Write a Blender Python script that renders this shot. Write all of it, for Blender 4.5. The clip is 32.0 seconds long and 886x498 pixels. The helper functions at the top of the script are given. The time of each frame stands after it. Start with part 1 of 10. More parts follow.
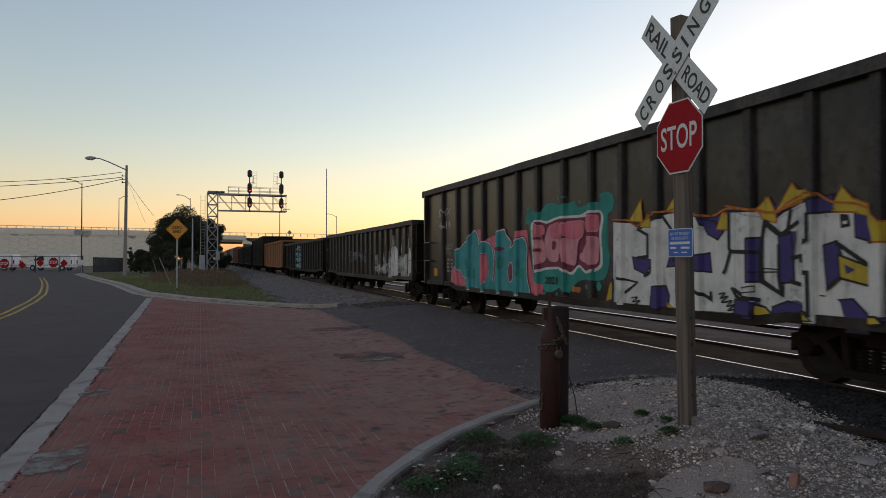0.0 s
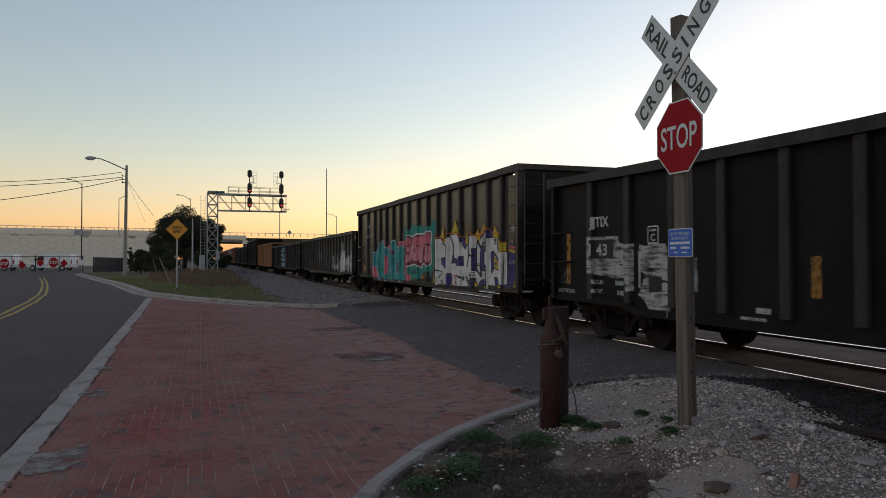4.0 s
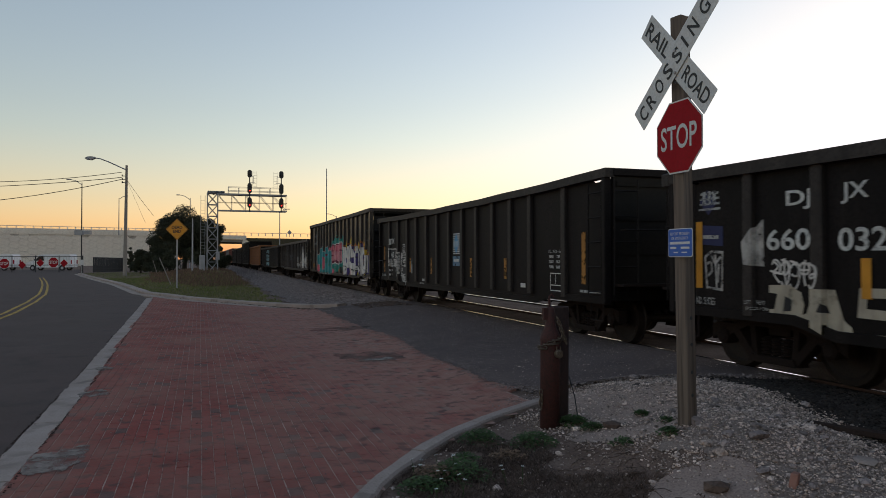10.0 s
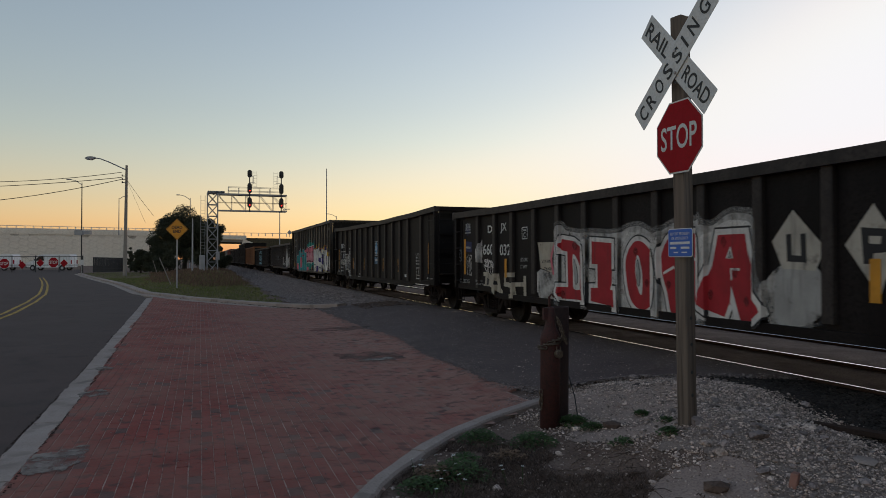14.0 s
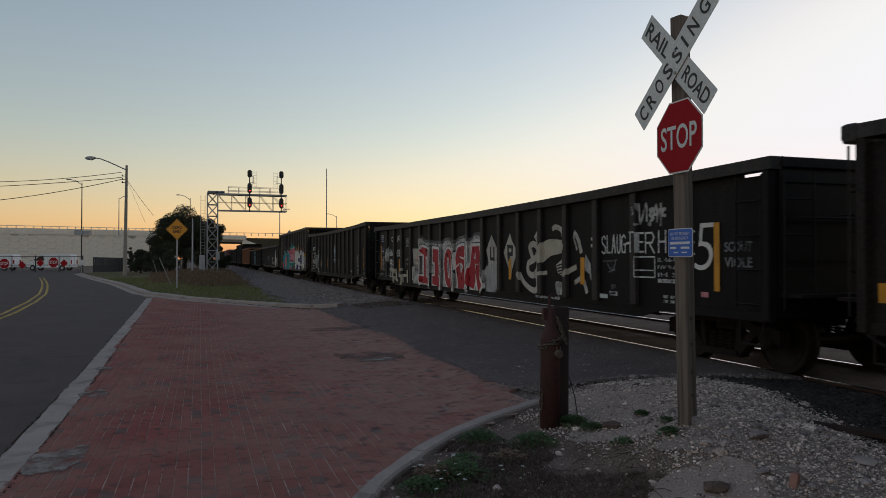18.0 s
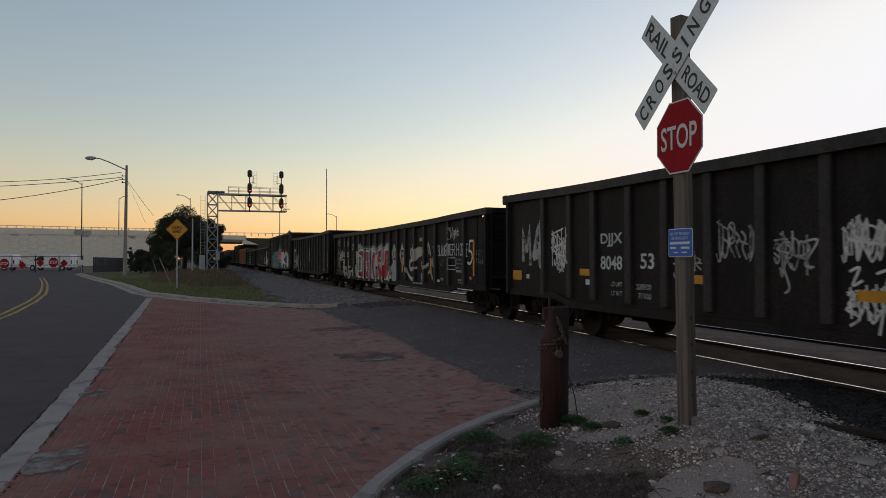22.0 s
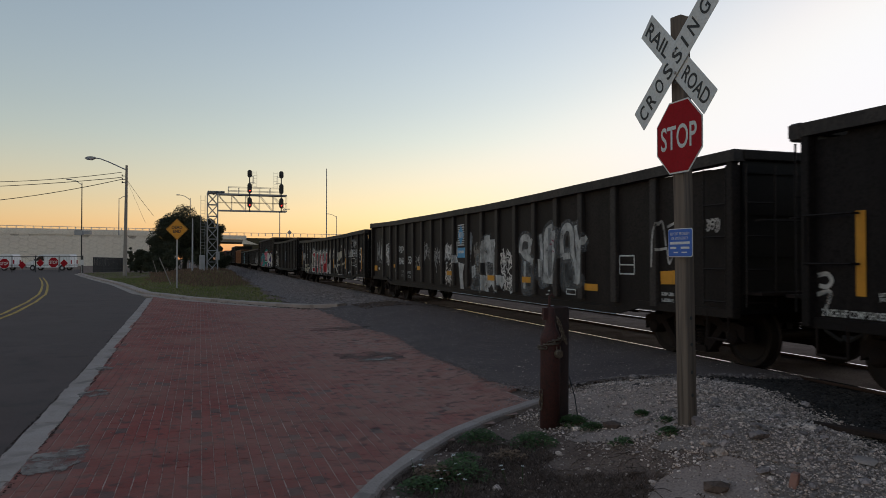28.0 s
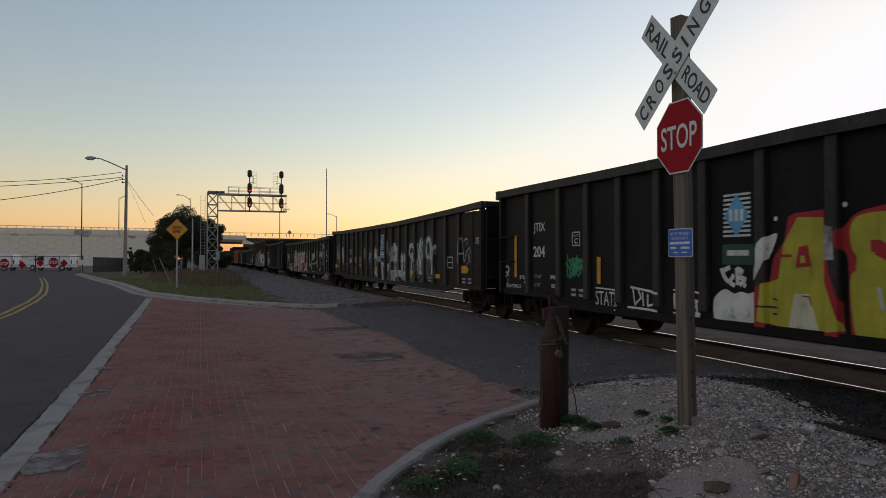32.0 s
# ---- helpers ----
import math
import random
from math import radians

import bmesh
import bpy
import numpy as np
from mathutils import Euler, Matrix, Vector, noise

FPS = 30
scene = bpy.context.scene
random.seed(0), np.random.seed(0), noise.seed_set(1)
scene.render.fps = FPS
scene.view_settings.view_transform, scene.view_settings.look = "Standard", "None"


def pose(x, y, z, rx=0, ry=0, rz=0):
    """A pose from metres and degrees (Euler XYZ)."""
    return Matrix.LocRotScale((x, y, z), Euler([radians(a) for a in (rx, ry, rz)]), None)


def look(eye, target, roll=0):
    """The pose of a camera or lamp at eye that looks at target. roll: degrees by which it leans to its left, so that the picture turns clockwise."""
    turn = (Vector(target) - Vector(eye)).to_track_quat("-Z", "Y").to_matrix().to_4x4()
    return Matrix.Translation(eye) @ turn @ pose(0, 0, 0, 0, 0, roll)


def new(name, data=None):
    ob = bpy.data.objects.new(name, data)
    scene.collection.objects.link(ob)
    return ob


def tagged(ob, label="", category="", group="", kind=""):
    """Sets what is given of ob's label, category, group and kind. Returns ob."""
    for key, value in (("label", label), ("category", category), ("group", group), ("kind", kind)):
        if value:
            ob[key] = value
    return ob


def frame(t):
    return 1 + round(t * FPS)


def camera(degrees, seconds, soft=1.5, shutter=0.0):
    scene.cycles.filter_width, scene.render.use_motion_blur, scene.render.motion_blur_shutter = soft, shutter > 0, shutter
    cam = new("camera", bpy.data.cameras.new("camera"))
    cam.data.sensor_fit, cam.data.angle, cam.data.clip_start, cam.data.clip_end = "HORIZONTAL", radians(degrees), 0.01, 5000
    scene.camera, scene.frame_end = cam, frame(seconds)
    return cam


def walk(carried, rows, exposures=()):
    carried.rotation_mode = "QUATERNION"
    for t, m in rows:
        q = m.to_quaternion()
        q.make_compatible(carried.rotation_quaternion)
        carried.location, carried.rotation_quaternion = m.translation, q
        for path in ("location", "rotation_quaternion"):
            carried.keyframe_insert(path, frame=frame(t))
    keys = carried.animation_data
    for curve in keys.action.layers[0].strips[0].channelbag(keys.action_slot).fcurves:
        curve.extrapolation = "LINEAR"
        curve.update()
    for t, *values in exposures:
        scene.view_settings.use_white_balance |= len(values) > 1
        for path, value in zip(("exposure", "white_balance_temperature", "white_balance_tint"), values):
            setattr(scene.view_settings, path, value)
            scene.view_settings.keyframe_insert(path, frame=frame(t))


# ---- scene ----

# World: x runs across the track, y along it (the way the train goes), z up; rail top is z = 0.
SECONDS = 32.0
LENS = 62.98
EYE = (0.0, 0.0, 1.47)
AIM = (EYE[0] + 31.845, EYE[1] + 94.796, EYE[2] + 1.4062)
cam = camera(LENS, SECONDS, soft=0.6, shutter=0.5)
walk(cam, [(0.0, look(EYE, AIM)), (SECONDS, look(EYE, AIM))],
     exposures=[(0.0, 1.74, 6600, 16), (8.0, 1.70, 6600, 16), (11.0, 1.63, 6600, 16), (13.0, 1.5, 6600, 16), (20.0, 1.46, 6600, 16), (25.0, 1.54, 6600, 16), (29.0, 1.54, 6600, 16), (SECONDS, 1.56, 6600, 16)])

# ---- world, sun and exposure ----
SUN_AZIMUTH = 66.0      # degrees clockwise from +y
SUN_HEIGHT = 2.6


def make_world():
    w = bpy.data.worlds.new("dusk_sky")
    scene.world = w
    w.use_nodes = True
    nt = w.node_tree
    nt.nodes.clear()
    out = nt.nodes.new("ShaderNodeOutputWorld")
    bg = nt.nodes.new("ShaderNodeBackground")
    sky = nt.nodes.new("ShaderNodeTexSky")
    sky.sky_type = "NISHITA"
    sky.sun_disc = False
    sky.sun_elevation = radians(SUN_HEIGHT)
    sky.sun_rotation = radians(SUN_AZIMUTH)
    sky.air_density = 1.0
    sky.dust_density = 0.8
    sky.ozone_density = 1.6
    soft = nt.nodes.new("ShaderNodeHueSaturation")
    soft.inputs["Saturation"].default_value = 0.8
    bg.inputs["Strength"].default_value = 0.15
    nt.links.new(sky.outputs[0], soft.inputs["Color"])
    # dusty evening air: a warmer band low over the horizon
    tc = nt.nodes.new("ShaderNodeTexCoord")
    split = nt.nodes.new("ShaderNodeSeparateXYZ")
    ramp = nt.nodes.new("ShaderNodeValToRGB")
    ramp.color_ramp.elements[0].position = 0.0
    ramp.color_ramp.elements[0].color = (1.2, 0.92, 0.86, 1)
    ramp.color_ramp.elements[1].position = 0.42
    ramp.color_ramp.elements[1].color = (1.0, 1.0, 1.0, 1)
    middle = ramp.color_ramp.elements.new(0.16)
    middle.color = (1.03, 0.975, 0.955, 1)
    mul = nt.nodes.new("ShaderNodeMixRGB")
    mul.blend_type = "MULTIPLY"
    mul.inputs[0].default_value = 1.0
    nt.links.new(tc.outputs["Generated"], split.inputs[0])
    nt.links.new(split.outputs["Z"], ramp.inputs[0])
    # the haze evens out the brightest part of the glow
    parts = nt.nodes.new("ShaderNodeSeparateColor")
    joined = nt.nodes.new("ShaderNodeCombineColor")
    nt.links.new(soft.outputs[0], parts.inputs[0])
    for k, most in enumerate((2.1, 2.27, 2.33)):
        ratio = nt.nodes.new("ShaderNodeMath")
        ratio.operation = "DIVIDE"
        ratio.inputs[1].default_value = most
        power = nt.nodes.new("ShaderNodeMath")
        power.operation = "POWER"
        power.inputs[1].default_value = 14.0
        plus = nt.nodes.new("ShaderNodeMath")
        plus.operation = "ADD"
        plus.inputs[1].default_value = 1.0
        root = nt.nodes.new("ShaderNodeMath")
        root.operation = "POWER"
        root.inputs[1].default_value = -1 / 14.0
        level = nt.nodes.new("ShaderNodeMath")
        level.operation = "MULTIPLY"
        nt.links.new(parts.outputs[k], ratio.inputs[0])
        nt.links.new(ratio.outputs[0], power.inputs[0])
        nt.links.new(power.outputs[0], plus.inputs[0])
        nt.links.new(plus.outputs[0], root.inputs[0])
        nt.links.new(root.outputs[0], level.inputs[0])
        nt.links.new(parts.outputs[k], level.inputs[1])
        nt.links.new(level.outputs[0], joined.inputs[k])
    nt.links.new(joined.outputs[0], mul.inputs[1])
    nt.links.new(ramp.outputs[0], mul.inputs[2])
    nt.links.new(mul.outputs[0], bg.inputs[0])
    nt.links.new(bg.outputs[0], out.inputs[0])


make_world()

sun = new("sun", bpy.data.lights.new("sun", "SUN"))
sun.data.energy = 0.03
sun.data.angle = radians(30)
sun.data.color = (1.0, 0.82, 0.66)
sun.matrix_world = look((0, 0, 50), (-math.sin(radians(SUN_AZIMUTH)) * 50, -math.cos(radians(SUN_AZIMUTH)) * 50, 50 - 50 * math.tan(radians(5))))


# ---- materials ----
def surface(name, base, second, third, scale=3.0, fine=60.0, rough=0.8, metal=0.0, bump=0.3, streak=1.0,
            island=0.0, per_object=0.0, fixed=False, amount=0.5, spread=0.18, depth=0.01, spec=0.4):
    """Three colours mixed by a coarse and a fine noise, with relief. streak < 1 stretches the coarse noise upright."""
    m = bpy.data.materials.new(name)
    m.use_nodes = True
    nt = m.node_tree
    n, l = nt.nodes, nt.links
    bsdf = n["Principled BSDF"]
    tc = n.new("ShaderNodeTexCoord")
    mp = n.new("ShaderNodeMapping")
    mp.inputs["Scale"].default_value = (1, 1, streak)
    where = n.new("ShaderNodeNewGeometry").outputs["Position"] if fixed else tc.outputs["Object"]
    l.new(where, mp.inputs[0])
    big = n.new("ShaderNodeTexNoise")
    big.inputs["Scale"].default_value = scale
    big.inputs["Detail"].default_value = 6
    big.inputs["Roughness"].default_value = 0.6
    l.new(mp.outputs[0], big.inputs["Vector"])
    small = n.new("ShaderNodeTexNoise")
    small.inputs["Scale"].default_value = fine
    small.inputs["Detail"].default_value = 4
    l.new(mp.outputs[0] if streak < 0.1 else where, small.inputs["Vector"])
    r1 = n.new("ShaderNodeMapRange")
    r1.inputs["From Min"].default_value = amount - spread
    r1.inputs["From Max"].default_value = amount + spread
    l.new(big.outputs["Fac"], r1.inputs["Value"])
    r2 = n.new("ShaderNodeMapRange")
    r2.inputs["From Min"].default_value = 0.45
    r2.inputs["From Max"].default_value = 0.75
    l.new(small.outputs["Fac"], r2.inputs["Value"])
    a = n.new("ShaderNodeMixRGB")
    a.inputs[1].default_value = (*base, 1)
    a.inputs[2].default_value = (*second, 1)
    l.new(r1.outputs[0], a.inputs[0])
    b = n.new("ShaderNodeMixRGB")
    l.new(a.outputs[0], b.inputs[1])
    b.inputs[2].default_value = (*third, 1)
    l.new(r2.outputs[0], b.inputs[0])
    col = b.outputs[0]
    for kind, amt in (("island", island), ("object", per_object)):
        if amt:
            src = n.new("ShaderNodeNewGeometry").outputs["Random Per Island"] if kind == "island" else n.new("ShaderNodeObjectInfo").outputs["Random"]
            mr = n.new("ShaderNodeMapRange")
            mr.inputs["To Min"].default_value = 1 - amt
            mr.inputs["To Max"].default_value = 1 + amt
            l.new(src, mr.inputs["Value"])
            mul = n.new("ShaderNodeVectorMath")
            mul.operation = "SCALE"
            l.new(col, mul.inputs[0])
            l.new(mr.outputs[0], mul.inputs["Scale"])
            col = mul.outputs[0]
    l.new(col, bsdf.inputs["Base Color"])
    bsdf.inputs["Metallic"].default_value = metal
    bsdf.inputs["Specular IOR Level"].default_value = spec
    rr = n.new("ShaderNodeMapRange")
    rr.inputs["To Min"].default_value = max(0.02, rough - 0.12)
    rr.inputs["To Max"].default_value = min(1.0, rough + 0.12)
    l.new(big.outputs["Fac"], rr.inputs["Value"])
    l.new(rr.outputs[0], bsdf.inputs["Roughness"])
    if bump:
        bp = n.new("ShaderNodeBump")
        bp.inputs["Strength"].default_value = bump
        bp.inputs["Distance"].default_value = depth
        l.new(small.outputs["Fac"], bp.inputs["Height"])
        l.new(bp.outputs[0], bsdf.inputs["Normal"])
    return m


def paint(name, color, wear=0.35, under=None, scale=9.0, rough=0.75, edge=0.12, drawn=1.0):
    """Sprayed or stencilled paint, worn through in patches to what lies under it."""
    m = bpy.data.materials.new(name)
    m.use_nodes = True
    n, l = m.node_tree.nodes, m.node_tree.links
    bsdf = n["Principled BSDF"]
    tc = n.new("ShaderNodeTexCoord")
    nz = n.new("ShaderNodeTexNoise")
    nz.inputs["Scale"].default_value = scale
    nz.inputs["Detail"].default_value = 8
    nz.inputs["Roughness"].default_value = 0.65
    brush = n.new("ShaderNodeMapping")
    brush.inputs["Scale"].default_value = (1, 1 / drawn, drawn)
    l.new(tc.outputs["Object"], brush.inputs[0])
    l.new(brush.outputs[0], nz.inputs["Vector"])
    mr = n.new("ShaderNodeMapRange")
    mr.inputs["From Min"].default_value = wear - edge
    mr.inputs["From Max"].default_value = wear + edge
    l.new(nz.outputs["Fac"], mr.inputs["Value"])
    tint = n.new("ShaderNodeTexNoise")
    tint.inputs["Scale"].default_value = 2.6
    tint.inputs["Detail"].default_value = 7
    tint.inputs["Roughness"].default_value = 0.62
    l.new(tc.outputs["Object"], tint.inputs["Vector"])
    mix = n.new("ShaderNodeMixRGB")
    mix.inputs[1].default_value = (*[c * 0.76 for c in color], 1)
    mix.inputs[2].default_value = (*color, 1)
    spread = n.new("ShaderNodeMapRange")
    spread.inputs["From Min"].default_value = 0.36
    spread.inputs["From Max"].default_value = 0.6
    l.new(tint.outputs["Fac"], spread.inputs["Value"])
    l.new(spread.outputs[0], mix.inputs[0])
    # soot that ran down the sheet
    runs = n.new("ShaderNodeMapping")
    runs.inputs["Scale"].default_value = (1, 7, 0.8)
    l.new(tc.outputs["Object"], runs.inputs[0])
    soot = n.new("ShaderNodeTexNoise")
    soot.inputs["Scale"].default_value = 1.6
    soot.inputs["Detail"].default_value = 5
    l.new(runs.outputs[0], soot.inputs["Vector"])
    dark = n.new("ShaderNodeMapRange")
    dark.inputs["From Min"].default_value = 0.56
    dark.inputs["From Max"].default_value = 0.76
    dark.inputs["To Max"].default_value = 0.45
    l.new(soot.outputs["Fac"], dark.inputs["Value"])
    grime = n.new("ShaderNodeMixRGB")
    grime.inputs[2].default_value = (0.03, 0.026, 0.024, 1)
    l.new(dark.outputs[0], grime.inputs[0])
    l.new(mix.outputs[0], grime.inputs[1])
    l.new(grime.outputs[0], bsdf.inputs["Base Color"])
    bsdf.inputs["Roughness"].default_value = rough
    if under is None:
        clear = n.new("ShaderNodeBsdfTransparent")
        ms = n.new("ShaderNodeMixShader")
        l.new(mr.outputs[0], ms.inputs[0])
        l.new(clear.outputs[0], ms.inputs[1])
        l.new(bsdf.outputs[0], ms.inputs[2])
        l.new(ms.outputs[0], n["Material Output"].inputs["Surface"])
    return m


def glow(name, color, strength):
    m = bpy.data.materials.new(name)
    m.use_nodes = True
    b = m.node_tree.nodes["Principled BSDF"]
    b.inputs["Base Color"].default_value = (*color, 1)
    b.inputs["Emission Color"].default_value = (*color, 1)
    b.inputs["Emission Strength"].default_value = strength
    return m


M = {}
M["soil"] = surface("sandy_soil", (0.14, 0.094, 0.076), (0.25, 0.18, 0.148), (0.07, 0.046, 0.038), scale=1.8, fine=45, rough=0.95, bump=0.6, depth=0.02, spec=0.1)
M["asphalt"] = surface("worn_asphalt", (0.074, 0.050, 0.047), (0.092, 0.063, 0.059), (0.053, 0.036, 0.034), spread=0.09, scale=0.35, fine=90, rough=0.85, bump=0.5, spec=0.2)
M["patch"] = surface("fresh_asphalt", (0.085, 0.064, 0.064), (0.135, 0.104, 0.101), (0.22, 0.182, 0.174), scale=1.3, fine=70, rough=0.85, bump=1.0, depth=0.03, fixed=True, spec=0.15)
M["brick"] = surface("red_paver", (0.272, 0.056, 0.045), (0.216, 0.052, 0.043), (0.178, 0.060, 0.052), scale=0.7, fine=38, rough=0.88, bump=0.5, island=0.12, per_object=0.12, fixed=True, spec=0.2)
M["dark_brick"] = surface("sooty_paver", (0.088, 0.046, 0.042), (0.13, 0.053, 0.046), (0.062, 0.037, 0.036), scale=2, fine=40, rough=0.9, bump=0.5, island=0.25, fixed=True)
M["joint"] = surface("joint_sand", (0.20, 0.095, 0.076), (0.50, 0.38, 0.33), (0.10, 0.048, 0.04), scale=1.5, fine=9, rough=0.95, fixed=True)


def soil_over(m, spot, spot_scale, spot_at, dust, dust_scale, dust_most):
    """Soft dark spots and a drift of pale dust over a paving material."""
    n, l = m.node_tree.nodes, m.node_tree.links
    bsdf = n["Principled BSDF"]
    col = bsdf.inputs["Base Color"].links[0].from_socket
    where = n.new("ShaderNodeNewGeometry").outputs["Position"]
    for color, scale, lo, hi, most, detail in ((spot, spot_scale, spot_at, spot_at + 0.13, 0.75, 2.0), (dust, dust_scale, 0.34, 0.64, dust_most, 5.0)):
        nz = n.new("ShaderNodeTexNoise")
        nz.inputs["Scale"].default_value = scale
        nz.inputs["Detail"].default_value = detail
        l.new(where, nz.inputs["Vector"])
        mr = n.new("ShaderNodeMapRange")
        mr.inputs["From Min"].default_value = lo
        mr.inputs["From Max"].default_value = hi
        mr.inputs["To Max"].default_value = most
        l.new(nz.outputs["Fac"], mr.inputs["Value"])
        mix = n.new("ShaderNodeMixRGB")
        mix.inputs[2].default_value = (*color, 1)
        l.new(mr.outputs[0], mix.inputs[0])
        l.new(col, mix.inputs[1])
        col = mix.outputs[0]
    l.new(col, bsdf.inputs["Base Color"])


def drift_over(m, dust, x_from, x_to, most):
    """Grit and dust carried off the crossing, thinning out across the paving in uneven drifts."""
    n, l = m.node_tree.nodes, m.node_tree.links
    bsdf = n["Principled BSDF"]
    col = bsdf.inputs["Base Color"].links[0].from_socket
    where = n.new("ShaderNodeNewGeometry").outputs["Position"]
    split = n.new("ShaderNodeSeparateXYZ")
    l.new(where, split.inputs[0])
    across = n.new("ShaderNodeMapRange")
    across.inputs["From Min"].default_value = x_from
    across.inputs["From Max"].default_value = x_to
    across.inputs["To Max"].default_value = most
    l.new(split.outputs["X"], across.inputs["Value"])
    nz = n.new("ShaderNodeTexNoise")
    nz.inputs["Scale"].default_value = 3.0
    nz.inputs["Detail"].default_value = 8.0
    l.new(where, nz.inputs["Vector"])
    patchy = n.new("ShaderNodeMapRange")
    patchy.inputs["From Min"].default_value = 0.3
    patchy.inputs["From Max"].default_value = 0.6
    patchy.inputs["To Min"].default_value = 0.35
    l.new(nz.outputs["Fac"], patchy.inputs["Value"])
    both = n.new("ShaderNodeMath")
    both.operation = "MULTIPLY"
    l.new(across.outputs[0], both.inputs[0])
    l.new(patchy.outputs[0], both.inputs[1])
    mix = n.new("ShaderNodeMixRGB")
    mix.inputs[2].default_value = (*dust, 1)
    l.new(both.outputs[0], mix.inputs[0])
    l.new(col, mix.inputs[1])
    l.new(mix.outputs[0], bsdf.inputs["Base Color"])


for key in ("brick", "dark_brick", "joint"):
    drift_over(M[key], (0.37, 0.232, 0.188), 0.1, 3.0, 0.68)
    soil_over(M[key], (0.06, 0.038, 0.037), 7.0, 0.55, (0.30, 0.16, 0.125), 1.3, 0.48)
soil_over(M["asphalt"], (0.052, 0.038, 0.037), 1.8, 0.56, (0.105, 0.078, 0.072), 0.5, 0.3)
# oily ballast, taken near black to paint in the train's shade
M["oily"] = surface("oil_and_shade_dark_ballast", (0.008, 0.006, 0.0054), (0.015, 0.011, 0.0098), (0.005, 0.004, 0.0038), scale=3, fine=30, spec=0.04, rough=0.95, bump=0.8, depth=0.04)
M["sand"] = surface("bare_pale_sand", (0.30, 0.222, 0.19), (0.37, 0.28, 0.242), (0.19, 0.135, 0.113), scale=3, fine=60, rough=0.95, bump=0.5)
M["grit_bed"] = surface("limestone_dust", (0.225, 0.172, 0.148), (0.30, 0.236, 0.207), (0.11, 0.082, 0.07), scale=4, fine=70, rough=0.95, bump=0.8, depth=0.02)
M["concrete"] = surface("kerb_concrete", (0.35, 0.285, 0.255), (0.27, 0.215, 0.19), (0.18, 0.14, 0.122), scale=1.6, fine=55, rough=0.9, bump=0.5)
soil_over(M["concrete"], (0.12, 0.095, 0.082), 3.0, 0.56, (0.42, 0.345, 0.31), 1.2, 0.4)
M["ballast"] = surface("ballast_stone", (0.185, 0.148, 0.14), (0.30, 0.245, 0.23), (0.07, 0.055, 0.052), scale=3, fine=40, rough=0.9, island=0.5)
M["limestone"] = surface("limestone_gravel", (0.62, 0.5, 0.44), (0.37, 0.285, 0.245), (0.13, 0.094, 0.078), scale=3, fine=40, rough=0.9, island=0.65)
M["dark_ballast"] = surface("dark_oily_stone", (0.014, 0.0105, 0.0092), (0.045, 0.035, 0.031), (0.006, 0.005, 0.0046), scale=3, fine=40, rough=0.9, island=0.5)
M["rail_top"] = surface("polished_rail", (0.78, 0.78, 0.79), (0.84, 0.84, 0.85), (0.7, 0.7, 0.7), scale=2, fine=90, rough=0.2, metal=1.0, bump=0.05)
M["rail"] = surface("rusty_rail", (0.048, 0.026, 0.019), (0.065, 0.035, 0.025), (0.03, 0.018, 0.015), scale=4, fine=60, rough=0.85, bump=0.3, spec=0.15)
M["tie"] = surface("creosote_tie", (0.036, 0.024, 0.02), (0.052, 0.036, 0.031), (0.02, 0.015, 0.0135), scale=5, fine=50, rough=0.95, spec=0.08)
M["black_car"] = surface("weathered_black_paint", (0.0055, 0.0044, 0.0049), (0.0155, 0.0122, 0.0122), (0.0042, 0.0035, 0.0037), scale=1.5, fine=30, spec=0.12, rough=0.6, bump=0.15, streak=0.3, spread=0.11)
M["brown_black_car"] = surface("weathered_brown_black_paint", (0.0128, 0.0098, 0.0095), (0.028, 0.0215, 0.019), (0.008, 0.0065, 0.0065), scale=1.5, fine=30, spec=0.12, rough=0.6, bump=0.15, streak=0.3, spread=0.11)
# pale patches paint in broad sky reflections on the glossy panels
M["tall_car"] = surface("weathered_sheen_black_paint", (0.0062, 0.0054, 0.0056), (0.045, 0.039, 0.035), (0.006, 0.0054, 0.0055), scale=0.75, fine=7, spec=0.3, rough=0.32, bump=0.04, streak=0.8, spread=0.09, amount=0.52)
# wagon ends: black darkened further for the dim gap between wagons
M["end_black"] = surface("shade_black_end", (0.004, 0.0034, 0.0036), (0.009, 0.0075, 0.0072), (0.003, 0.0028, 0.0028), scale=1.2, fine=20, spec=0.2, rough=0.5, bump=0.08)
M["undergear"] = surface("rusty_running_gear", (0.013, 0.0088, 0.0078), (0.021, 0.013, 0.011), (0.008, 0.006, 0.0058), scale=3, fine=45, rough=0.85, bump=0.4, spec=0.15)
M["wheel"] = surface("worn_wheel_steel", (0.016, 0.0115, 0.010), (0.026, 0.0195, 0.0165), (0.010, 0.008, 0.0078), scale=5, fine=60, rough=0.6, metal=0.4, spec=0.2)
M["tread"] = surface("wheel_tread", (0.4, 0.39, 0.38), (0.5, 0.49, 0.48), (0.3, 0.29, 0.28), rough=0.3, metal=1.0, bump=0.05)
M["wood_post"] = surface("grey_timber", (0.17, 0.132, 0.106), (0.115, 0.088, 0.07), (0.06, 0.045, 0.037), scale=9, fine=45, rough=0.9, bump=0.5, streak=0.03, spread=0.12)
M["sign_back"] = surface("galvanised_steel", (0.42, 0.42, 0.43), (0.34, 0.34, 0.35), (0.28, 0.28, 0.29), scale=8, fine=60, rough=0.5, metal=0.7, bump=0.05)
M["white_sign"] = surface("white_reflective_sheet", (0.68, 0.68, 0.67), (0.6, 0.6, 0.58), (0.5, 0.49, 0.47), scale=4, fine=40, rough=0.6, bump=0.05)
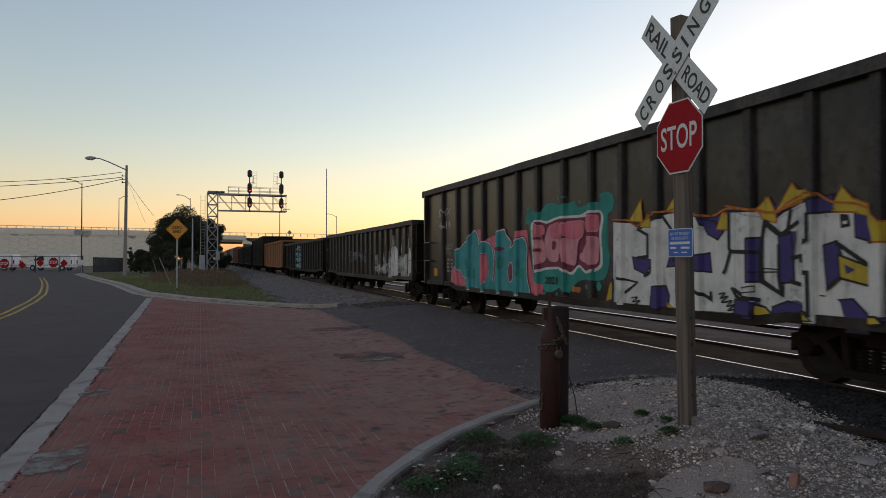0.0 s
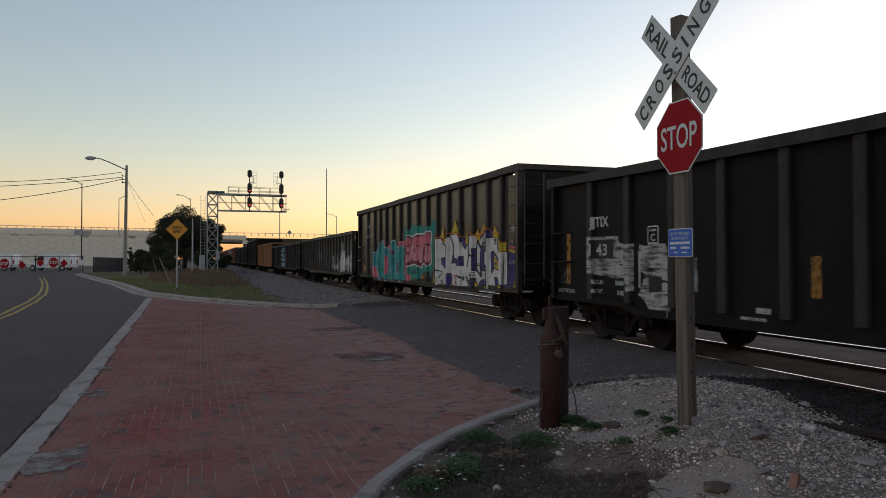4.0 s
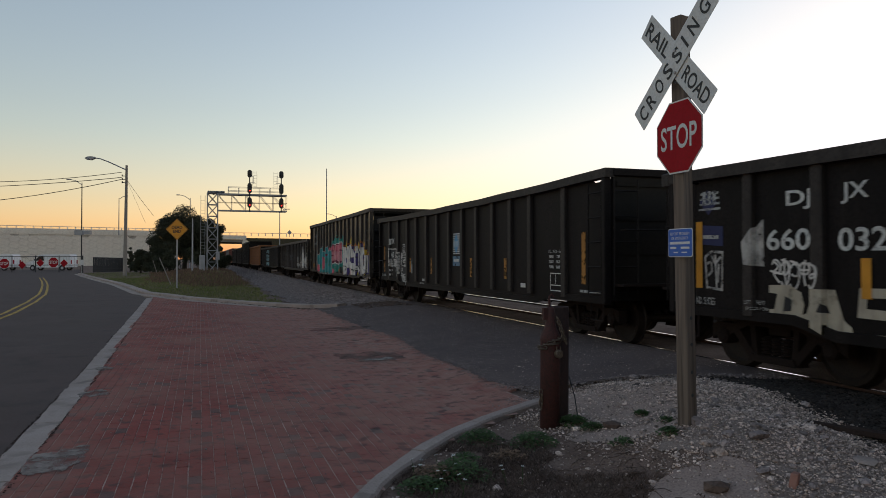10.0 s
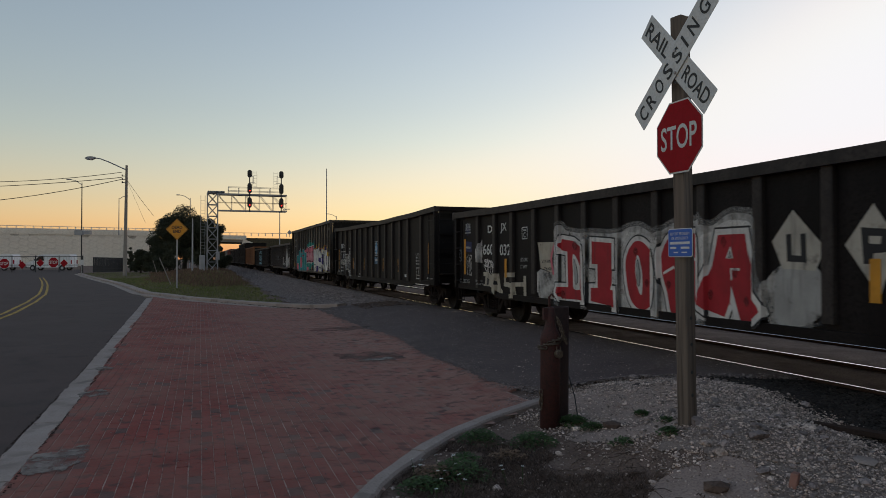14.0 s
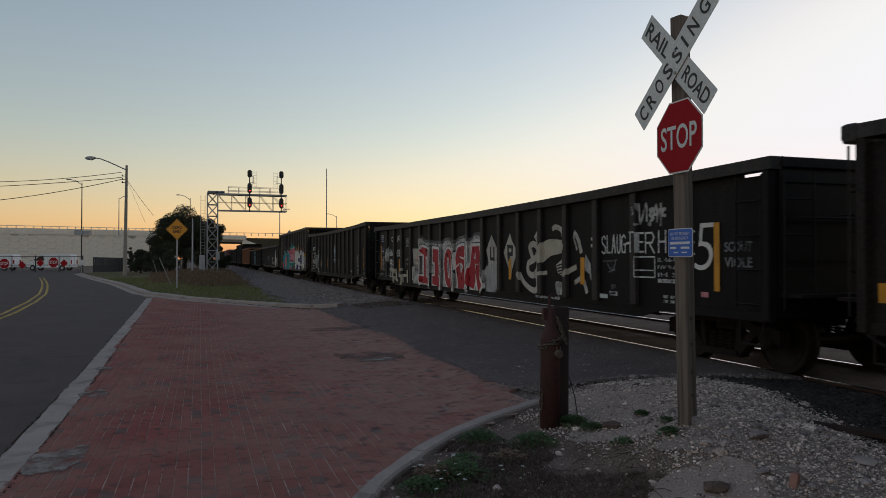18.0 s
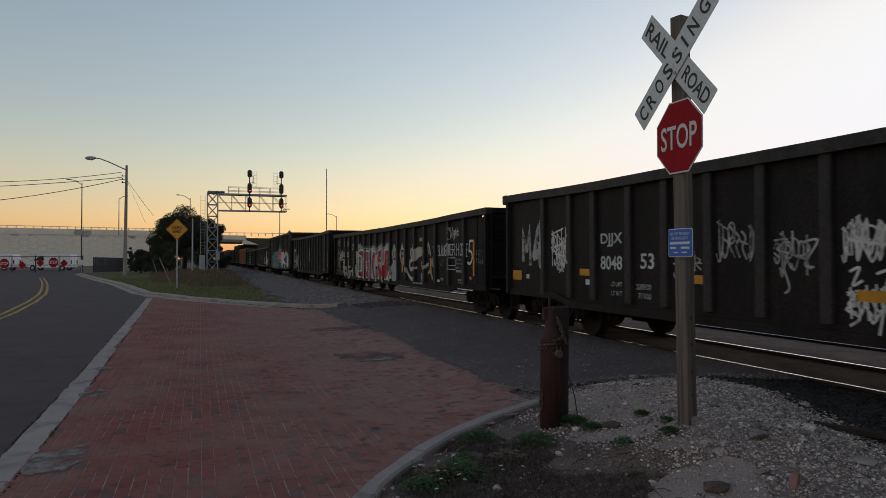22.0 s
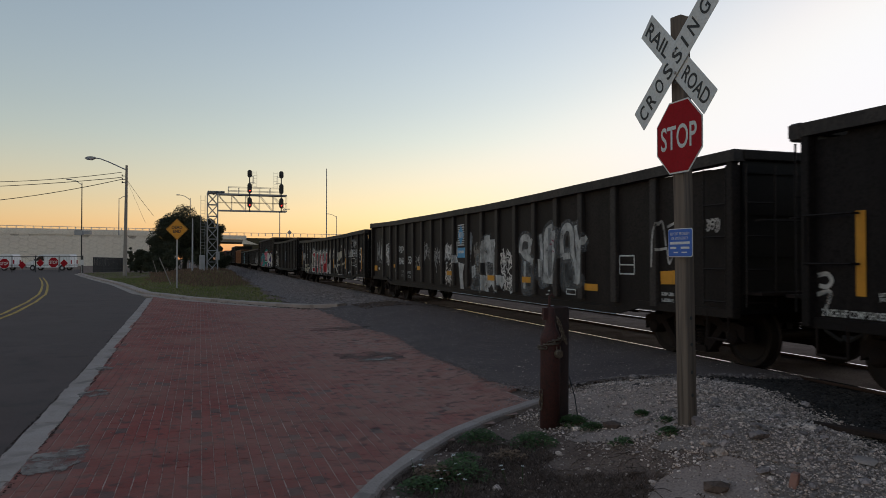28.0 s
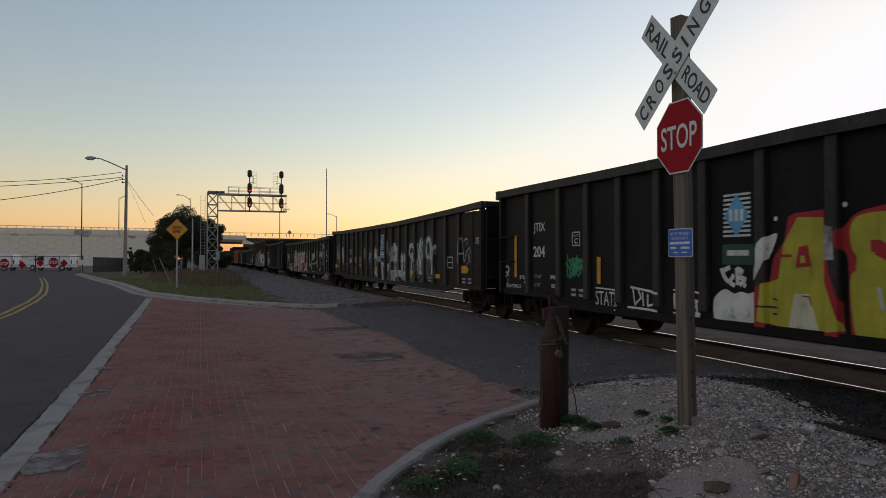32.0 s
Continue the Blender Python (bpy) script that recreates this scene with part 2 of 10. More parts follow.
M["black_paint"] = surface("black_lettering", (0.02, 0.02, 0.02), (0.028, 0.028, 0.028), (0.04, 0.04, 0.04), rough=0.6, bump=0.05)
M["red_sign"] = surface("red_reflective_sheet", (0.36, 0.010, 0.018), (0.32, 0.010, 0.016), (0.26, 0.012, 0.016), scale=5, fine=40, rough=0.6, bump=0.05, spec=0.08)
M["blue_sign"] = surface("blue_reflective_sheet", (0.03, 0.12, 0.5), (0.035, 0.13, 0.46), (0.03, 0.1, 0.4), scale=8, fine=50, rough=0.5, bump=0.05)
M["yellow_sign"] = surface("amber_reflective_sheet", (0.72, 0.3, 0.02), (0.66, 0.27, 0.02), (0.55, 0.22, 0.02), scale=4, fine=40, rough=0.55, bump=0.05)
M["rust_pipe"] = surface("rusty_painted_pipe", (0.07, 0.02, 0.017), (0.046, 0.016, 0.014), (0.028, 0.015, 0.013), scale=4, fine=45, rough=0.75, bump=0.4)
M["dark_pipe"] = surface("dark_rusty_pipe", (0.04, 0.019, 0.017), (0.028, 0.015, 0.014), (0.02, 0.013, 0.012), scale=4, fine=45, rough=0.75, bump=0.4)
M["chain"] = surface("rusty_chain", (0.17, 0.14, 0.11), (0.12, 0.09, 0.07), (0.08, 0.055, 0.04), scale=20, fine=90, rough=0.6, metal=0.7)
M["wall"] = surface("pale_concrete_panel", (0.76, 0.70, 0.61), (0.68, 0.625, 0.54), (0.56, 0.51, 0.44), scale=0.25, fine=3.0, rough=0.9, bump=0.2, streak=0.3)
M["wall_joint"] = surface("stained_panel_joint", (0.64, 0.585, 0.51), (0.2, 0.18, 0.155), (0.55, 0.5, 0.43), scale=0.12, fine=2.0, rough=0.95, spread=0.06, amount=0.56)
M["pole"] = surface("grey_pole_concrete", (0.30, 0.27, 0.24), (0.24, 0.215, 0.19), (0.18, 0.16, 0.14), scale=1.5, fine=14, rough=0.9)
M["steel"] = surface("grey_painted_steel", (0.36, 0.36, 0.37), (0.3, 0.3, 0.31), (0.24, 0.24, 0.25), scale=2, fine=20, rough=0.55, metal=0.3, bump=0.1)
M["dark_steel"] = surface("black_painted_steel", (0.03, 0.03, 0.032), (0.04, 0.04, 0.042), (0.025, 0.025, 0.026), scale=3, fine=30, rough=0.6, bump=0.1)
M["bank"] = surface("overgrown_dark_bank", (0.055, 0.05, 0.028), (0.085, 0.066, 0.04), (0.03, 0.03, 0.018), scale=0.5, fine=3, rough=0.95, bump=0.8, depth=0.2)
M["grass"] = surface("dry_green_grass", (0.125, 0.16, 0.04), (0.21, 0.185, 0.07), (0.085, 0.11, 0.03), scale=0.7, fine=25, rough=0.95, island=0.4, bump=0.4)
M["scrub"] = surface("dead_brown_scrub", (0.20, 0.125, 0.08), (0.14, 0.088, 0.058), (0.085, 0.056, 0.038), scale=1.0, fine=25, rough=0.95, island=0.4)
M["dead"] = surface("dead_stalks", (0.085, 0.053, 0.041), (0.13, 0.088, 0.067), (0.05, 0.033, 0.027), scale=3, fine=40, rough=0.95, island=0.5)
M["leaf"] = surface("dark_foliage", (0.034, 0.038, 0.02), (0.048, 0.052, 0.026), (0.022, 0.026, 0.015), scale=0.8, fine=12, rough=0.8, island=0.45, bump=0)
M["weed"] = surface("green_weed", (0.034, 0.072, 0.018), (0.055, 0.098, 0.026), (0.02, 0.045, 0.012), scale=6, fine=40, rough=0.8, island=0.4, bump=0)
M["bark"] = surface("tree_bark", (0.07, 0.055, 0.042), (0.05, 0.04, 0.03), (0.035, 0.028, 0.022), scale=3, fine=30, rough=0.95)
M["white_car_paint"] = surface("white_vehicle_paint", (0.75, 0.75, 0.75), (0.7, 0.7, 0.7), (0.62, 0.62, 0.62), scale=1, fine=12, rough=0.4, bump=0.02)
M["glass"] = surface("dark_glazing", (0.02, 0.022, 0.025), (0.025, 0.027, 0.03), (0.02, 0.02, 0.022), rough=0.1, bump=0)
M["rubber"] = surface("black_rubber", (0.02, 0.02, 0.02), (0.03, 0.03, 0.03), (0.025, 0.025, 0.025), rough=0.9, bump=0.1)
M["mortar"] = paint("grey_mortar_film", (0.25, 0.208, 0.185), wear=0.49, scale=5, edge=0.12, rough=0.95)
M["stain"] = paint("tarry_film", (0.085, 0.06, 0.054), wear=0.54, scale=3.0, edge=0.2, rough=0.9)
M["yellow_line"] = paint("yellow_road_paint", (0.5, 0.3, 0.04), wear=0.38)
M["red_lamp"] = glow("red_signal_lens", (1.0, 0.03, 0.02), 0.8)


# ---- mesh helpers ----
def box(bm, lo, hi):
    v = [bm.verts.new((x, y, z)) for x in (lo[0], hi[0]) for y in (lo[1], hi[1]) for z in (lo[2], hi[2])]
    for q in ((0, 1, 3, 2), (4, 6, 7, 5), (0, 4, 5, 1), (2, 3, 7, 6), (0, 2, 6, 4), (1, 5, 7, 3)):
        bm.faces.new([v[i] for i in q])
    return v


def prism(bm, poly, axis, a, b):
    """A closed outline, in the two axes other than axis, drawn out from a to b along it."""
    def at(p, w):
        return {"x": (w, p[0], p[1]), "y": (p[0], w, p[1]), "z": (p[0], p[1], w)}[axis]
    lo = [bm.verts.new(at(p, a)) for p in poly]
    hi = [bm.verts.new(at(p, b)) for p in poly]
    k = len(poly)
    for i in range(k):
        bm.faces.new((lo[i], lo[(i + 1) % k], hi[(i + 1) % k], hi[i]))
    bm.faces.new(lo[::-1])
    bm.faces.new(hi)


def tube(bm, p, q, r, r2=None, seg=8, caps=True):
    p, q = Vector(p), Vector(q)
    r2 = r if r2 is None else r2
    d = (q - p).normalized()
    u = d.orthogonal().normalized()
    w = d.cross(u)
    rings = []
    for c, rr in ((p, r), (q, r2)):
        rings.append([bm.verts.new(c + (u * math.cos(t) + w * math.sin(t)) * rr) for t in (2 * math.pi * i / seg for i in range(seg))])
    for i in range(seg):
        bm.faces.new((rings[0][i], rings[0][(i + 1) % seg], rings[1][(i + 1) % seg], rings[1][i]))
    if caps:
        bm.faces.new(rings[0][::-1])
        bm.faces.new(rings[1])


def lathe(bm, profile, axis="z", centre=(0, 0, 0), seg=24):
    """(radius, along) pairs spun about an axis."""
    rings = []
    for r, h in profile:
        ring = []
        for i in range(seg):
            c, s = r * math.cos(2 * math.pi * i / seg), r * math.sin(2 * math.pi * i / seg)
            o = {"z": (c, s, h), "x": (h, c, s), "y": (c, h, s)}[axis]
            ring.append(bm.verts.new(Vector(o) + Vector(centre)))
        rings.append(ring)
    for a, b in zip(rings, rings[1:]):
        for i in range(seg):
            bm.faces.new((a[i], a[(i + 1) % seg], b[(i + 1) % seg], b[i]))
    bm.faces.new(rings[0][::-1])
    bm.faces.new(rings[-1])


def polyline(bm, pts, r, seg=6, closed=False):
    """One bent rod through the points."""
    pts = [Vector(p) for p in pts]
    k = len(pts)
    rings, u = [], None
    for i, p in enumerate(pts):
        a, b = (pts[i - 1], pts[(i + 1) % k]) if closed else (pts[max(i - 1, 0)], pts[min(i + 1, k - 1)])
        d = (b - a).normalized()
        u = d.orthogonal().normalized() if u is None else (u - d * u.dot(d)).normalized()
        w = d.cross(u)
        rings.append([bm.verts.new(p + (u * math.cos(t) + w * math.sin(t)) * r) for t in (2 * math.pi * j / seg for j in range(seg))])
    for a, b in list(zip(rings, rings[1:])) + ([(rings[-1], rings[0])] if closed else []):
        for j in range(seg):
            bm.faces.new((a[j], a[(j + 1) % seg], b[(j + 1) % seg], b[j]))
    if not closed:
        bm.faces.new(rings[0][::-1])
        bm.faces.new(rings[-1])


def to_mesh(name, bm, material, smooth=False, fix=True):
    if fix:
        bmesh.ops.recalc_face_normals(bm, faces=bm.faces)
    me = bpy.data.meshes.new(name)
    bm.to_mesh(me)
    bm.free()
    if material:
        me.materials.append(material)
    if smooth:
        for p in me.polygons:
            p.use_smooth = True
    return me


def part(name, bm, material, parent=None, label="", smooth=False, at=None, fix=True):
    me = bm if isinstance(bm, bpy.types.Mesh) else to_mesh(name, bm, material, smooth, fix)
    ob = new(name, me)
    if parent:
        ob.parent = parent
    if at:
        ob.matrix_basis = at
    if label:
        tagged(ob, label)
    return ob


def bevelled(bm, width, seg=1):
    bmesh.ops.bevel(bm, geom=list(bm.edges), offset=width, segments=seg, affect="EDGES", profile=0.5)
    return bm


def soup(name, verts, faces, material, smooth=False):
    me = bpy.data.meshes.new(name)
    me.from_pydata(verts, [], faces)
    me.materials.append(material)
    if smooth:
        for p in me.polygons:
            p.use_smooth = True
    return me


def letters(text, size=1.0, offset=0.0, extrude=0.0, align="CENTER", shear=0.0, spacing=1.0):
    """The built-in font as a bmesh in the xy plane."""
    c = bpy.data.curves.new("t", "FONT")
    c.body, c.size, c.offset, c.extrude, c.align_x, c.align_y, c.shear, c.space_character = text, size, offset, extrude, align, "CENTER", shear, spacing
    c.resolution_u = 4
    o = bpy.data.objects.new("t", c)
    me = bpy.data.meshes.new_from_object(o)
    bpy.data.objects.remove(o)
    bm = bmesh.new()
    bm.from_mesh(me)
    bpy.data.meshes.remove(me)
    bpy.data.curves.remove(c)
    return bm


def smooth_step(a, b, x):
    t = min(1.0, max(0.0, (x - a) / (b - a)))
    return t * t * (3 - 2 * t)


# ---- ground ----
def ground_z(x, y):
    """Road level lies 0.27 m under rail top and ramps up to the crossing."""
    z = -0.27 + 0.25 * smooth_step(2.6, 6.4, x)
    z -= 0.20 * smooth_step(24, 30, y) * smooth_step(3.0, 4.2, x) * (1 - smooth_step(5.2, 6.3, x))
    # gravel heap round the sign post
    z += 0.24 * math.exp(-(((x - 4.95) / 0.95) ** 2 + ((y - 6.4) / 1.15) ** 2))
    z += 0.33 * math.exp(-(((x - 4.05) / 0.85) ** 2 + ((y - 4.95) / 0.8) ** 2))
    # low bank under the trees and the signal
    z += 0.5 * smooth_step(45, 80, y) * smooth_step(-6, 0, x) * (1 - smooth_step(2.5, 4.5, x))
    return z


def sheet(xs, ys, lift=0.0, rough=0.0):
    verts = [(x, y, ground_z(x, y) + lift + (rough * noise.noise((x * 1.7, y * 1.7, 0)) if rough else 0)) for y in ys for x in xs]
    nx = len(xs)
    faces = [(j * nx + i, j * nx + i + 1, (j + 1) * nx + i + 1, (j + 1) * nx + i) for j in range(len(ys) - 1) for i in range(nx - 1)]
    return verts, faces


def spaced(*stops):
    out = []
    for (a, step), (b, _) in zip(stops, stops[1:]):
        k = max(1, round((b - a) / step))
        out += [a + (b - a) * i / k for i in range(k)]
    return out + [stops[-1][0]]


def build_ground():
    xs = spaced((-2500, 500), (-500, 100), (-100, 15), (-25, 2), (-3, 0.25), (2, 0.12), (7, 0.3), (13, 5), (60, 50), (300, 400), (2500, 1))
    ys = spaced((-600, 150), (-100, 20), (0, 1), (3, 0.12), (9, 0.4), (30, 2), (100, 15), (300, 100), (900, 500), (3500, 1))
    verts, faces = sheet(xs, ys, -0.03)
    ob = new("ground", soup("ground", verts, faces, M["soil"], True))
    tagged(ob, "pale sandy soil with grit and dead roots", "ground", kind="structure")


build_ground()


def strip(name, pts_left, pts_right, material, lift, label, category, sub=6, fall=0.0):
    """A surface between two edges that follows the ground."""
    verts, faces = [], []
    for (a, b) in zip(pts_left, pts_right):
        for k in range(sub + 1):
            x, y = a[0] + (b[0] - a[0]) * k / sub, a[1] + (b[1] - a[1]) * k / sub
            rim = fall if a is pts_left[-1] else (0.004 if k == 0 and fall else 0.0)
            verts.append((x, y, ground_z(x, y) + lift - rim))
    w = sub + 1
    for j in range(len(pts_left) - 1):
        for k in range(sub):
            faces.append((j * w + k, j * w + k + 1, (j + 1) * w + k + 1, (j + 1) * w + k))
    ob = new(name, soup(name, verts, faces, material, True))
    return tagged(ob, label, category, kind="structure")


def build_road():
    rows = [(-7.0, -1.58, -30), (-7.5, -1.58, 0), (-8, -1.62, 10), (-9, -1.8, 18), (-10, -1.97, 24), (-11, -2.2, 34), (-13, -3.6, 44), (-15, -5.2, 54), (-18, -7.6, 66), (-22, -10.5, 79), (-30, -14, 97), (-42, -19, 135)]
    strip("road", [(a - 12, y) for a, b, y in rows], [(b, y) for a, b, y in rows], M["asphalt"], 0.006, "worn grey asphalt road that bends away", "road", 16)
    mid = [(-5.6, 16), (-5.7, 22), (-5.95, 26.5), (-6.6, 33), (-7.5, 40), (-8.5, 46), (-9.9, 54), (-11.6, 63), (-14.2, 76)]
    for k, off in enumerate((0.0, 0.3)):
        strip("road_line", [(x + off - 0.06, y) for x, y in mid], [(x + off + 0.06, y) for x, y in mid], M["yellow_line"], 0.012, "worn yellow centre line painted on asphalt", "road marking", 1)


build_road()
ASPHALT_EDGE = [(3.75, 30), (3.7, 24), (3.74, 21.3), (3.5, 17.8), (3.85, 14.8), (3.62, 12.2), (3.78, 10.7), (3.7, 9.5), (3.75, 8.5), (4.1, 8.2), (5.1, 8.15), (6.0, 7.7), (6.9, 7.3)]


def build_crossing():
    corner = [(3.7, 24.3), (3.75, 21.67), (3.79, 18.49), (3.77, 16.97), (3.97, 15.28), (3.86, 13.48), (3.74, 12.39), (3.81, 10.96), (3.78, 10.03), (3.77, 9.13), (3.87, 8.68), (4.5, 8.2), (5.1, 8.12), (6.0, 7.75)]
    left = []
    for (xa, ya), (xb, yb) in zip(corner, corner[1:]):
        for k in range(16):
            t = k / 16
            x, y = xa + (xb - xa) * t, ya + (yb - ya) * t
            left.append((x + 0.06 * noise.noise((x * 2, y * 2.3, 7)) + 0.07 * noise.noise((x * 5, y * 5, 2)) + 0.04 * noise.noise((x * 14, y * 14, 2)), y))
    left.append(corner[-1])
    right = [(7.14, 24.3 - i * (24.3 - 7.2) / (len(left) - 1)) for i in range(len(left))]
    left.append((corner[-1][0] + 0.02, corner[-1][1] - 0.08))
    right.append((7.14, 7.1))
    strip("crossing_surface", left, right, M["patch"], 0.02, "dark patched asphalt at the rail crossing", "pavement", 12, 0.05)
    ys = [2.0 + 2 * i for i in range(40)]
    strip("track_bed", [(7.27, y) for y in ys], [(8.66, y) for y in ys], M["oily"], -0.085, "oily ballast between the rails, darkened for the train's shade", "ballast", 3)
    strip("track_bed", [(5.75 + 0.25 * min(1, max(-0.5, y - 5.2)), y) for y in (1.0, 2.0, 3.0, 4.0, 5.0, 6.0, 7.0, 7.6)], [(7.14, y) for y in (1.0, 2.0, 3.0, 4.0, 5.0, 6.0, 7.0, 7.6)], M["oily"], -0.018, "oily ballast beside the rails, darkened for the train's shade", "ballast", 6)
    strip("track_bed", [(8.79, y) for y in ys], [(10.1, y) for y in ys], M["oily"], -0.075, "oily ballast beside the rails, darkened for the train's shade", "ballast", 3)


build_crossing()


# ---- train ----
TRACK_X = 7.96
SPEED = (2.4035, -0.00415)


def gone(t):
    """How far the train has moved after t seconds."""
    return SPEED[0] * t + SPEED[1] * t * t


MOVING = []     # (car, y of its middle at 0 s)
AXLES = []      # (wheelset, its place in the car)
WHEEL_R = 0.42


def build_track():
    for x0, name, tx in ((TRACK_X, "near", 0), (11.4, "far", 1)):
        track = tagged(new("railway_track"), "two steel rails with worn bright tops on ties and ballast", "railway track", kind="structure")
        for side in (-0.755, 0.755):
            bm = bmesh.new()
            prof = [(-0.068, -0.17), (0.068, -0.17), (0.068, -0.155), (0.012, -0.13), (0.012, -0.045), (0.036, -0.035), (0.036, -0.004), (-0.036, -0.004), (-0.036, -0.035), (-0.012, -0.045), (-0.012, -0.13), (-0.068, -0.155)]
            prism(bm, [(x0 + side + px, pz) for px, pz in prof], "y", -60, 420)
            part("rail", bm, M["rail"], track)
            bm = bmesh.new()
            prism(bm, [(x0 + side - 0.03, -0.0038), (x0 + side + 0.03, -0.0038), (x0 + side + 0.022, 0.0), (x0 + side - 0.022, 0.0)], "y", -60, 420)
            part("rail_head", bm, M["rail_top"], track, "bright polished running surface")


build_track()


def wheelset_mesh():
    bm = bmesh.new()
    prof = [(0.08, -0.80), (0.08, -0.77), (WHEEL_R - 0.10, -0.815), (WHEEL_R - 0.06, -0.84), (WHEEL_R - 0.004, -0.84), (WHEEL_R, -0.72), (WHEEL_R + 0.028, -0.70), (WHEEL_R + 0.028, -0.685), (WHEEL_R - 0.07, -0.685), (WHEEL_R - 0.11, -0.72), (0.13, -0.70), (0.075, -0.67)]
    for sgn in (1, -1):
        lathe(bm, [(r, sgn * h) for r, h in prof], "x", seg=28)
    lathe(bm, [(0.075, -1.02), (0.075, 1.02)], "x", seg=12)
    return to_mesh("wheelset", bm, M["wheel"])




def side_frame_mesh():
    """Cast truck side: an arch over two boxes with a spring window."""
    bm = bmesh.new()
    # three bars: top arch, and two falling diagonals to the spring seat
    prism(bm, [(-1.12, 0.36), (-1.12, 0.57), (-0.96, 0.61), (-0.7, 0.60), (-0.52, 0.71), (0.52, 0.71), (0.7, 0.60), (0.96, 0.61), (1.12, 0.57), (1.12, 0.36), (0.98, 0.44), (0.78, 0.44), (0.66, 0.50), (0.42, 0.60), (-0.42, 0.60), (-0.66, 0.50), (-0.78, 0.44), (-0.98, 0.44)], "x", -0.08, 0.08)
    for s in (1, -1):
        prism(bm, [(s * 0.74, 0.52), (s * 0.62, 0.56), (s * 0.30, 0.22), (s * 0.38, 0.15)], "x", -0.075, 0.075)
        prism(bm, [(s * 0.42, 0.62), (s * 0.33, 0.62), (s * 0.28, 0.2), (s * 0.37, 0.2)], "x", -0.06, 0.06)
    prism(bm, [(-0.40, 0.15), (0.40, 0.15), (0.36, 0.24), (-0.36, 0.24)], "x", -0.11, 0.11)
    return to_mesh("side_frame", bm, M["undergear"])


def spring_mesh():
    """One coil spring of the nest."""
    bm = bmesh.new()
    prof = [(0.03, 0.245)]
    for k in range(5):
        z = 0.25 + k * 0.045
        prof += [(0.052, z), (0.078, z + 0.012), (0.078, z + 0.022), (0.052, z + 0.034)]
    prof.append((0.03, 0.475))
    lathe(bm, prof, "z", seg=10)
    return to_mesh("spring", bm, M["undergear"])


SHARED = {}


def shared(key, make):
    if key not in SHARED:
        SHARED[key] = make()
    return SHARED[key]


def add_truck(car, y):
    tr = part("truck", shared("bolster", bolster_mesh), None, car, at=pose(0, y, 0))
    for s in (-1.03, 1.03):
        part("side_frame", shared("side_frame", side_frame_mesh), None, tr, at=pose(s, 0, 0))
        for e in (-0.17, 0.0, 0.17):
            part("spring", shared("spring", spring_mesh), None, tr, at=pose(s, e, 0))
        for e in (-0.89, 0.89):
            part("bearing_cap", shared("cap", cap_mesh), None, tr, at=pose(s, e, WHEEL_R))
    for e in (-0.89, 0.89):
        w = part("wheelset", shared("wheelset", wheelset_mesh), None, car, "worn steel wheels on an axle", at=pose(0, y + e, WHEEL_R))
        AXLES.append((w, (0, y + e, WHEEL_R)))


def cap_mesh():
    bm = bmesh.new()
    lathe(bm, [(0.07, -0.13), (0.11, -0.1), (0.11, 0.1), (0.07, 0.13)], "x", seg=12)
    return to_mesh("bearing_cap", bm, M["undergear"])


def bolster_mesh():
    bm = bmesh.new()
    box(bm, (-1.0, -0.18, 0.5), (1.0, 0.18, 0.68))
    box(bm, (-0.35, -0.35, 0.66), (0.35, 0.35, 1.02))
    return to_mesh("truck", bm, M["undergear"])


SIDE = 1.6      # half width over the rim
RIB_OUT = 1.55
PANEL = 1.48


RIB_PAINT = {}


def rib_paint(material):
    """The same paint made lighter, standing in for light caught by posts and rims."""
    if material.name not in RIB_PAINT:
        k = {"weathered_black_paint": 1.0, "weathered_brown_black_paint": 1.1, "weathered_sheen_black_paint": 1.7}.get(material.name)
        RIB_PAINT[material.name] = surface("lit_post_" + material.name, (0.024 * k, 0.020 * k, 0.0193 * k), (0.054 * k, 0.044 * k, 0.04 * k), (0.017 * k, 0.014 * k, 0.0135 * k), scale=2.2, fine=26, spec=0.2, rough=0.6, bump=0.15, streak=0.3, spread=0.1) if k else material
    return RIB_PAINT[material.name]


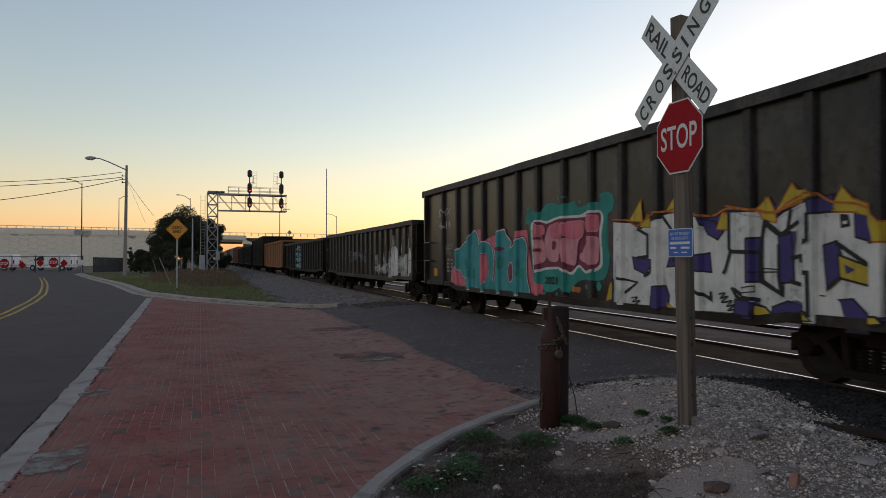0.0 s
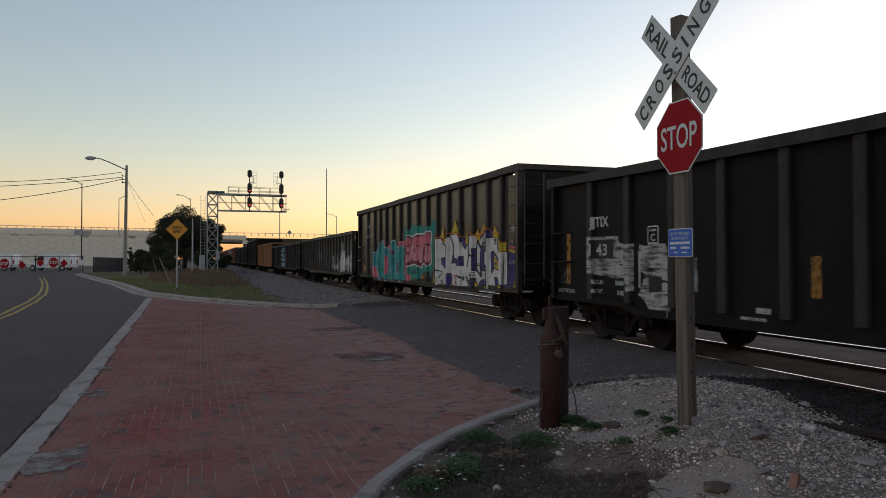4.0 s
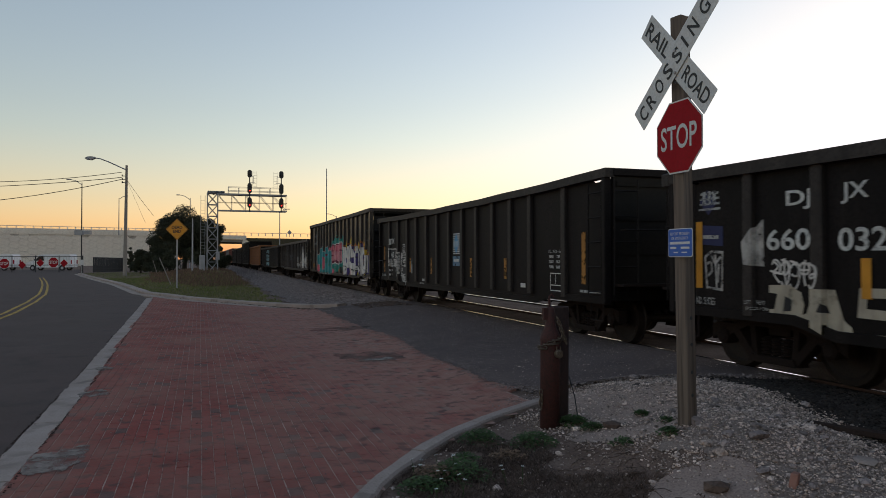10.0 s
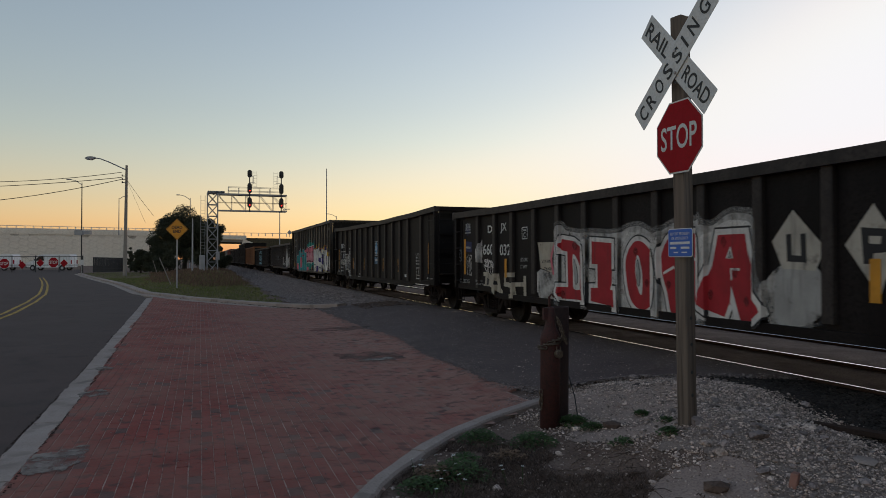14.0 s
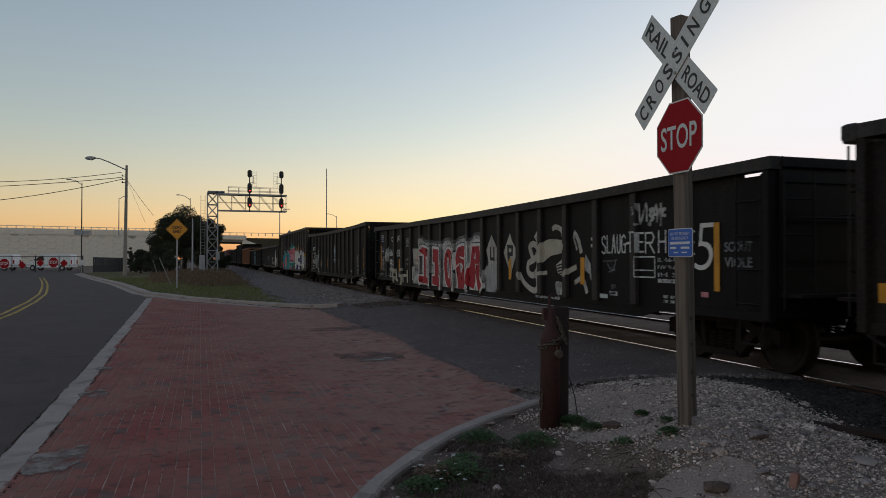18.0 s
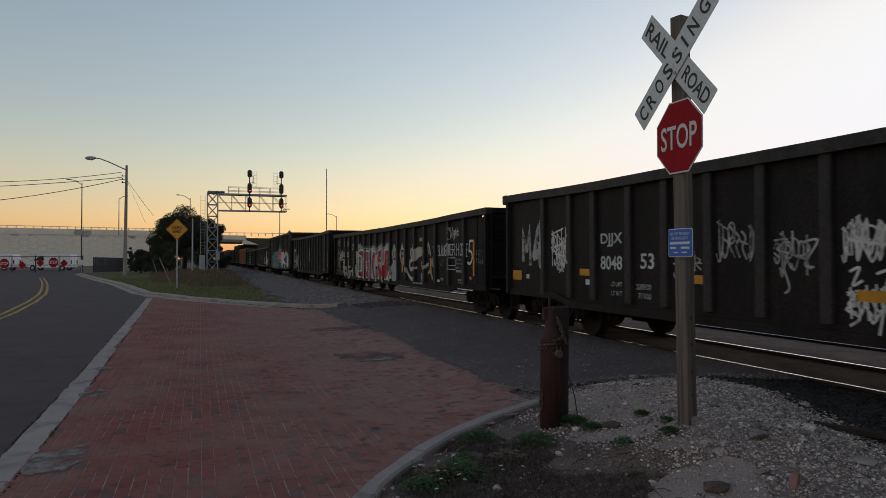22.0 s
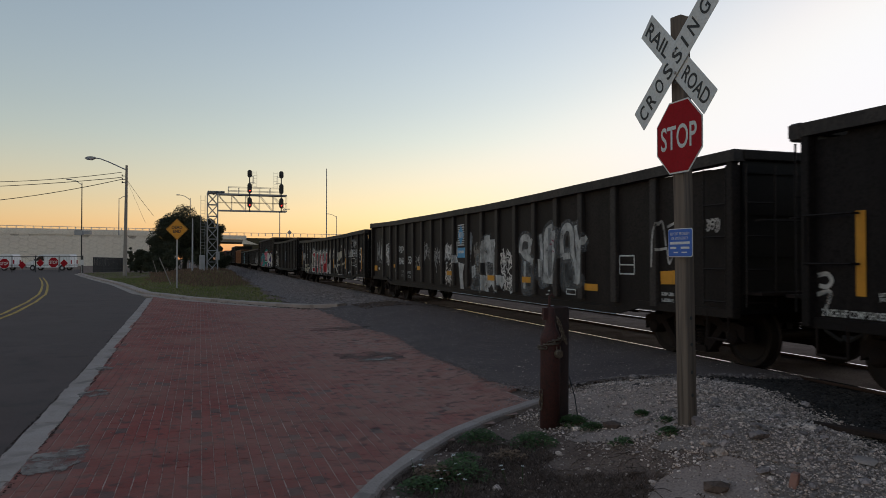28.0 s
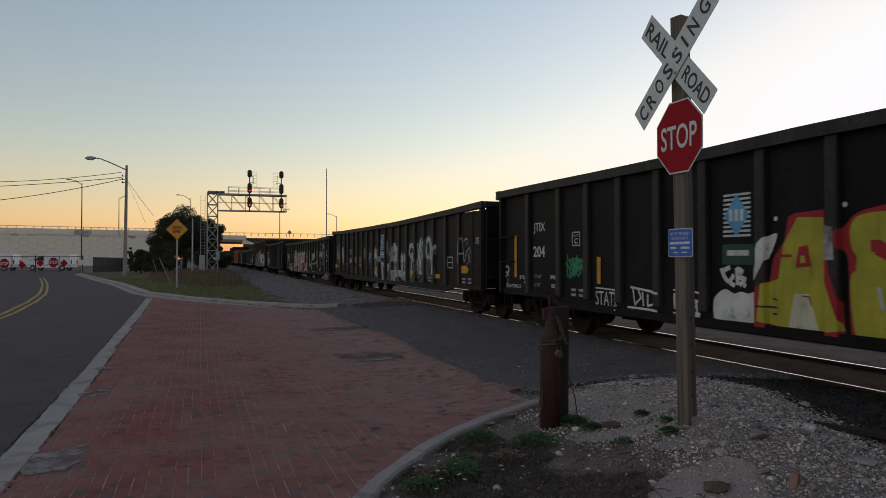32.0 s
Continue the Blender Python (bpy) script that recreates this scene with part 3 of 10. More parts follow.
def gondola(label, length, top, y_mid, material, ribs=None, n_ribs=14, rib_w=0.16, sill=0.98, dip=0.0, group="gondola wagons", ladder=True, sag=0.0, front_ladder=False):
    """An open wagon: its middle is the local origin, rail top is z = 0, the camera's side is -x."""
    car = tagged(new("gondola_wagon"), label, "freight wagon", group)
    h = length / 2
    ribs = ribs or [-h + 1.0 + (length - 2.0) * i / (n_ribs - 1) for i in range(n_ribs)]
    car["ribs"] = [float(v) for v in ribs]
    car["rib_w"] = rib_w
    car["low"] = float(sill - dip - 0.05)
    ty = h - 1.45
    rng = random.Random(int(length * 100 + top * 1000))
    cuts = [-h - 0.06, -h + 0.9] + [-h + 0.9 + (length - 1.8) * i / 12 for i in range(1, 12)] + [h - 0.9, h + 0.16]
    crest = [top - sag * (1 - min(1.0, abs(y) / h) ** 2) - (rng.uniform(0, 0.016) if abs(y) < h - 1 else 0) for y in cuts]
    for s in (-1, 1):
        bm = bmesh.new()
        # side sheet, deeper between the trucks
        low = sill - dip
        prism(bm, [(-h, sill + 0.03), (-ty + 0.75, sill + 0.03), (-ty + 1.35, low), (ty - 1.35, low), (ty - 0.75, sill + 0.03), (h, sill + 0.03), (h, top - sag - 0.1), (h - 0.12, top - sag - 0.1), (h - 0.14, top - 0.2), (h - 0.52, top - 0.2), (h - 0.54, top - sag - 0.1), (-h + 0.54, top - sag - 0.1), (-h + 0.52, top - 0.2), (-h + 0.14, top - 0.2), (-h + 0.12, top - sag - 0.1), (-h, top - sag - 0.1)], "x", s * PANEL, s * (PANEL - 0.03))
        part("side_panel", bm, material, car)
        bm = bmesh.new()
        outline = list(zip(cuts, crest)) + [(y, z - 0.15) for y, z in zip(cuts[::-1], crest[::-1])]
        prism(bm, outline, "x", s * SIDE, s * (PANEL - 0.06))
        part("top_rim", bm, rib_paint(material), car)
        bm = bmesh.new()
        xa, xb = sorted((s * (SIDE + 0.012), s * (PANEL - 0.1)))
        box(bm, (xa, h - 0.02, top - 0.19), (xb, h + 0.15, top + 0.012))
        part("rim_cap", bevelled(bm, 0.02), rib_paint(material), car)
        bm = bmesh.new()
        prism(bm, [(-h, sill - 0.06), (-ty + 0.75, sill - 0.06), (-ty + 1.35, low - 0.06), (ty - 1.35, low - 0.06), (ty - 0.75, sill - 0.06), (h, sill - 0.06), (h, sill + 0.06), (ty - 0.75, sill + 0.06), (ty - 1.35, low + 0.06), (-ty + 1.35, low + 0.06), (-ty + 0.75, sill + 0.06), (-h, sill + 0.06)], "x", s * (PANEL - 0.02), s * (PANEL + 0.05))
        part("side_sill", bm, material, car)

        def rib():
            b = bmesh.new()
            w = rib_w / 2
            prism(b, [(s * (PANEL - 0.005), -w), (s * (RIB_OUT - 0.01), -w), (s * RIB_OUT, -w + 0.012), (s * RIB_OUT, w - 0.012), (s * (RIB_OUT - 0.01), w), (s * (PANEL - 0.005), w)], "z", 0.0, top - sill - 0.02 - 0.12)
            return to_mesh("side_post", b, rib_paint(material))
        me = rib()
        for y in ribs:
            low_z = sill
            part("side_post", me, None, car, at=pose(0, y, low_z))
    for s in (-1, 1):
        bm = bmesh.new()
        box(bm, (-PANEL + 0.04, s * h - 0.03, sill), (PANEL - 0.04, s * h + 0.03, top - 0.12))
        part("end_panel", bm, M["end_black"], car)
        bm = bmesh.new()
        box(bm, (-PANEL + 0.03, s * h - 0.09, top - 0.13), (PANEL - 0.03, s * h + 0.05, top - 0.003))
        part("end_rim", bevelled(bm, 0.012), material, car)
        for cx in (-1.53, 1.53):
            bm = bmesh.new()
            box(bm, (cx - 0.06, s * (h - 0.05) - 0.055, sill - 0.05), (cx + 0.06, s * (h - 0.05) + 0.055, top - 0.142))
            part("corner_post", bevelled(bm, 0.012), material, car)
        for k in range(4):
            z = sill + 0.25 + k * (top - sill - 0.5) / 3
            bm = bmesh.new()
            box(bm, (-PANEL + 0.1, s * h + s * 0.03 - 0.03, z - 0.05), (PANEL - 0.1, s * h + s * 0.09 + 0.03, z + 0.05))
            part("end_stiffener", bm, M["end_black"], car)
        if ladder:
            rungs = s < 0 or bool(front_ladder)
            part("ladder" if rungs or front_ladder is None else "grab_rail", ladder_mesh(top, sill, s, h, material, rungs, front_ladder is not None), None, car)
        bm = bmesh.new()
        box(bm, (-0.25, s * h - 0.6, 0.72), (0.25, s * (h + 0.12) + 0.1, 1.0))
        part("draft_sill", bm, M["undergear"], car)
        bm = bmesh.new()
        box(bm, (-0.07, min(s * (h + 0.1), s * (h + 0.5)), 0.80), (0.07, max(s * (h + 0.1), s * (h + 0.5)), 0.93))
        prism(bm, [(-0.16, s * (h + 0.45)), (0.16, s * (h + 0.45)), (0.19, s * (h + 0.7)), (-0.02, s * (h + 0.62)), (-0.19, s * (h + 0.7))], "z", 0.72, 1.0)
        part("coupler", bm, M["undergear"], car)
        bm = bmesh.new()
        pts = [(-0.35, s * (h + 0.1), 0.75), (-0.37, s * (h + 0.3), 0.55), (-0.36, s * (h + 0.5), 0.45), (-0.3, s * (h + 0.62), 0.5)]
        polyline(bm, pts, 0.025)
        part("brake_hose", bm, M["rubber"], car)
        # step under the corner
        bm = bmesh.new()
        for yy in (s * (h - 0.15), s * (h - 0.55)):
            tube(bm, (-1.52, yy, sill), (-1.52, yy, 0.42), 0.014)
        tube(bm, (-1.52, s * (h - 0.15), 0.42), (-1.52, s * (h - 0.55), 0.42), 0.016)
        part("corner_step", bm, M["undergear"], car)
        add_truck(car, s * ty)
        if ladder:
            bm = bmesh.new()
            polyline(bm, [(0.7 + 0.27 * math.cos(t), s * (h + 0.24), top - 0.75 + 0.27 * math.sin(t)) for t in (2 * math.pi * k / 16 for k in range(16))], 0.016, 5, True)
            tube(bm, (0.7, s * (h + 0.05), top - 0.75), (0.7, s * (h + 0.26), top - 0.75), 0.025)
            for k in range(3):
                t = math.pi * k / 3
                tube(bm, (0.7 - 0.26 * math.cos(t), s * (h + 0.24), top - 0.75 - 0.26 * math.sin(t)), (0.7 + 0.26 * math.cos(t), s * (h + 0.24), top - 0.75 + 0.26 * math.sin(t)), 0.01, seg=4)
            part("brake_wheel", bm, M["undergear"], car)
            bm = bmesh.new()
            box(bm, (-1.45, min(s * (h + 0.04), s * (h + 0.36)), 1.02), (1.45, max(s * (h + 0.04), s * (h + 0.36)), 1.06))
            part("end_platform", bm, M["undergear"], car)
            bm = bmesh.new()
            polyline(bm, [(-1.4, s * (h + 0.2), 1.95), (-1.4, s * (h + 0.34), 1.95), (-0.2, s * (h + 0.34), 1.95), (-0.2, s * (h + 0.1), 1.95)], 0.014, 5)
            part("grab_iron", bm, material, car)
    bm = bmesh.new()
    box(bm, (-PANEL + 0.04, -h + 0.05, 1.04), (PANEL - 0.04, h - 0.05, 1.12))
    part("floor", bm, material, car)
    bm = bmesh.new()
    box(bm, (-0.3, -h + 0.5, 0.74), (0.3, h - 0.5, 1.03))
    part("centre_sill", bm, M["undergear"], car)
    # brake rod, air tank and cross bearers seen under the sill
    bm = bmesh.new()
    tube(bm, (-0.9, -0.5, 0.72), (-0.9, 0.7, 0.72), 0.16, seg=12)
    part("air_tank", bm, M["undergear"], car)
    bm = bmesh.new()
    tube(bm, (-1.2, -ty + 1.2, 0.62), (-1.2, ty - 1.2, 0.66), 0.015)
    part("brake_rod", bm, M["undergear"], car)
    for k in range(5):
        y = -ty + 2.4 + k * (2 * ty - 4.8) / 4
        bm = bmesh.new()
        box(bm, (-1.44, y - 0.06, 0.66), (1.44, y + 0.06, 1.03))
        part("cross_bearer", bm, M["undergear"], car)
    MOVING.append((car, y_mid))
    return car


def ladder_mesh(top, sill, s, h, material, rungs, rails):
    bm = bmesh.new()
    y0, y1 = s * (h - 0.12), s * (h - 0.55)
    k = int((top - sill) / 0.42)
    if rungs:
        for y in (y0, y1):
            tube(bm, (-1.575, y, sill + 0.1), (-1.575, y, top - 0.2), 0.014, seg=5)
        for i in range(k):
            z = sill + 0.15 + i * 0.42
            tube(bm, (-1.58, y0, z), (-1.58, y1, z), 0.013, seg=5)
    elif rails:
        # two grab irons standing off the front corner
        for z in (1.42, 1.95):
            polyline(bm, [(-1.49, y0 - 0.55, z), (-1.6, y0 - 0.55, z), (-1.6, y0 + 0.06, z), (-1.5, y0 + 0.06, z)], 0.014, 5)
        tube(bm, (-1.6, y0 + 0.06, 1.42), (-1.6, y0 + 0.06, 1.95), 0.014, seg=5)
    for i in range(k):
        z = sill + 0.15 + i * 0.42
        tube(bm, (-1.5, s * (h + 0.16), z), (-1.05, s * (h + 0.16), z), 0.013, seg=5)
    for x in (-1.5, -1.05):
        tube(bm, (x, s * (h + 0.16), sill + 0.1), (x, s * (h + 0.16), top - 0.2), 0.014, seg=5)
    return to_mesh("ladder" if rungs else "grab_rail", bm, material)


TALL_RIBS = [6.58, 5.4, 4.5, 3.55, 2.57, 1.57, 0.6, -0.5, -1.5, -2.47, -3.42, -4.38, -5.33, -6.29, -7.13]
SHORT_RIBS = [6.65, 5.5, 4.35, 3.3, 2.22, 1.2, 0.15, -0.9, -1.92, -2.96, -3.98, -4.98, -6.45]
LONG_RIBS = [8.6, 7.54, 6.56, 5.46, 4.43, 3.42, 2.38, 1.31, 0.26, -0.79, -1.82, -2.85, -3.9, -4.95, -6.04, -7.2, -8.43]
LONG_RIBS_2 = [8.48, 7.4, 6.55, 5.46, 4.52, 3.56, 2.6, 1.63, 0.64, -0.4, -1.4, -2.36, -3.34, -4.29, -5.25, -6.2, -7.3, -8.4]
LONG_RIBS_3 = [8.8, 7.44, 6.39, 5.36, 4.32, 3.28, 2.22, 1.17, 0.1, -0.95, -2.0, -3.05, -4.1, -5.15, -6.2, -7.3, -8.7]
TALL = gondola("tall black ribbed coal gondola with teal, pink and white graffiti", 16.3, 3.50, 12.62, M["tall_car"], TALL_RIBS, rib_w=0.13, sill=0.80, dip=0.09)
CAR_J = gondola("black ribbed scrap gondola with orange strips and faded stencils", 16.0, 2.99, -5.08, M["black_car"], SHORT_RIBS, sill=0.77, dip=0.12, sag=0.07)
CAR_D = gondola("long low black gondola with red and white graffiti", 20.2, 2.69, -24.93, M["black_car"], LONG_RIBS, sill=0.77, dip=0.13, sag=0.05, front_ladder=True)
CAR_E = gondola("long brown black gondola with white graffiti and yellow strips", 20.3, 2.86, -46.39, M["brown_black_car"], LONG_RIBS_2, sill=0.77, dip=0.13, sag=0.09, front_ladder=None)
CAR_F = gondola("long black gondola with yellow and red graffiti", 20.3, 2.99, -67.8, M["black_car"], LONG_RIBS_3, sill=0.77, dip=0.15, sag=0.03)
CAR_A = gondola("dark ribbed gondola with pale worn graffiti at its end", 16.3, 2.72, 30.2, M["tall_car"], n_ribs=18, rib_w=0.12, sill=0.85, dip=0.1)
CAR_B = gondola("dark ribbed gondola with pale blue lettering", 19.0, 2.66, 49.2, M["black_car"], n_ribs=18, rib_w=0.13, sill=0.85, dip=0.1)
M["rust_car"] = surface("rusty_orange_paint", (0.30, 0.12, 0.045), (0.22, 0.095, 0.04), (0.14, 0.06, 0.03), scale=0.9, fine=20, rough=0.8, bump=0.2, streak=0.3)
M["red_car"] = surface("faded_red_paint", (0.20, 0.06, 0.045), (0.15, 0.05, 0.04), (0.1, 0.04, 0.03), scale=0.9, fine=20, rough=0.8, bump=0.2, streak=0.3)
M["grey_car"] = surface("lit_post_grey_paint", (0.25, 0.24, 0.22), (0.2, 0.19, 0.175), (0.15, 0.14, 0.13), scale=0.9, fine=20, rough=0.8, bump=0.2, streak=0.3)
far_kw = dict(rib_w=0.14, sill=0.85, dip=0.05, ladder=False)
gondola("rusty orange ribbed hopper wagon", 16.6, 3.05, 69.2, M["rust_car"], n_ribs=10, **far_kw)
gondola("dark high-sided wagon in the train", 17.0, 3.95, 88.3, M["black_car"], n_ribs=12, **far_kw)
gondola("dark brown gondola in the train", 17.0, 3.4, 106.8, M["brown_black_car"], n_ribs=12, **far_kw)
gondola("dark brown wagon in the train", 17.0, 3.4, 125.3, M["brown_black_car"], n_ribs=12, **far_kw)
gondola("faded red high wagon in the train", 17.0, 3.75, 143.8, M["red_car"], n_ribs=12, **far_kw)
gondola("dusty grey wagon in the train", 17.0, 3.75, 162.3, M["grey_car"], n_ribs=12, **far_kw)
gondola("faded red wagon in the train", 17.0, 3.75, 180.8, M["red_car"], n_ribs=12, **far_kw)
gondola("dusty grey high wagon in the train", 17.0, 3.75, 199.3, M["grey_car"], n_ribs=12, **far_kw)


# ---- lettering and graffiti on the wagons ----
P = {}
P["stencil"] = paint("white_stencil", (0.6, 0.6, 0.58), wear=0.36, scale=30)
P["stencil_worn"] = paint("worn_white_stencil", (0.42, 0.42, 0.41), wear=0.43, scale=22)
P["white"] = paint("white_spray", (0.66, 0.625, 0.59), wear=0.30, scale=5)
P["white_worn"] = paint("thin_white_spray", (0.47, 0.445, 0.42), wear=0.43, scale=4, edge=0.16)
P["grey"] = paint("grey_spray", (0.24, 0.25, 0.26), wear=0.45, scale=3.5, edge=0.2)
P["blue_grey"] = paint("blue_grey_spray", (0.13, 0.135, 0.14), wear=0.52, scale=4, edge=0.14)
P["black"] = paint("black_spray", (0.015, 0.014, 0.016), wear=0.2)
P["red"] = paint("red_spray", (0.37, 0.012, 0.02), wear=0.24, scale=6)
P["pink"] = paint("pink_spray", (0.62, 0.15, 0.19), wear=0.24, scale=6)
P["rose"] = paint("pale_pink_spray", (0.62, 0.25, 0.28), wear=0.24, scale=6)
P["maroon"] = paint("maroon_spray", (0.2, 0.03, 0.06), wear=0.24, scale=6)
P["teal"] = paint("teal_spray", (0.02, 0.23, 0.19), wear=0.24, scale=6)
P["teal_blue"] = paint("blue_teal_spray", (0.04, 0.27, 0.28), wear=0.24, scale=6)
P["yellow"] = paint("yellow_spray", (0.55, 0.38, 0.03), wear=0.26, scale=6)
P["lime"] = paint("olive_yellow_spray", (0.42, 0.36, 0.03), wear=0.26, scale=6)
P["orange"] = paint("orange_spray", (0.5, 0.14, 0.02), wear=0.36, scale=5)
P["purple"] = paint("purple_spray", (0.055, 0.035, 0.16), wear=0.26, scale=6)
P["green"] = paint("green_spray", (0.03, 0.22, 0.11), wear=0.34, scale=9)
P["beige"] = paint("beige_paint_patch", (0.42, 0.37, 0.29), wear=0.3, scale=5)
P["reflector"] = paint("amber_reflector", (0.62, 0.27, 0.02), wear=0.22, scale=20)
P["faded_blue"] = paint("faded_blue_decal", (0.12, 0.21, 0.30), wear=0.38, scale=7)
P["old_reflector"] = paint("faded_amber_strip", (0.36, 0.16, 0.025), wear=0.4, scale=9)
P["sky_blue"] = paint("pale_blue_decal", (0.10, 0.33, 0.56), wear=0.26, scale=12)
P["pale_blue"] = paint("pale_blue_spray", (0.22, 0.36, 0.40), wear=0.3, scale=5)
P["brushed"] = paint("brushed_white_paint", (0.42, 0.40, 0.37), wear=0.45, scale=6, edge=0.1, drawn=2.6)
P["cream"] = paint("cream_spray", (0.45, 0.41, 0.35), wear=0.31, scale=5)
P["grey_flat"] = paint("flat_grey_spray", (0.36, 0.35, 0.335), wear=0.28, scale=5)
P["beige_thin"] = paint("thin_beige_spray", (0.2, 0.175, 0.145), wear=0.45, scale=4, edge=0.16)
P["chalk"] = paint("chalky_white_spray", (0.50, 0.49, 0.475), wear=0.39, scale=4, edge=0.2)
P["mist"] = paint("white_overspray", (0.34, 0.325, 0.31), wear=0.54, scale=70, edge=0.2)
P["grey_mist"] = paint("grey_overspray", (0.2, 0.2, 0.205), wear=0.54, scale=60, edge=0.2)
P["dark_red"] = paint("dark_red_shade", (0.2, 0.012, 0.016), wear=0.47, scale=5, edge=0.2)
P["navy"] = paint("navy_decal", (0.02, 0.025, 0.09), wear=0.26, scale=12)
P["dark_green"] = paint("dark_green_decal", (0.02, 0.06, 0.04), wear=0.2)


def wrap(car, bm, material, name, layer, label=""):
    """Lay a flat shape, given as (y, z) in its x and y, on the wagon's side, over sheet and posts alike."""
    ribs, half = list(car["ribs"]), car["rib_w"] / 2
    ys = [v.co.x for v in bm.verts]
    if not ys:
        bm.free()
        return
    lo, hi = min(ys), max(ys)
    if min(v.co.y for v in bm.verts) < car["low"]:
        bmesh.ops.bisect_plane(bm, geom=bm.verts[:] + bm.edges[:] + bm.faces[:], plane_co=(0, car["low"], 0), plane_no=(0, 1, 0), clear_inner=True)
    for r in ribs:
        for e in (r - half - 0.014, r - half, r + half, r + half + 0.014):
            if lo < e < hi:
                bmesh.ops.bisect_plane(bm, geom=bm.verts[:] + bm.edges[:] + bm.faces[:], plane_co=(e, 0, 0), plane_no=(1, 0, 0))
    for v in bm.verts:
        y, z, up = v.co.x, v.co.y, v.co.z
        on = any(r - half - 1e-3 <= y <= r + half + 1e-3 for r in ribs)
        out = (RIB_OUT if on else PANEL) + 0.004 + 0.003 * layer + up
        v.co = (-out, y, z)
    return part(name, bm, material, car, label, fix=False)


def flat_poly(points):
    bm = bmesh.new()
    bm.faces.new([bm.verts.new((y, z, 0)) for y, z in points])
    return bm


def fit(bm, y, z, w, h, lean=0.0):
    """Scale flat lettering to w x h round (y, z); it reads towards -y."""
    xs, zs = [v.co.x for v in bm.verts], [v.co.y for v in bm.verts]
    if not xs:
        return bm
    cx, cz = (min(xs) + max(xs)) / 2, (min(zs) + max(zs)) / 2
    kx, kz = w / max(1e-6, max(xs) - min(xs)), h / max(1e-6, max(zs) - min(zs))
    for v in bm.verts:
        q = (v.co.y - cz) * kz
        v.co = (y - (v.co.x - cx) * kx - lean * q, z + q, 0)
    return bm


def word(car, text, y, z, w, h, material, layer=1, name="lettering", offset=0.0, lean=0.0):
    bm = fit(letters(text, offset=offset + (0.018 if name == "lettering" else 0.0)), y, z, w, h, lean)
    if h < 0.15:
        return wrap(car, bm, material, name, layer)
    # large characters are pieces of their own
    left = set(bm.faces)
    while left:
        todo, group = [left.pop()], []
        while todo:
            f = todo.pop()
            group.append([v.co.copy() for v in f.verts])
            for e in f.edges:
                for g in e.link_faces:
                    if g in left:
                        left.remove(g)
                        todo.append(g)
        one = bmesh.new()
        for q in group:
            one.faces.new([one.verts.new(co) for co in q])
        bmesh.ops.remove_doubles(one, verts=one.verts[:], dist=1e-5)
        wrap(car, one, material, "letter", layer)
    bm.free()


def bar(car, y, z, w, h, material, layer=1, name="stencil_bar"):
    return wrap(car, flat_poly([(y - w / 2, z - h / 2), (y + w / 2, z - h / 2), (y + w / 2, z + h / 2), (y - w / 2, z + h / 2)]), material, name, layer)


def blot(car, y, z, w, h, material, layer=0, seed=1, rag=0.25, n=40, name="sprayed_patch", box_like=0.5):
    """An uneven sprayed patch."""
    rng = random.Random(seed)
    ph = [rng.uniform(0, 6.28) for _ in range(5)]
    pts = []
    for i in range(n):
        t = 2 * math.pi * i / n
        c, s_ = math.cos(t), math.sin(t)
        k = 1 / (abs(c) ** (2 + 6 * box_like) + abs(s_) ** (2 + 6 * box_like)) ** (1 / (2 + 6 * box_like))
        r = k * (1 + rag * 0.5 * sum(math.sin((m + 2) * t + ph[m]) / (m + 1.5) for m in range(5)))
        pts.append((y + c * r * w / 2, z + s_ * r * h / 2))
    return wrap(car, flat_poly(pts), material, name, layer)


def stroke(bm, pts, width, closed=False):
    """A ribbon along a line, mitred at its bends."""
    pts = [Vector((a, b)) for a, b in pts]
    n = len(pts)
    rows = []
    up = 0.00015 * (len(bm.verts) % 9)
    for i, p in enumerate(pts):
        before = pts[i - 1] if i or closed else p
        after = pts[(i + 1) % n] if i < n - 1 or closed else p
        d0, d1 = (p - before), (after - p)
        d0 = d0.normalized() if d0.length > 1e-9 else d1.normalized()
        d1 = d1.normalized() if d1.length > 1e-9 else d0
        d = (d0 + d1)
        d = d.normalized() if d.length > 0.2 else d1
        reach = width / 2 / max(0.6, d.dot(d1))
        nrm = Vector((-d.y, d.x)) * reach
        rows.append((bm.verts.new((*(p + nrm), up)), bm.verts.new((*(p - nrm), up))))
    for a, b in zip(rows, rows[1:] + (rows[:1] if closed else [])):
        bm.faces.new((a[0], a[1], b[1], b[0]))


def curl(points, steps=6):
    """A smooth line through points."""
    out = []
    k = len(points)
    for i in range(k - 1):
        p0, p1, p2, p3 = points[max(i - 1, 0)], points[i], points[i + 1], points[min(i + 2, k - 1)]
        for j in range(steps):
            t = j / steps
            out.append(tuple(0.5 * ((2 * p1[m]) + (-p0[m] + p2[m]) * t + (2 * p0[m] - 5 * p1[m] + 4 * p2[m] - p3[m]) * t * t + (-p0[m] + 3 * p1[m] - 3 * p2[m] + p3[m]) * t ** 3) for m in (0, 1)))
    return out + [points[-1]]


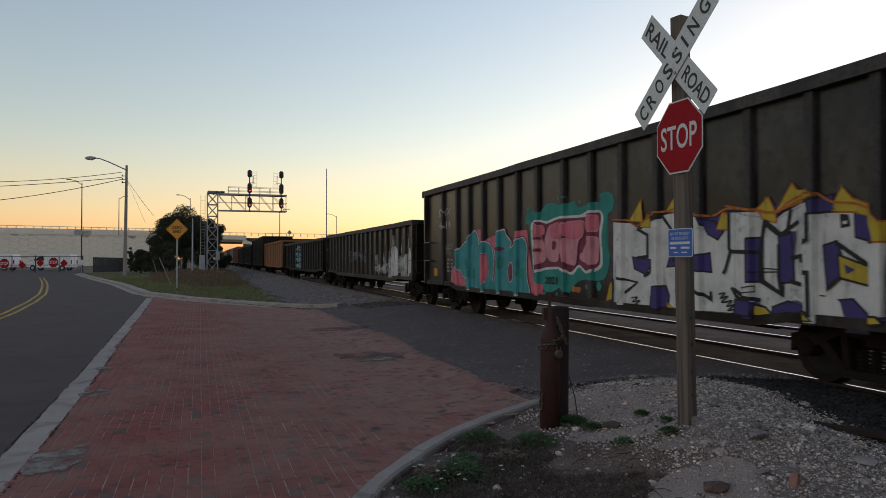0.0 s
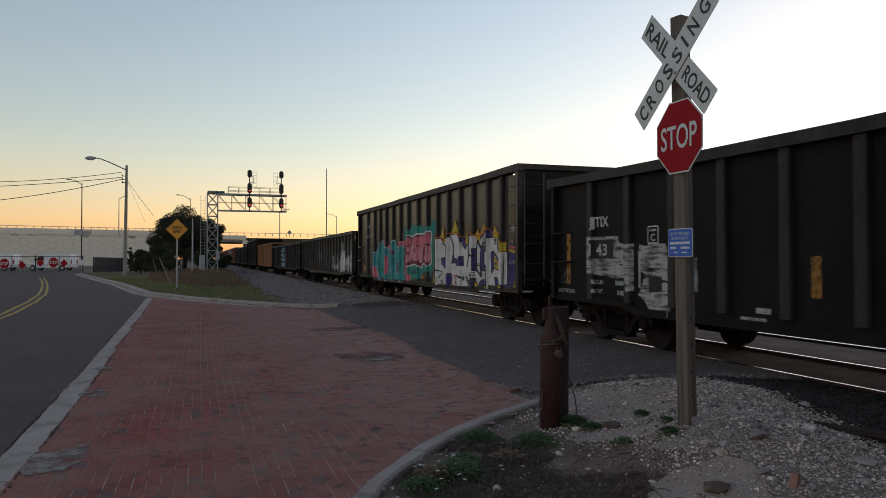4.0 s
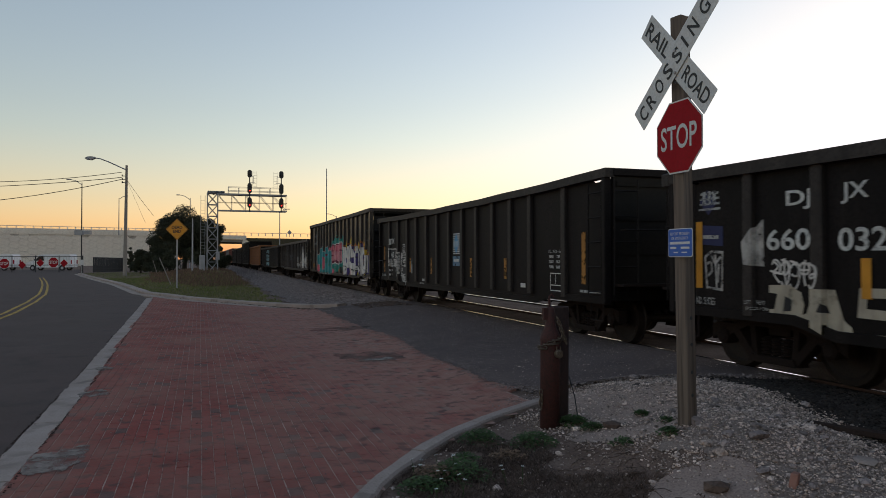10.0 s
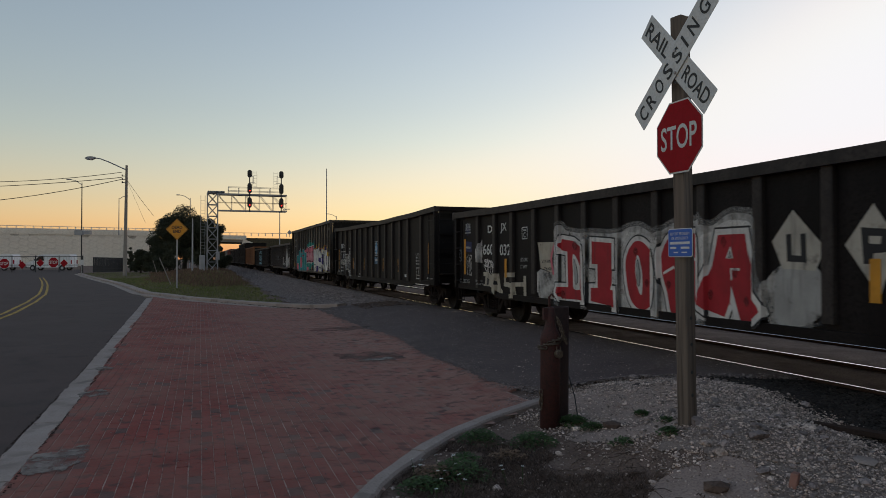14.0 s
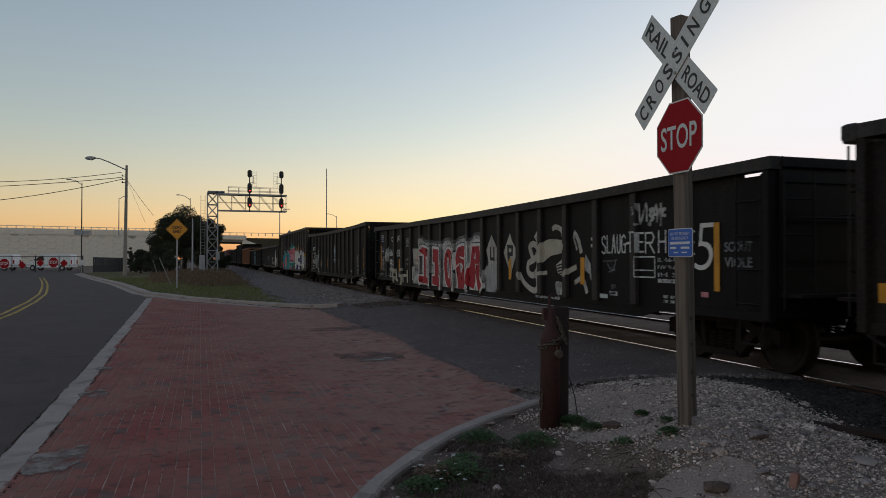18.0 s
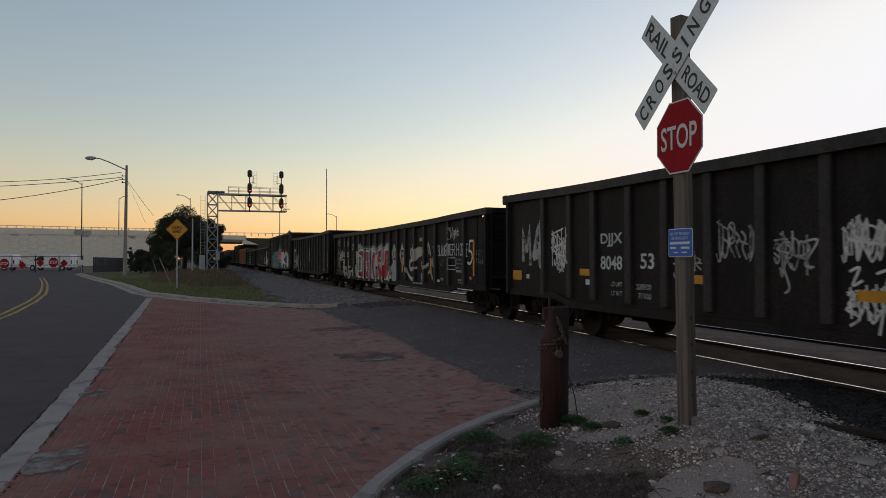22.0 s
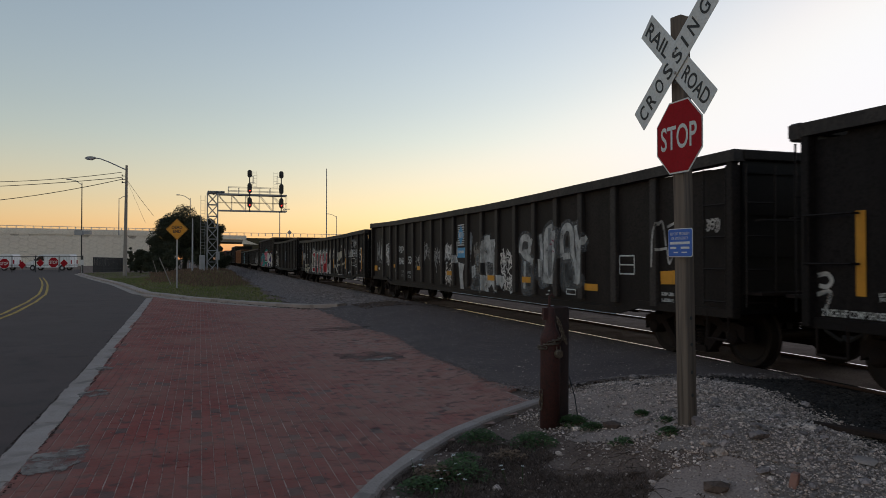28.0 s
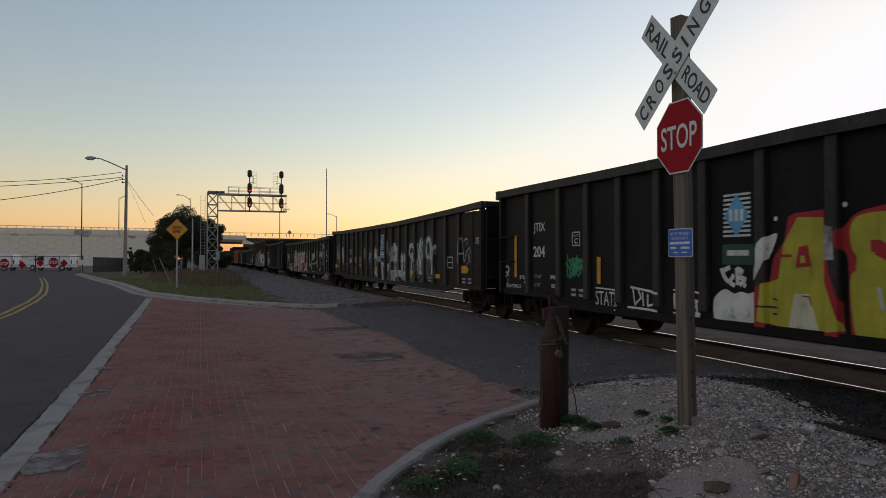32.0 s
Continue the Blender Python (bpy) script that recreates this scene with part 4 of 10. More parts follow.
def scrawl(car, y, z, w, h, material, seed, n=5, width=0.03, layer=1, name="graffiti_tag"):
    """An unreadable handwritten tag: looped strokes side by side."""
    rng = random.Random(seed)
    bm = bmesh.new()
    cw = w / n
    for i in range(n):
        cy, hh = y + w / 2 - cw * (i + 0.5), h * rng.uniform(0.32, 0.5)
        cz = z + h * rng.uniform(-0.08, 0.08)
        for kind in rng.sample(("loop", "stem", "zig", "bar", "hook"), rng.randint(2, 3)):
            a = cw * rng.uniform(0.35, 0.6)
            if kind == "loop":
                q = [(cy + a * math.cos(t), cz + hh * rng.uniform(0.35, 0.55) * math.sin(t) + hh * 0.3) for t in (0.3 + 0.9 * k for k in range(7))]
            elif kind == "stem":
                q = [(cy + a * rng.uniform(-0.4, 0.4), cz + hh), (cy + a * 0.1, cz), (cy + a * rng.uniform(-0.4, 0.4), cz - hh)]
            elif kind == "zig":
                q = [(cy + a, cz + hh * 0.7), (cy - a * 0.6, cz + hh * 0.35), (cy + a * 0.7, cz - hh * 0.1), (cy - a, cz - hh * 0.7)]
            elif kind == "bar":
                q = [(cy + a * 1.2, cz + hh * rng.uniform(-0.2, 0.3)), (cy - a * 1.2, cz + hh * rng.uniform(-0.2, 0.3))]
            else:
                q = [(cy + a, cz + hh * 0.9), (cy - a, cz + hh * 0.6), (cy - a * 0.8, cz - hh * 0.5), (cy + a * 0.3, cz - hh), (cy + a, cz - hh * 0.6)]
            stroke(bm, curl(q, 5), width * 0.8)
    return wrap(car, bm, material, name, layer)


def bars_block(car, y, z, w, rows, pitch=0.1, h=0.05, material=None, split=0.5):
    for r in range(rows):
        bar(car, y + w * 0.27, z - r * pitch, w * 0.36, h, material or P["stencil_worn"])
        bar(car, y - w * 0.27, z - r * pitch, w * 0.3, h, material or P["stencil_worn"])


def frame_box(car, y, z, w, h, t=0.025, material=None):
    material = material or P["stencil"]
    bar(car, y, z + h / 2, w, t, material)
    bar(car, y, z - h / 2, w, t, material)
    bar(car, y - w / 2, z, t, h - t, material)
    bar(car, y + w / 2, z, t, h - t, material)


def logo_plate(car, y, z, second, zp, w=0.52):
    """A striped square with a coloured diamond over a coloured panel; no lettering."""
    for k in range(10):
        bar(car, y, z - 0.26 + k * 0.058, w, 0.03, P["stencil"], 1, "logo_stripe")
    wrap(car, flat_poly([(y - 0.22, z), (y, z - 0.27), (y + 0.22, z), (y, z + 0.27)]), P["sky_blue"], "logo_diamond", 2)
    for k in (-0.1, 0.0, 0.1):
        bar(car, y + k, z, 0.06, 0.15, P["stencil"], 3, "logo_stroke")
    bar(car, y - 0.02, zp, w + 0.08, 0.26, second, 1, "logo_panel")
    bar(car, y - 0.02, zp + 0.02, w * 0.8, 0.07, P["stencil"], 2, "logo_stroke")


# letter skeletons in a unit square, x to the reader's right
SKELETON = {
    "A": [[(0, 0), (0.46, 1), (0.54, 1), (1, 0)], [(0.22, 0.36), (0.78, 0.36)]],
    "B": [[(0, 0), (0, 1)], [(0, 1), (0.7, 1), (0.85, 0.8), (0.65, 0.54), (0, 0.54)], [(0.6, 0.54), (1, 0.32), (0.75, 0), (0, 0)]],
    "D": [[(0.08, 0), (0.08, 1)], [(0, 1), (0.55, 1), (1, 0.75), (1, 0.25), (0.55, 0), (0, 0)]],
    "E": [[(1, 1), (0, 1), (0, 0), (1, 0)], [(0, 0.52), (0.8, 0.52)]],
    "G": [[(1, 0.85), (0.6, 1), (0.1, 0.85), (0, 0.4), (0.2, 0), (0.9, 0), (1, 0.45), (0.6, 0.45)]],
    "H": [[(0, 0), (0, 1)], [(1, 0), (1, 1)], [(0, 0.5), (1, 0.5)]],
    "I": [[(0.5, 0), (0.5, 1)], [(0, 1), (1, 1)], [(0, 0), (1, 0)]],
    "K": [[(0, 0), (0, 1)], [(1, 1), (0.1, 0.5), (1, 0)]],
    "L": [[(0, 1), (0, 0), (1, 0)]],
    "M": [[(0, 0), (0.12, 1), (0.5, 0.35), (0.88, 1), (1, 0)]],
    "N": [[(0, 0), (0, 1), (1, 0), (1, 1)]],
    "O": [[(0.5, 1), (0.08, 0.85), (0, 0.5), (0.08, 0.15), (0.5, 0), (0.92, 0.15), (1, 0.5), (0.92, 0.85), (0.5, 1)]],
    "R": [[(0, 0), (0, 1)], [(0, 1), (0.75, 1), (1, 0.78), (0.75, 0.5), (0, 0.5)], [(0.4, 0.5), (1, 0)]],
    "S": [[(1, 0.86), (0.6, 1), (0.1, 0.9), (0.05, 0.65), (0.5, 0.5), (0.95, 0.35), (0.95, 0.12), (0.5, 0), (0, 0.12)]],
    "T": [[(0, 1), (1, 1)], [(0.5, 1), (0.5, 0)]],
    "U": [[(0, 1), (0, 0.25), (0.3, 0), (0.7, 0), (1, 0.25), (1, 1)]],
}


def fat_letter(car, ch, y, z, w, h, layers, layer=1, lean=0.0, name="graffiti_letters", drop=(0.0, 0.0)):
    """One sprayed block letter; layers = (stroke width, material) from the outermost in."""
    inner = layers[-1][0]
    for i, (width, material) in enumerate(layers):
        bm = bmesh.new()
        last = i == len(layers) - 1
        for line in SKELETON[ch]:
            q = []
            for a, b in line:
                py = y + (w - inner) * (0.5 - a) - lean * (b - 0.5) * h
                q.append((py + (0 if last else drop[0]), z + (h - inner) * (b - 0.5) + (0 if last else drop[1])))
            if ch in "OSUDB" and len(q) > 3:
                q = curl(q, 5)
            # run the ends on, and fill the bends
            e = (width - (inner if len(line) > 2 or ch in "I" else inner)) / 2 + inner * 0.48
            d0, d1 = Vector(q[0]) - Vector(q[1]), Vector(q[-1]) - Vector(q[-2])
            if ch != "O":
                q[0] = tuple(Vector(q[0]) + d0.normalized() * e)
                q[-1] = tuple(Vector(q[-1]) + d1.normalized() * e)
            if ch in "OSUDB":
                stroke(bm, q, width)
            else:
                for k in range(len(q) - 1):
                    a, b = Vector(q[k]), Vector(q[k + 1])
                    d = (b - a).normalized() * width * 0.3
                    stroke(bm, [a - (d if k else d * 0), b + (d if k < len(q) - 2 else d * 0)], width)
        wrap(car, bm, material, name, layer + i)


def ring_through(pts, steps=4):
    """A smooth closed line through points."""
    return curl([pts[-1]] + pts + pts[:2], steps)[steps:steps * (len(pts) + 1)]


def shape(car, color, layer, pts, rim=(), smooth=True, name="graffiti_letters"):
    """A hand-sprayed flat form; rim holds (colour, width) of the lines round it, outermost first."""
    pts = ring_through(pts) if smooth else list(pts)
    for k, (c, w) in enumerate(rim):
        bm = bmesh.new()
        stroke(bm, pts, w, True)
        wrap(car, bm, P[c], "graffiti_outline", layer + k)
    bm = flat_poly(pts)
    bmesh.ops.triangulate(bm, faces=bm.faces[:])
    wrap(car, bm, P[color], name, layer + len(rim))


def line(car, color, layer, pts, width, smooth=True, name="graffiti_stroke"):
    """A sprayed line of one width."""
    bm = bmesh.new()
    stroke(bm, curl(pts, 5) if smooth and len(pts) > 2 else pts, width)
    wrap(car, bm, P[color], name, layer)


def mark_tall():
    c = TALL
    # teal letters on pink at the front
    shape(c, "pink", 0, [(6.01, 0.8), (5.92, 1.18), (5.58, 1.35), (4.16, 2.21), (3.8, 2.19), (3.66, 1.88), (3.25, 1.97), (2.86, 2.03), (2.8, 1.76), (1.9, 1.79), (1.73, 2.07), (1.14, 2.09), (1.03, 1.6), (0.93, 1.34), (0.78, 1.03), (0.4, 0.96), (0.4, 0.74), (1.04, 0.74), (4.77, 0.76)], smooth=False, name="graffiti_patch")
    shape(c, "teal_blue", 1, [(5.49, 1.67), (5.16, 1.77), (4.92, 1.88), (4.61, 1.95), (4.31, 2.13), (4.11, 2.16), (3.94, 1.99), (3.9, 1.83), (4.09, 1.57), (4.12, 1.2), (4.06, 0.76), (4.72, 0.75), (4.81, 0.98), (5.08, 1.05), (5.16, 1.16), (5.41, 1.24), (5.49, 1.52)], rim=(('maroon', 0.09), ('white', 0.05)))
    shape(c, "teal_blue", 4, [(2.8, 1.98), (2.55, 2.09), (2.3, 2.12), (2.19, 1.99), (1.93, 1.84), (2.07, 1.73), (2.31, 1.71), (2.37, 1.47), (2.43, 1.13), (2.37, 0.75), (2.99, 0.74), (2.86, 1.03), (2.76, 1.32), (2.86, 1.62), (2.8, 1.81)], rim=(('maroon', 0.09), ('white', 0.05)))
    shape(c, "maroon", 7, [(2.89, 1.71), (2.55, 1.75), (2.27, 1.71), (2.55, 1.65)])
    shape(c, "teal_blue", 2, [(4.16, 1.49), (4.01, 1.73), (3.8, 1.86), (3.41, 1.87), (3.12, 1.79), (2.96, 1.57), (2.93, 1.27), (3.06, 0.92), (3.19, 0.73), (3.94, 0.74), (4.12, 0.99), (4.2, 1.26)], rim=(('maroon', 0.09), ('white', 0.05)))
    shape(c, "pink", 5, [(3.69, 1.54), (3.41, 1.57), (3.28, 1.42), (3.25, 1.17), (3.41, 0.96), (3.69, 0.9), (3.8, 1.21)], rim=(('white', 0.05), ('maroon', 0.03)))
    shape(c, "teal_blue", 5, [(2.37, 1.49), (2.13, 1.7), (1.9, 1.72), (1.76, 1.79), (1.35, 1.92), (1.12, 1.74), (1.14, 1.47), (1.12, 1.07), (1.04, 0.75), (1.9, 0.72), (2.31, 0.75), (2.39, 1.13)], rim=(('maroon', 0.09), ('white', 0.05)))
    shape(c, "maroon", 8, [(2.07, 1.28), (1.88, 1.38), (1.84, 1.05), (2.01, 0.99)], rim=(('white', 0.04),))
    shape(c, "teal", 9, [(4.92, 1.36), (4.64, 1.52), (4.46, 1.41), (4.58, 1.22)], name="graffiti_shade")
    shape(c, "teal", 9, [(3.25, 0.82), (3.02, 0.97), (2.86, 0.88), (2.97, 0.7)], name="graffiti_shade")
    shape(c, "teal", 9, [(2.71, 1.37), (2.49, 1.52), (2.34, 1.42), (2.44, 1.25)], name="graffiti_shade")
    shape(c, "teal", 9, [(2.01, 1.61), (1.81, 1.75), (1.67, 1.65), (1.76, 1.49)], name="graffiti_shade")
    shape(c, "teal", 9, [(1.56, 1.15), (1.37, 1.29), (1.24, 1.2), (1.33, 1.04)], name="graffiti_shade")
    shape(c, "teal", 9, [(4.53, 1.09), (4.26, 1.26), (4.09, 1.15), (4.2, 0.97)], name="graffiti_shade")
    # pink letters on a white and maroon field in a teal bubble
    shape(c, "teal", 0, [(1.24, 2.2), (1.13, 2.4), (0.83, 2.47), (0.54, 2.41), (0.25, 2.56), (-0.11, 2.55), (-0.28, 2.5), (-0.62, 2.51), (-0.9, 2.53), (-0.94, 2.41), (-1.32, 2.43), (-1.61, 2.46), (-1.79, 2.46), (-1.75, 2.58), (-1.96, 2.61), (-2.16, 2.54), (-2.22, 2.4), (-2.16, 2.28), (-2.02, 2.22), (-2.02, 2.04), (-2.03, 1.65), (-2.09, 1.54), (-2.02, 1.29), (-1.88, 1.13), (-1.61, 1.1), (-1.32, 1.11), (-0.97, 1.05), (-0.73, 0.86), (-0.53, 0.87), (-0.36, 0.95), (-0.1, 0.86), (0.26, 0.82), (0.49, 0.96), (0.78, 1.06), (0.88, 1.25), (1.03, 2.13)], name="graffiti_patch")
    shape(c, "teal", 0, [(-1.01, 2.51), (-1.07, 2.55), (-1.13, 2.5), (-1.07, 2.45)], name="paint_dot")
    shape(c, "teal", 0, [(-1.64, 1), (-1.72, 1.09), (-1.81, 1.01), (-1.72, 0.92)], name="paint_dot")
    shape(c, "teal", 0, [(1.18, 2.51), (1.08, 2.56), (0.99, 2.5), (1.08, 2.45)], name="paint_dot")
    shape(c, "teal", 0, [(-0.2, 2.65), (-0.24, 2.68), (-0.28, 2.64), (-0.24, 2.61)], name="paint_dot")
    shape(c, "teal", 0, [(-1.25, 0.98), (-1.31, 1.02), (-1.37, 0.98), (-1.31, 0.94)], name="paint_dot")
    shape(c, "teal", 0, [(-1.04, 0.93), (-1.09, 0.96), (-1.13, 0.94), (-1.09, 0.9)], name="paint_dot")
    shape(c, "teal", 0, [(-0.5, 2.63), (-0.54, 2.66), (-0.57, 2.63), (-0.54, 2.6)], name="paint_dot")
    shape(c, "teal", 0, [(0.43, 0.79), (0.35, 0.83), (0.28, 0.8), (0.35, 0.76)], name="paint_dot")
    shape(c, "teal", 0, [(-0.14, 0.81), (-0.19, 0.84), (-0.24, 0.81), (-0.19, 0.78)], name="paint_dot")
    shape(c, "white", 1, [(0.93, 2.21), (0.54, 2.26), (0.25, 2.22), (-0.2, 2.28), (-0.54, 2.28), (-1.1, 2.27), (-1.31, 2.31), (-1.75, 2.31), (-1.88, 2.19), (-1.85, 2.01), (-1.81, 1.83), (-1.85, 1.54), (-1.8, 1.32), (-1.32, 1.21), (-1.05, 1.32), (-0.78, 1.18), (-0.36, 1.27), (0.26, 1.26), (0.78, 1.2), (0.88, 1.51), (0.93, 1.95)], name="graffiti_patch")
    shape(c, "maroon", 2, [(0.83, 2.19), (0.54, 2.22), (0.21, 2.17), (-0.2, 2.23), (-0.54, 2.23), (-1.25, 2.22), (-1.36, 2.26), (-1.74, 2.27), (-1.81, 2.16), (-1.76, 2.01), (-1.75, 1.83), (-1.78, 1.54), (-1.73, 1.36), (-1.32, 1.26), (-1.05, 1.37), (-0.74, 1.23), (-0.41, 1.32), (0.26, 1.31), (0.78, 1.25), (0.8, 1.51), (0.82, 1.9)], name="graffiti_patch")
    shape(c, "rose", 3, [(0.78, 2.12), (0.54, 2.16), (0.35, 2.12), (0.3, 2.01), (0.44, 1.91), (0.3, 1.76), (0.21, 1.64), (0.26, 1.47), (0.44, 1.4), (0.78, 1.4)])
    shape(c, "rose", 4, [(0.16, 2.09), (-0.11, 2.16), (-0.32, 2.17), (-0.49, 2.11), (-0.53, 1.9), (-0.35, 1.75), (-0.32, 1.59), (-0.24, 1.43), (0.07, 1.43), (0.21, 1.55), (0.3, 1.8)], rim=(('maroon', 0.03),))
    shape(c, "rose", 6, [(-0.45, 2.13), (-0.78, 2.17), (-1.25, 2.15), (-1.28, 2.03), (-1.21, 1.88), (-1.05, 1.77), (-0.97, 1.39), (-0.74, 1.37), (-0.53, 1.43), (-0.53, 1.67), (-0.38, 1.79), (-0.62, 1.9)], rim=(('maroon', 0.03),))
    shape(c, "rose", 3, [(-1.36, 2.22), (-1.68, 2.23), (-1.75, 2.12), (-1.74, 1.98), (-1.65, 1.94), (-1.36, 1.98)])
    shape(c, "rose", 3, [(-1.39, 1.86), (-1.72, 1.84), (-1.75, 1.58), (-1.68, 1.4), (-1.39, 1.38), (-1.09, 1.47), (-1.13, 1.58), (-1.35, 1.58), (-1.41, 1.73)])
    shape(c, "pink", 8, [(0.78, 2.12), (0.35, 2.12), (0.3, 1.97), (0.78, 1.92)], name="graffiti_shade")
    shape(c, "pink", 8, [(0.03, 2.11), (-0.28, 2.16), (-0.49, 2.07), (-0.49, 1.89), (-0.02, 1.88)], name="graffiti_shade")
    shape(c, "pink", 9, [(-0.54, 2.12), (-1.21, 2.14), (-1.25, 2), (-1.09, 1.85), (-0.62, 1.86)], name="graffiti_shade")
    shape(c, "pink", 8, [(-1.39, 2.21), (-1.67, 2.21), (-1.72, 2.11), (-1.69, 2), (-1.39, 2)], name="graffiti_shade")
    line(c, "maroon", 9, [(0.71, 1.89), (0.46, 1.89)], 0.05)
    line(c, "maroon", 9, [(0.68, 1.65), (0.44, 1.66)], 0.06)
    shape(c, "maroon", 9, [(-0.06, 1.82), (-0.19, 1.79), (-0.15, 1.67), (-0.04, 1.67)])
    # the white piece with purple shadows and yellow flames
    shape(c, "purple", 0, [(-2.15, 2.14), (-3.07, 1.96), (-3.39, 2.12), (-4, 2.17), (-4.55, 2.02), (-4.93, 2.11), (-5.64, 2.09), (-6.16, 2.18), (-6.2, 0.83), (-5.51, 0.78), (-2.14, 0.7)], smooth=False, name="graffiti_patch")
    shape(c, "white", 2, [(-2.2, 2.08), (-2.69, 2.04), (-2.99, 1.93), (-3.35, 2.09), (-3.7, 2.13), (-4.03, 2.13), (-4.35, 2.05), (-4.61, 1.91), (-4.84, 1.94), (-4.96, 2.07), (-5.58, 2.04), (-5.63, 1.94), (-5.77, 1.95), (-5.88, 2.01), (-6.19, 2.12), (-6.19, 0.9), (-5.95, 0.82), (-5.51, 0.81), (-4.92, 0.78), (-3.69, 0.76), (-2.19, 0.73)], rim=(('black', 0.05),), smooth=False)
    shape(c, "yellow", 5, [(-2.69, 2.08), (-2.99, 2.37), (-3.04, 2.05)], rim=(('orange', 0.04),), smooth=False, name="graffiti_flame")
    shape(c, "yellow", 5, [(-2.97, 1.97), (-3.19, 2.14), (-3.29, 1.96)], rim=(('orange', 0.04),), smooth=False, name="graffiti_flame")
    shape(c, "yellow", 5, [(-3.65, 2.17), (-4, 2.51), (-4.22, 2.12)], rim=(('orange', 0.04),), smooth=False, name="graffiti_flame")
    shape(c, "yellow", 5, [(-4.74, 1.87), (-4.84, 2.08), (-4.94, 2.04), (-4.94, 1.86)], rim=(('orange', 0.04),), smooth=False, name="graffiti_flame")
    shape(c, "yellow", 5, [(-5.46, 2.08), (-5.64, 2.2), (-5.72, 2.08), (-5.77, 1.93), (-5.58, 1.96)], rim=(('orange', 0.04),), smooth=False, name="graffiti_flame")
    shape(c, "yellow", 5, [(-5.85, 2.12), (-6.01, 2.33), (-6.11, 2.23), (-6.22, 2.22), (-6.19, 2.13), (-5.9, 2.07)], rim=(('orange', 0.04),), smooth=False, name="graffiti_flame")
    shape(c, "yellow", 5, [(-2, 0.78), (-2.1, 1.04), (-2.21, 1.13), (-2.19, 0.83)], rim=(('orange', 0.04),), smooth=False, name="graffiti_flame")
    shape(c, "yellow", 5, [(-3.66, 0.82), (-3.88, 0.74), (-3.66, 0.74)], rim=(('orange', 0.04),), smooth=False, name="graffiti_flame")
    line(c, "orange", 7, [(-2.2, 2.12), (-2.69, 2.08), (-2.9, 1.99), (-3.31, 2.15), (-3.66, 2.17), (-3.96, 2.19), (-4.35, 2.08), (-4.68, 2.05), (-4.93, 2.12), (-5.41, 2.08), (-5.74, 2.03), (-6.16, 2.15)], 0.03, name="graffiti_line")
    shape(c, "purple", 4, [(-2.77, 1.49), (-3.31, 1.45), (-3.11, 1.25), (-2.82, 1.33)], rim=(('black', 0.05),), smooth=False, name="graffiti_shadow")
    shape(c, "purple", 4, [(-3.27, 1.04), (-3.62, 1.07), (-3.69, 0.94), (-3.66, 0.74), (-3.23, 0.74)], rim=(('black', 0.05),), smooth=False, name="graffiti_shadow")
    shape(c, "purple", 4, [(-3.66, 1.37), (-3.77, 1.62), (-3.86, 1.49), (-4.2, 1.38), (-4.17, 1.25), (-3.96, 1.39)], rim=(('black', 0.05),), smooth=False, name="graffiti_shadow")
    shape(c, "purple", 4, [(-4.2, 1.49), (-4.58, 1.54), (-4.61, 1.31), (-4.41, 1.32), (-4.24, 1.34)], rim=(('black', 0.05),), smooth=False, name="graffiti_shadow")
    shape(c, "purple", 4, [(-4.41, 2.01), (-4.68, 1.96), (-4.84, 1.83), (-4.74, 1.74), (-4.55, 1.82)], rim=(('black', 0.05),), smooth=False, name="graffiti_shadow")
    shape(c, "purple", 4, [(-5.35, 1.72), (-5.55, 1.72), (-5.55, 1.22), (-5.35, 1.22)], rim=(('black', 0.05),), smooth=False, name="graffiti_shadow")
    shape(c, "purple", 4, [(-5.85, 1.76), (-6.06, 1.77), (-6, 1.22), (-5.85, 1.2)], rim=(('black', 0.05),), smooth=False, name="graffiti_shadow")
    shape(c, "purple", 4, [(-5.11, 0.99), (-5.4, 0.95), (-5.74, 0.81), (-5.05, 0.8)], rim=(('black', 0.05),), smooth=False, name="graffiti_shadow")
    shape(c, "purple", 4, [(-5.79, 0.89), (-6.05, 0.98), (-6.2, 0.94), (-6.2, 0.8), (-5.68, 0.79)], rim=(('black', 0.05),), smooth=False, name="graffiti_shadow")
    line(c, "black", 7, [(-2.33, 1.17), (-2.9, 1.11), (-2.55, 0.93)], 0.05, smooth=False, name="graffiti_line")
    line(c, "black", 7, [(-2.9, 1.94), (-3.17, 1.84), (-3.17, 1.51), (-2.9, 1.49)], 0.05, smooth=False, name="graffiti_line")
    line(c, "black", 7, [(-3.31, 2.05), (-3.55, 2.1), (-3.81, 1.86), (-3.81, 1.43)], 0.05, smooth=False, name="graffiti_line")
    line(c, "black", 7, [(-4.96, 2.07), (-4.96, 1.61), (-4.99, 1.57), (-5.55, 1.55)], 0.05, smooth=False, name="graffiti_line")
    line(c, "black", 7, [(-4.99, 1.57), (-4.9, 1.35), (-4.85, 1.28)], 0.05, smooth=False, name="graffiti_line")
    line(c, "black", 7, [(-5.58, 1.94), (-5.85, 1.76), (-6.11, 1.9)], 0.05, smooth=False, name="graffiti_line")
    line(c, "black", 7, [(-5.58, 1.93), (-5.52, 1.6), (-5.55, 1.21), (-5.87, 1.05), (-5.87, 1.18)], 0.05, smooth=False, name="graffiti_line")
    line(c, "black", 7, [(-4.2, 1.28), (-4.24, 1.07), (-4.61, 0.94), (-4.61, 1.04)], 0.05, smooth=False, name="graffiti_line")
    line(c, "black", 7, [(-5.05, 1.09), (-5.23, 1), (-5.52, 0.97)], 0.05, smooth=False, name="graffiti_line")
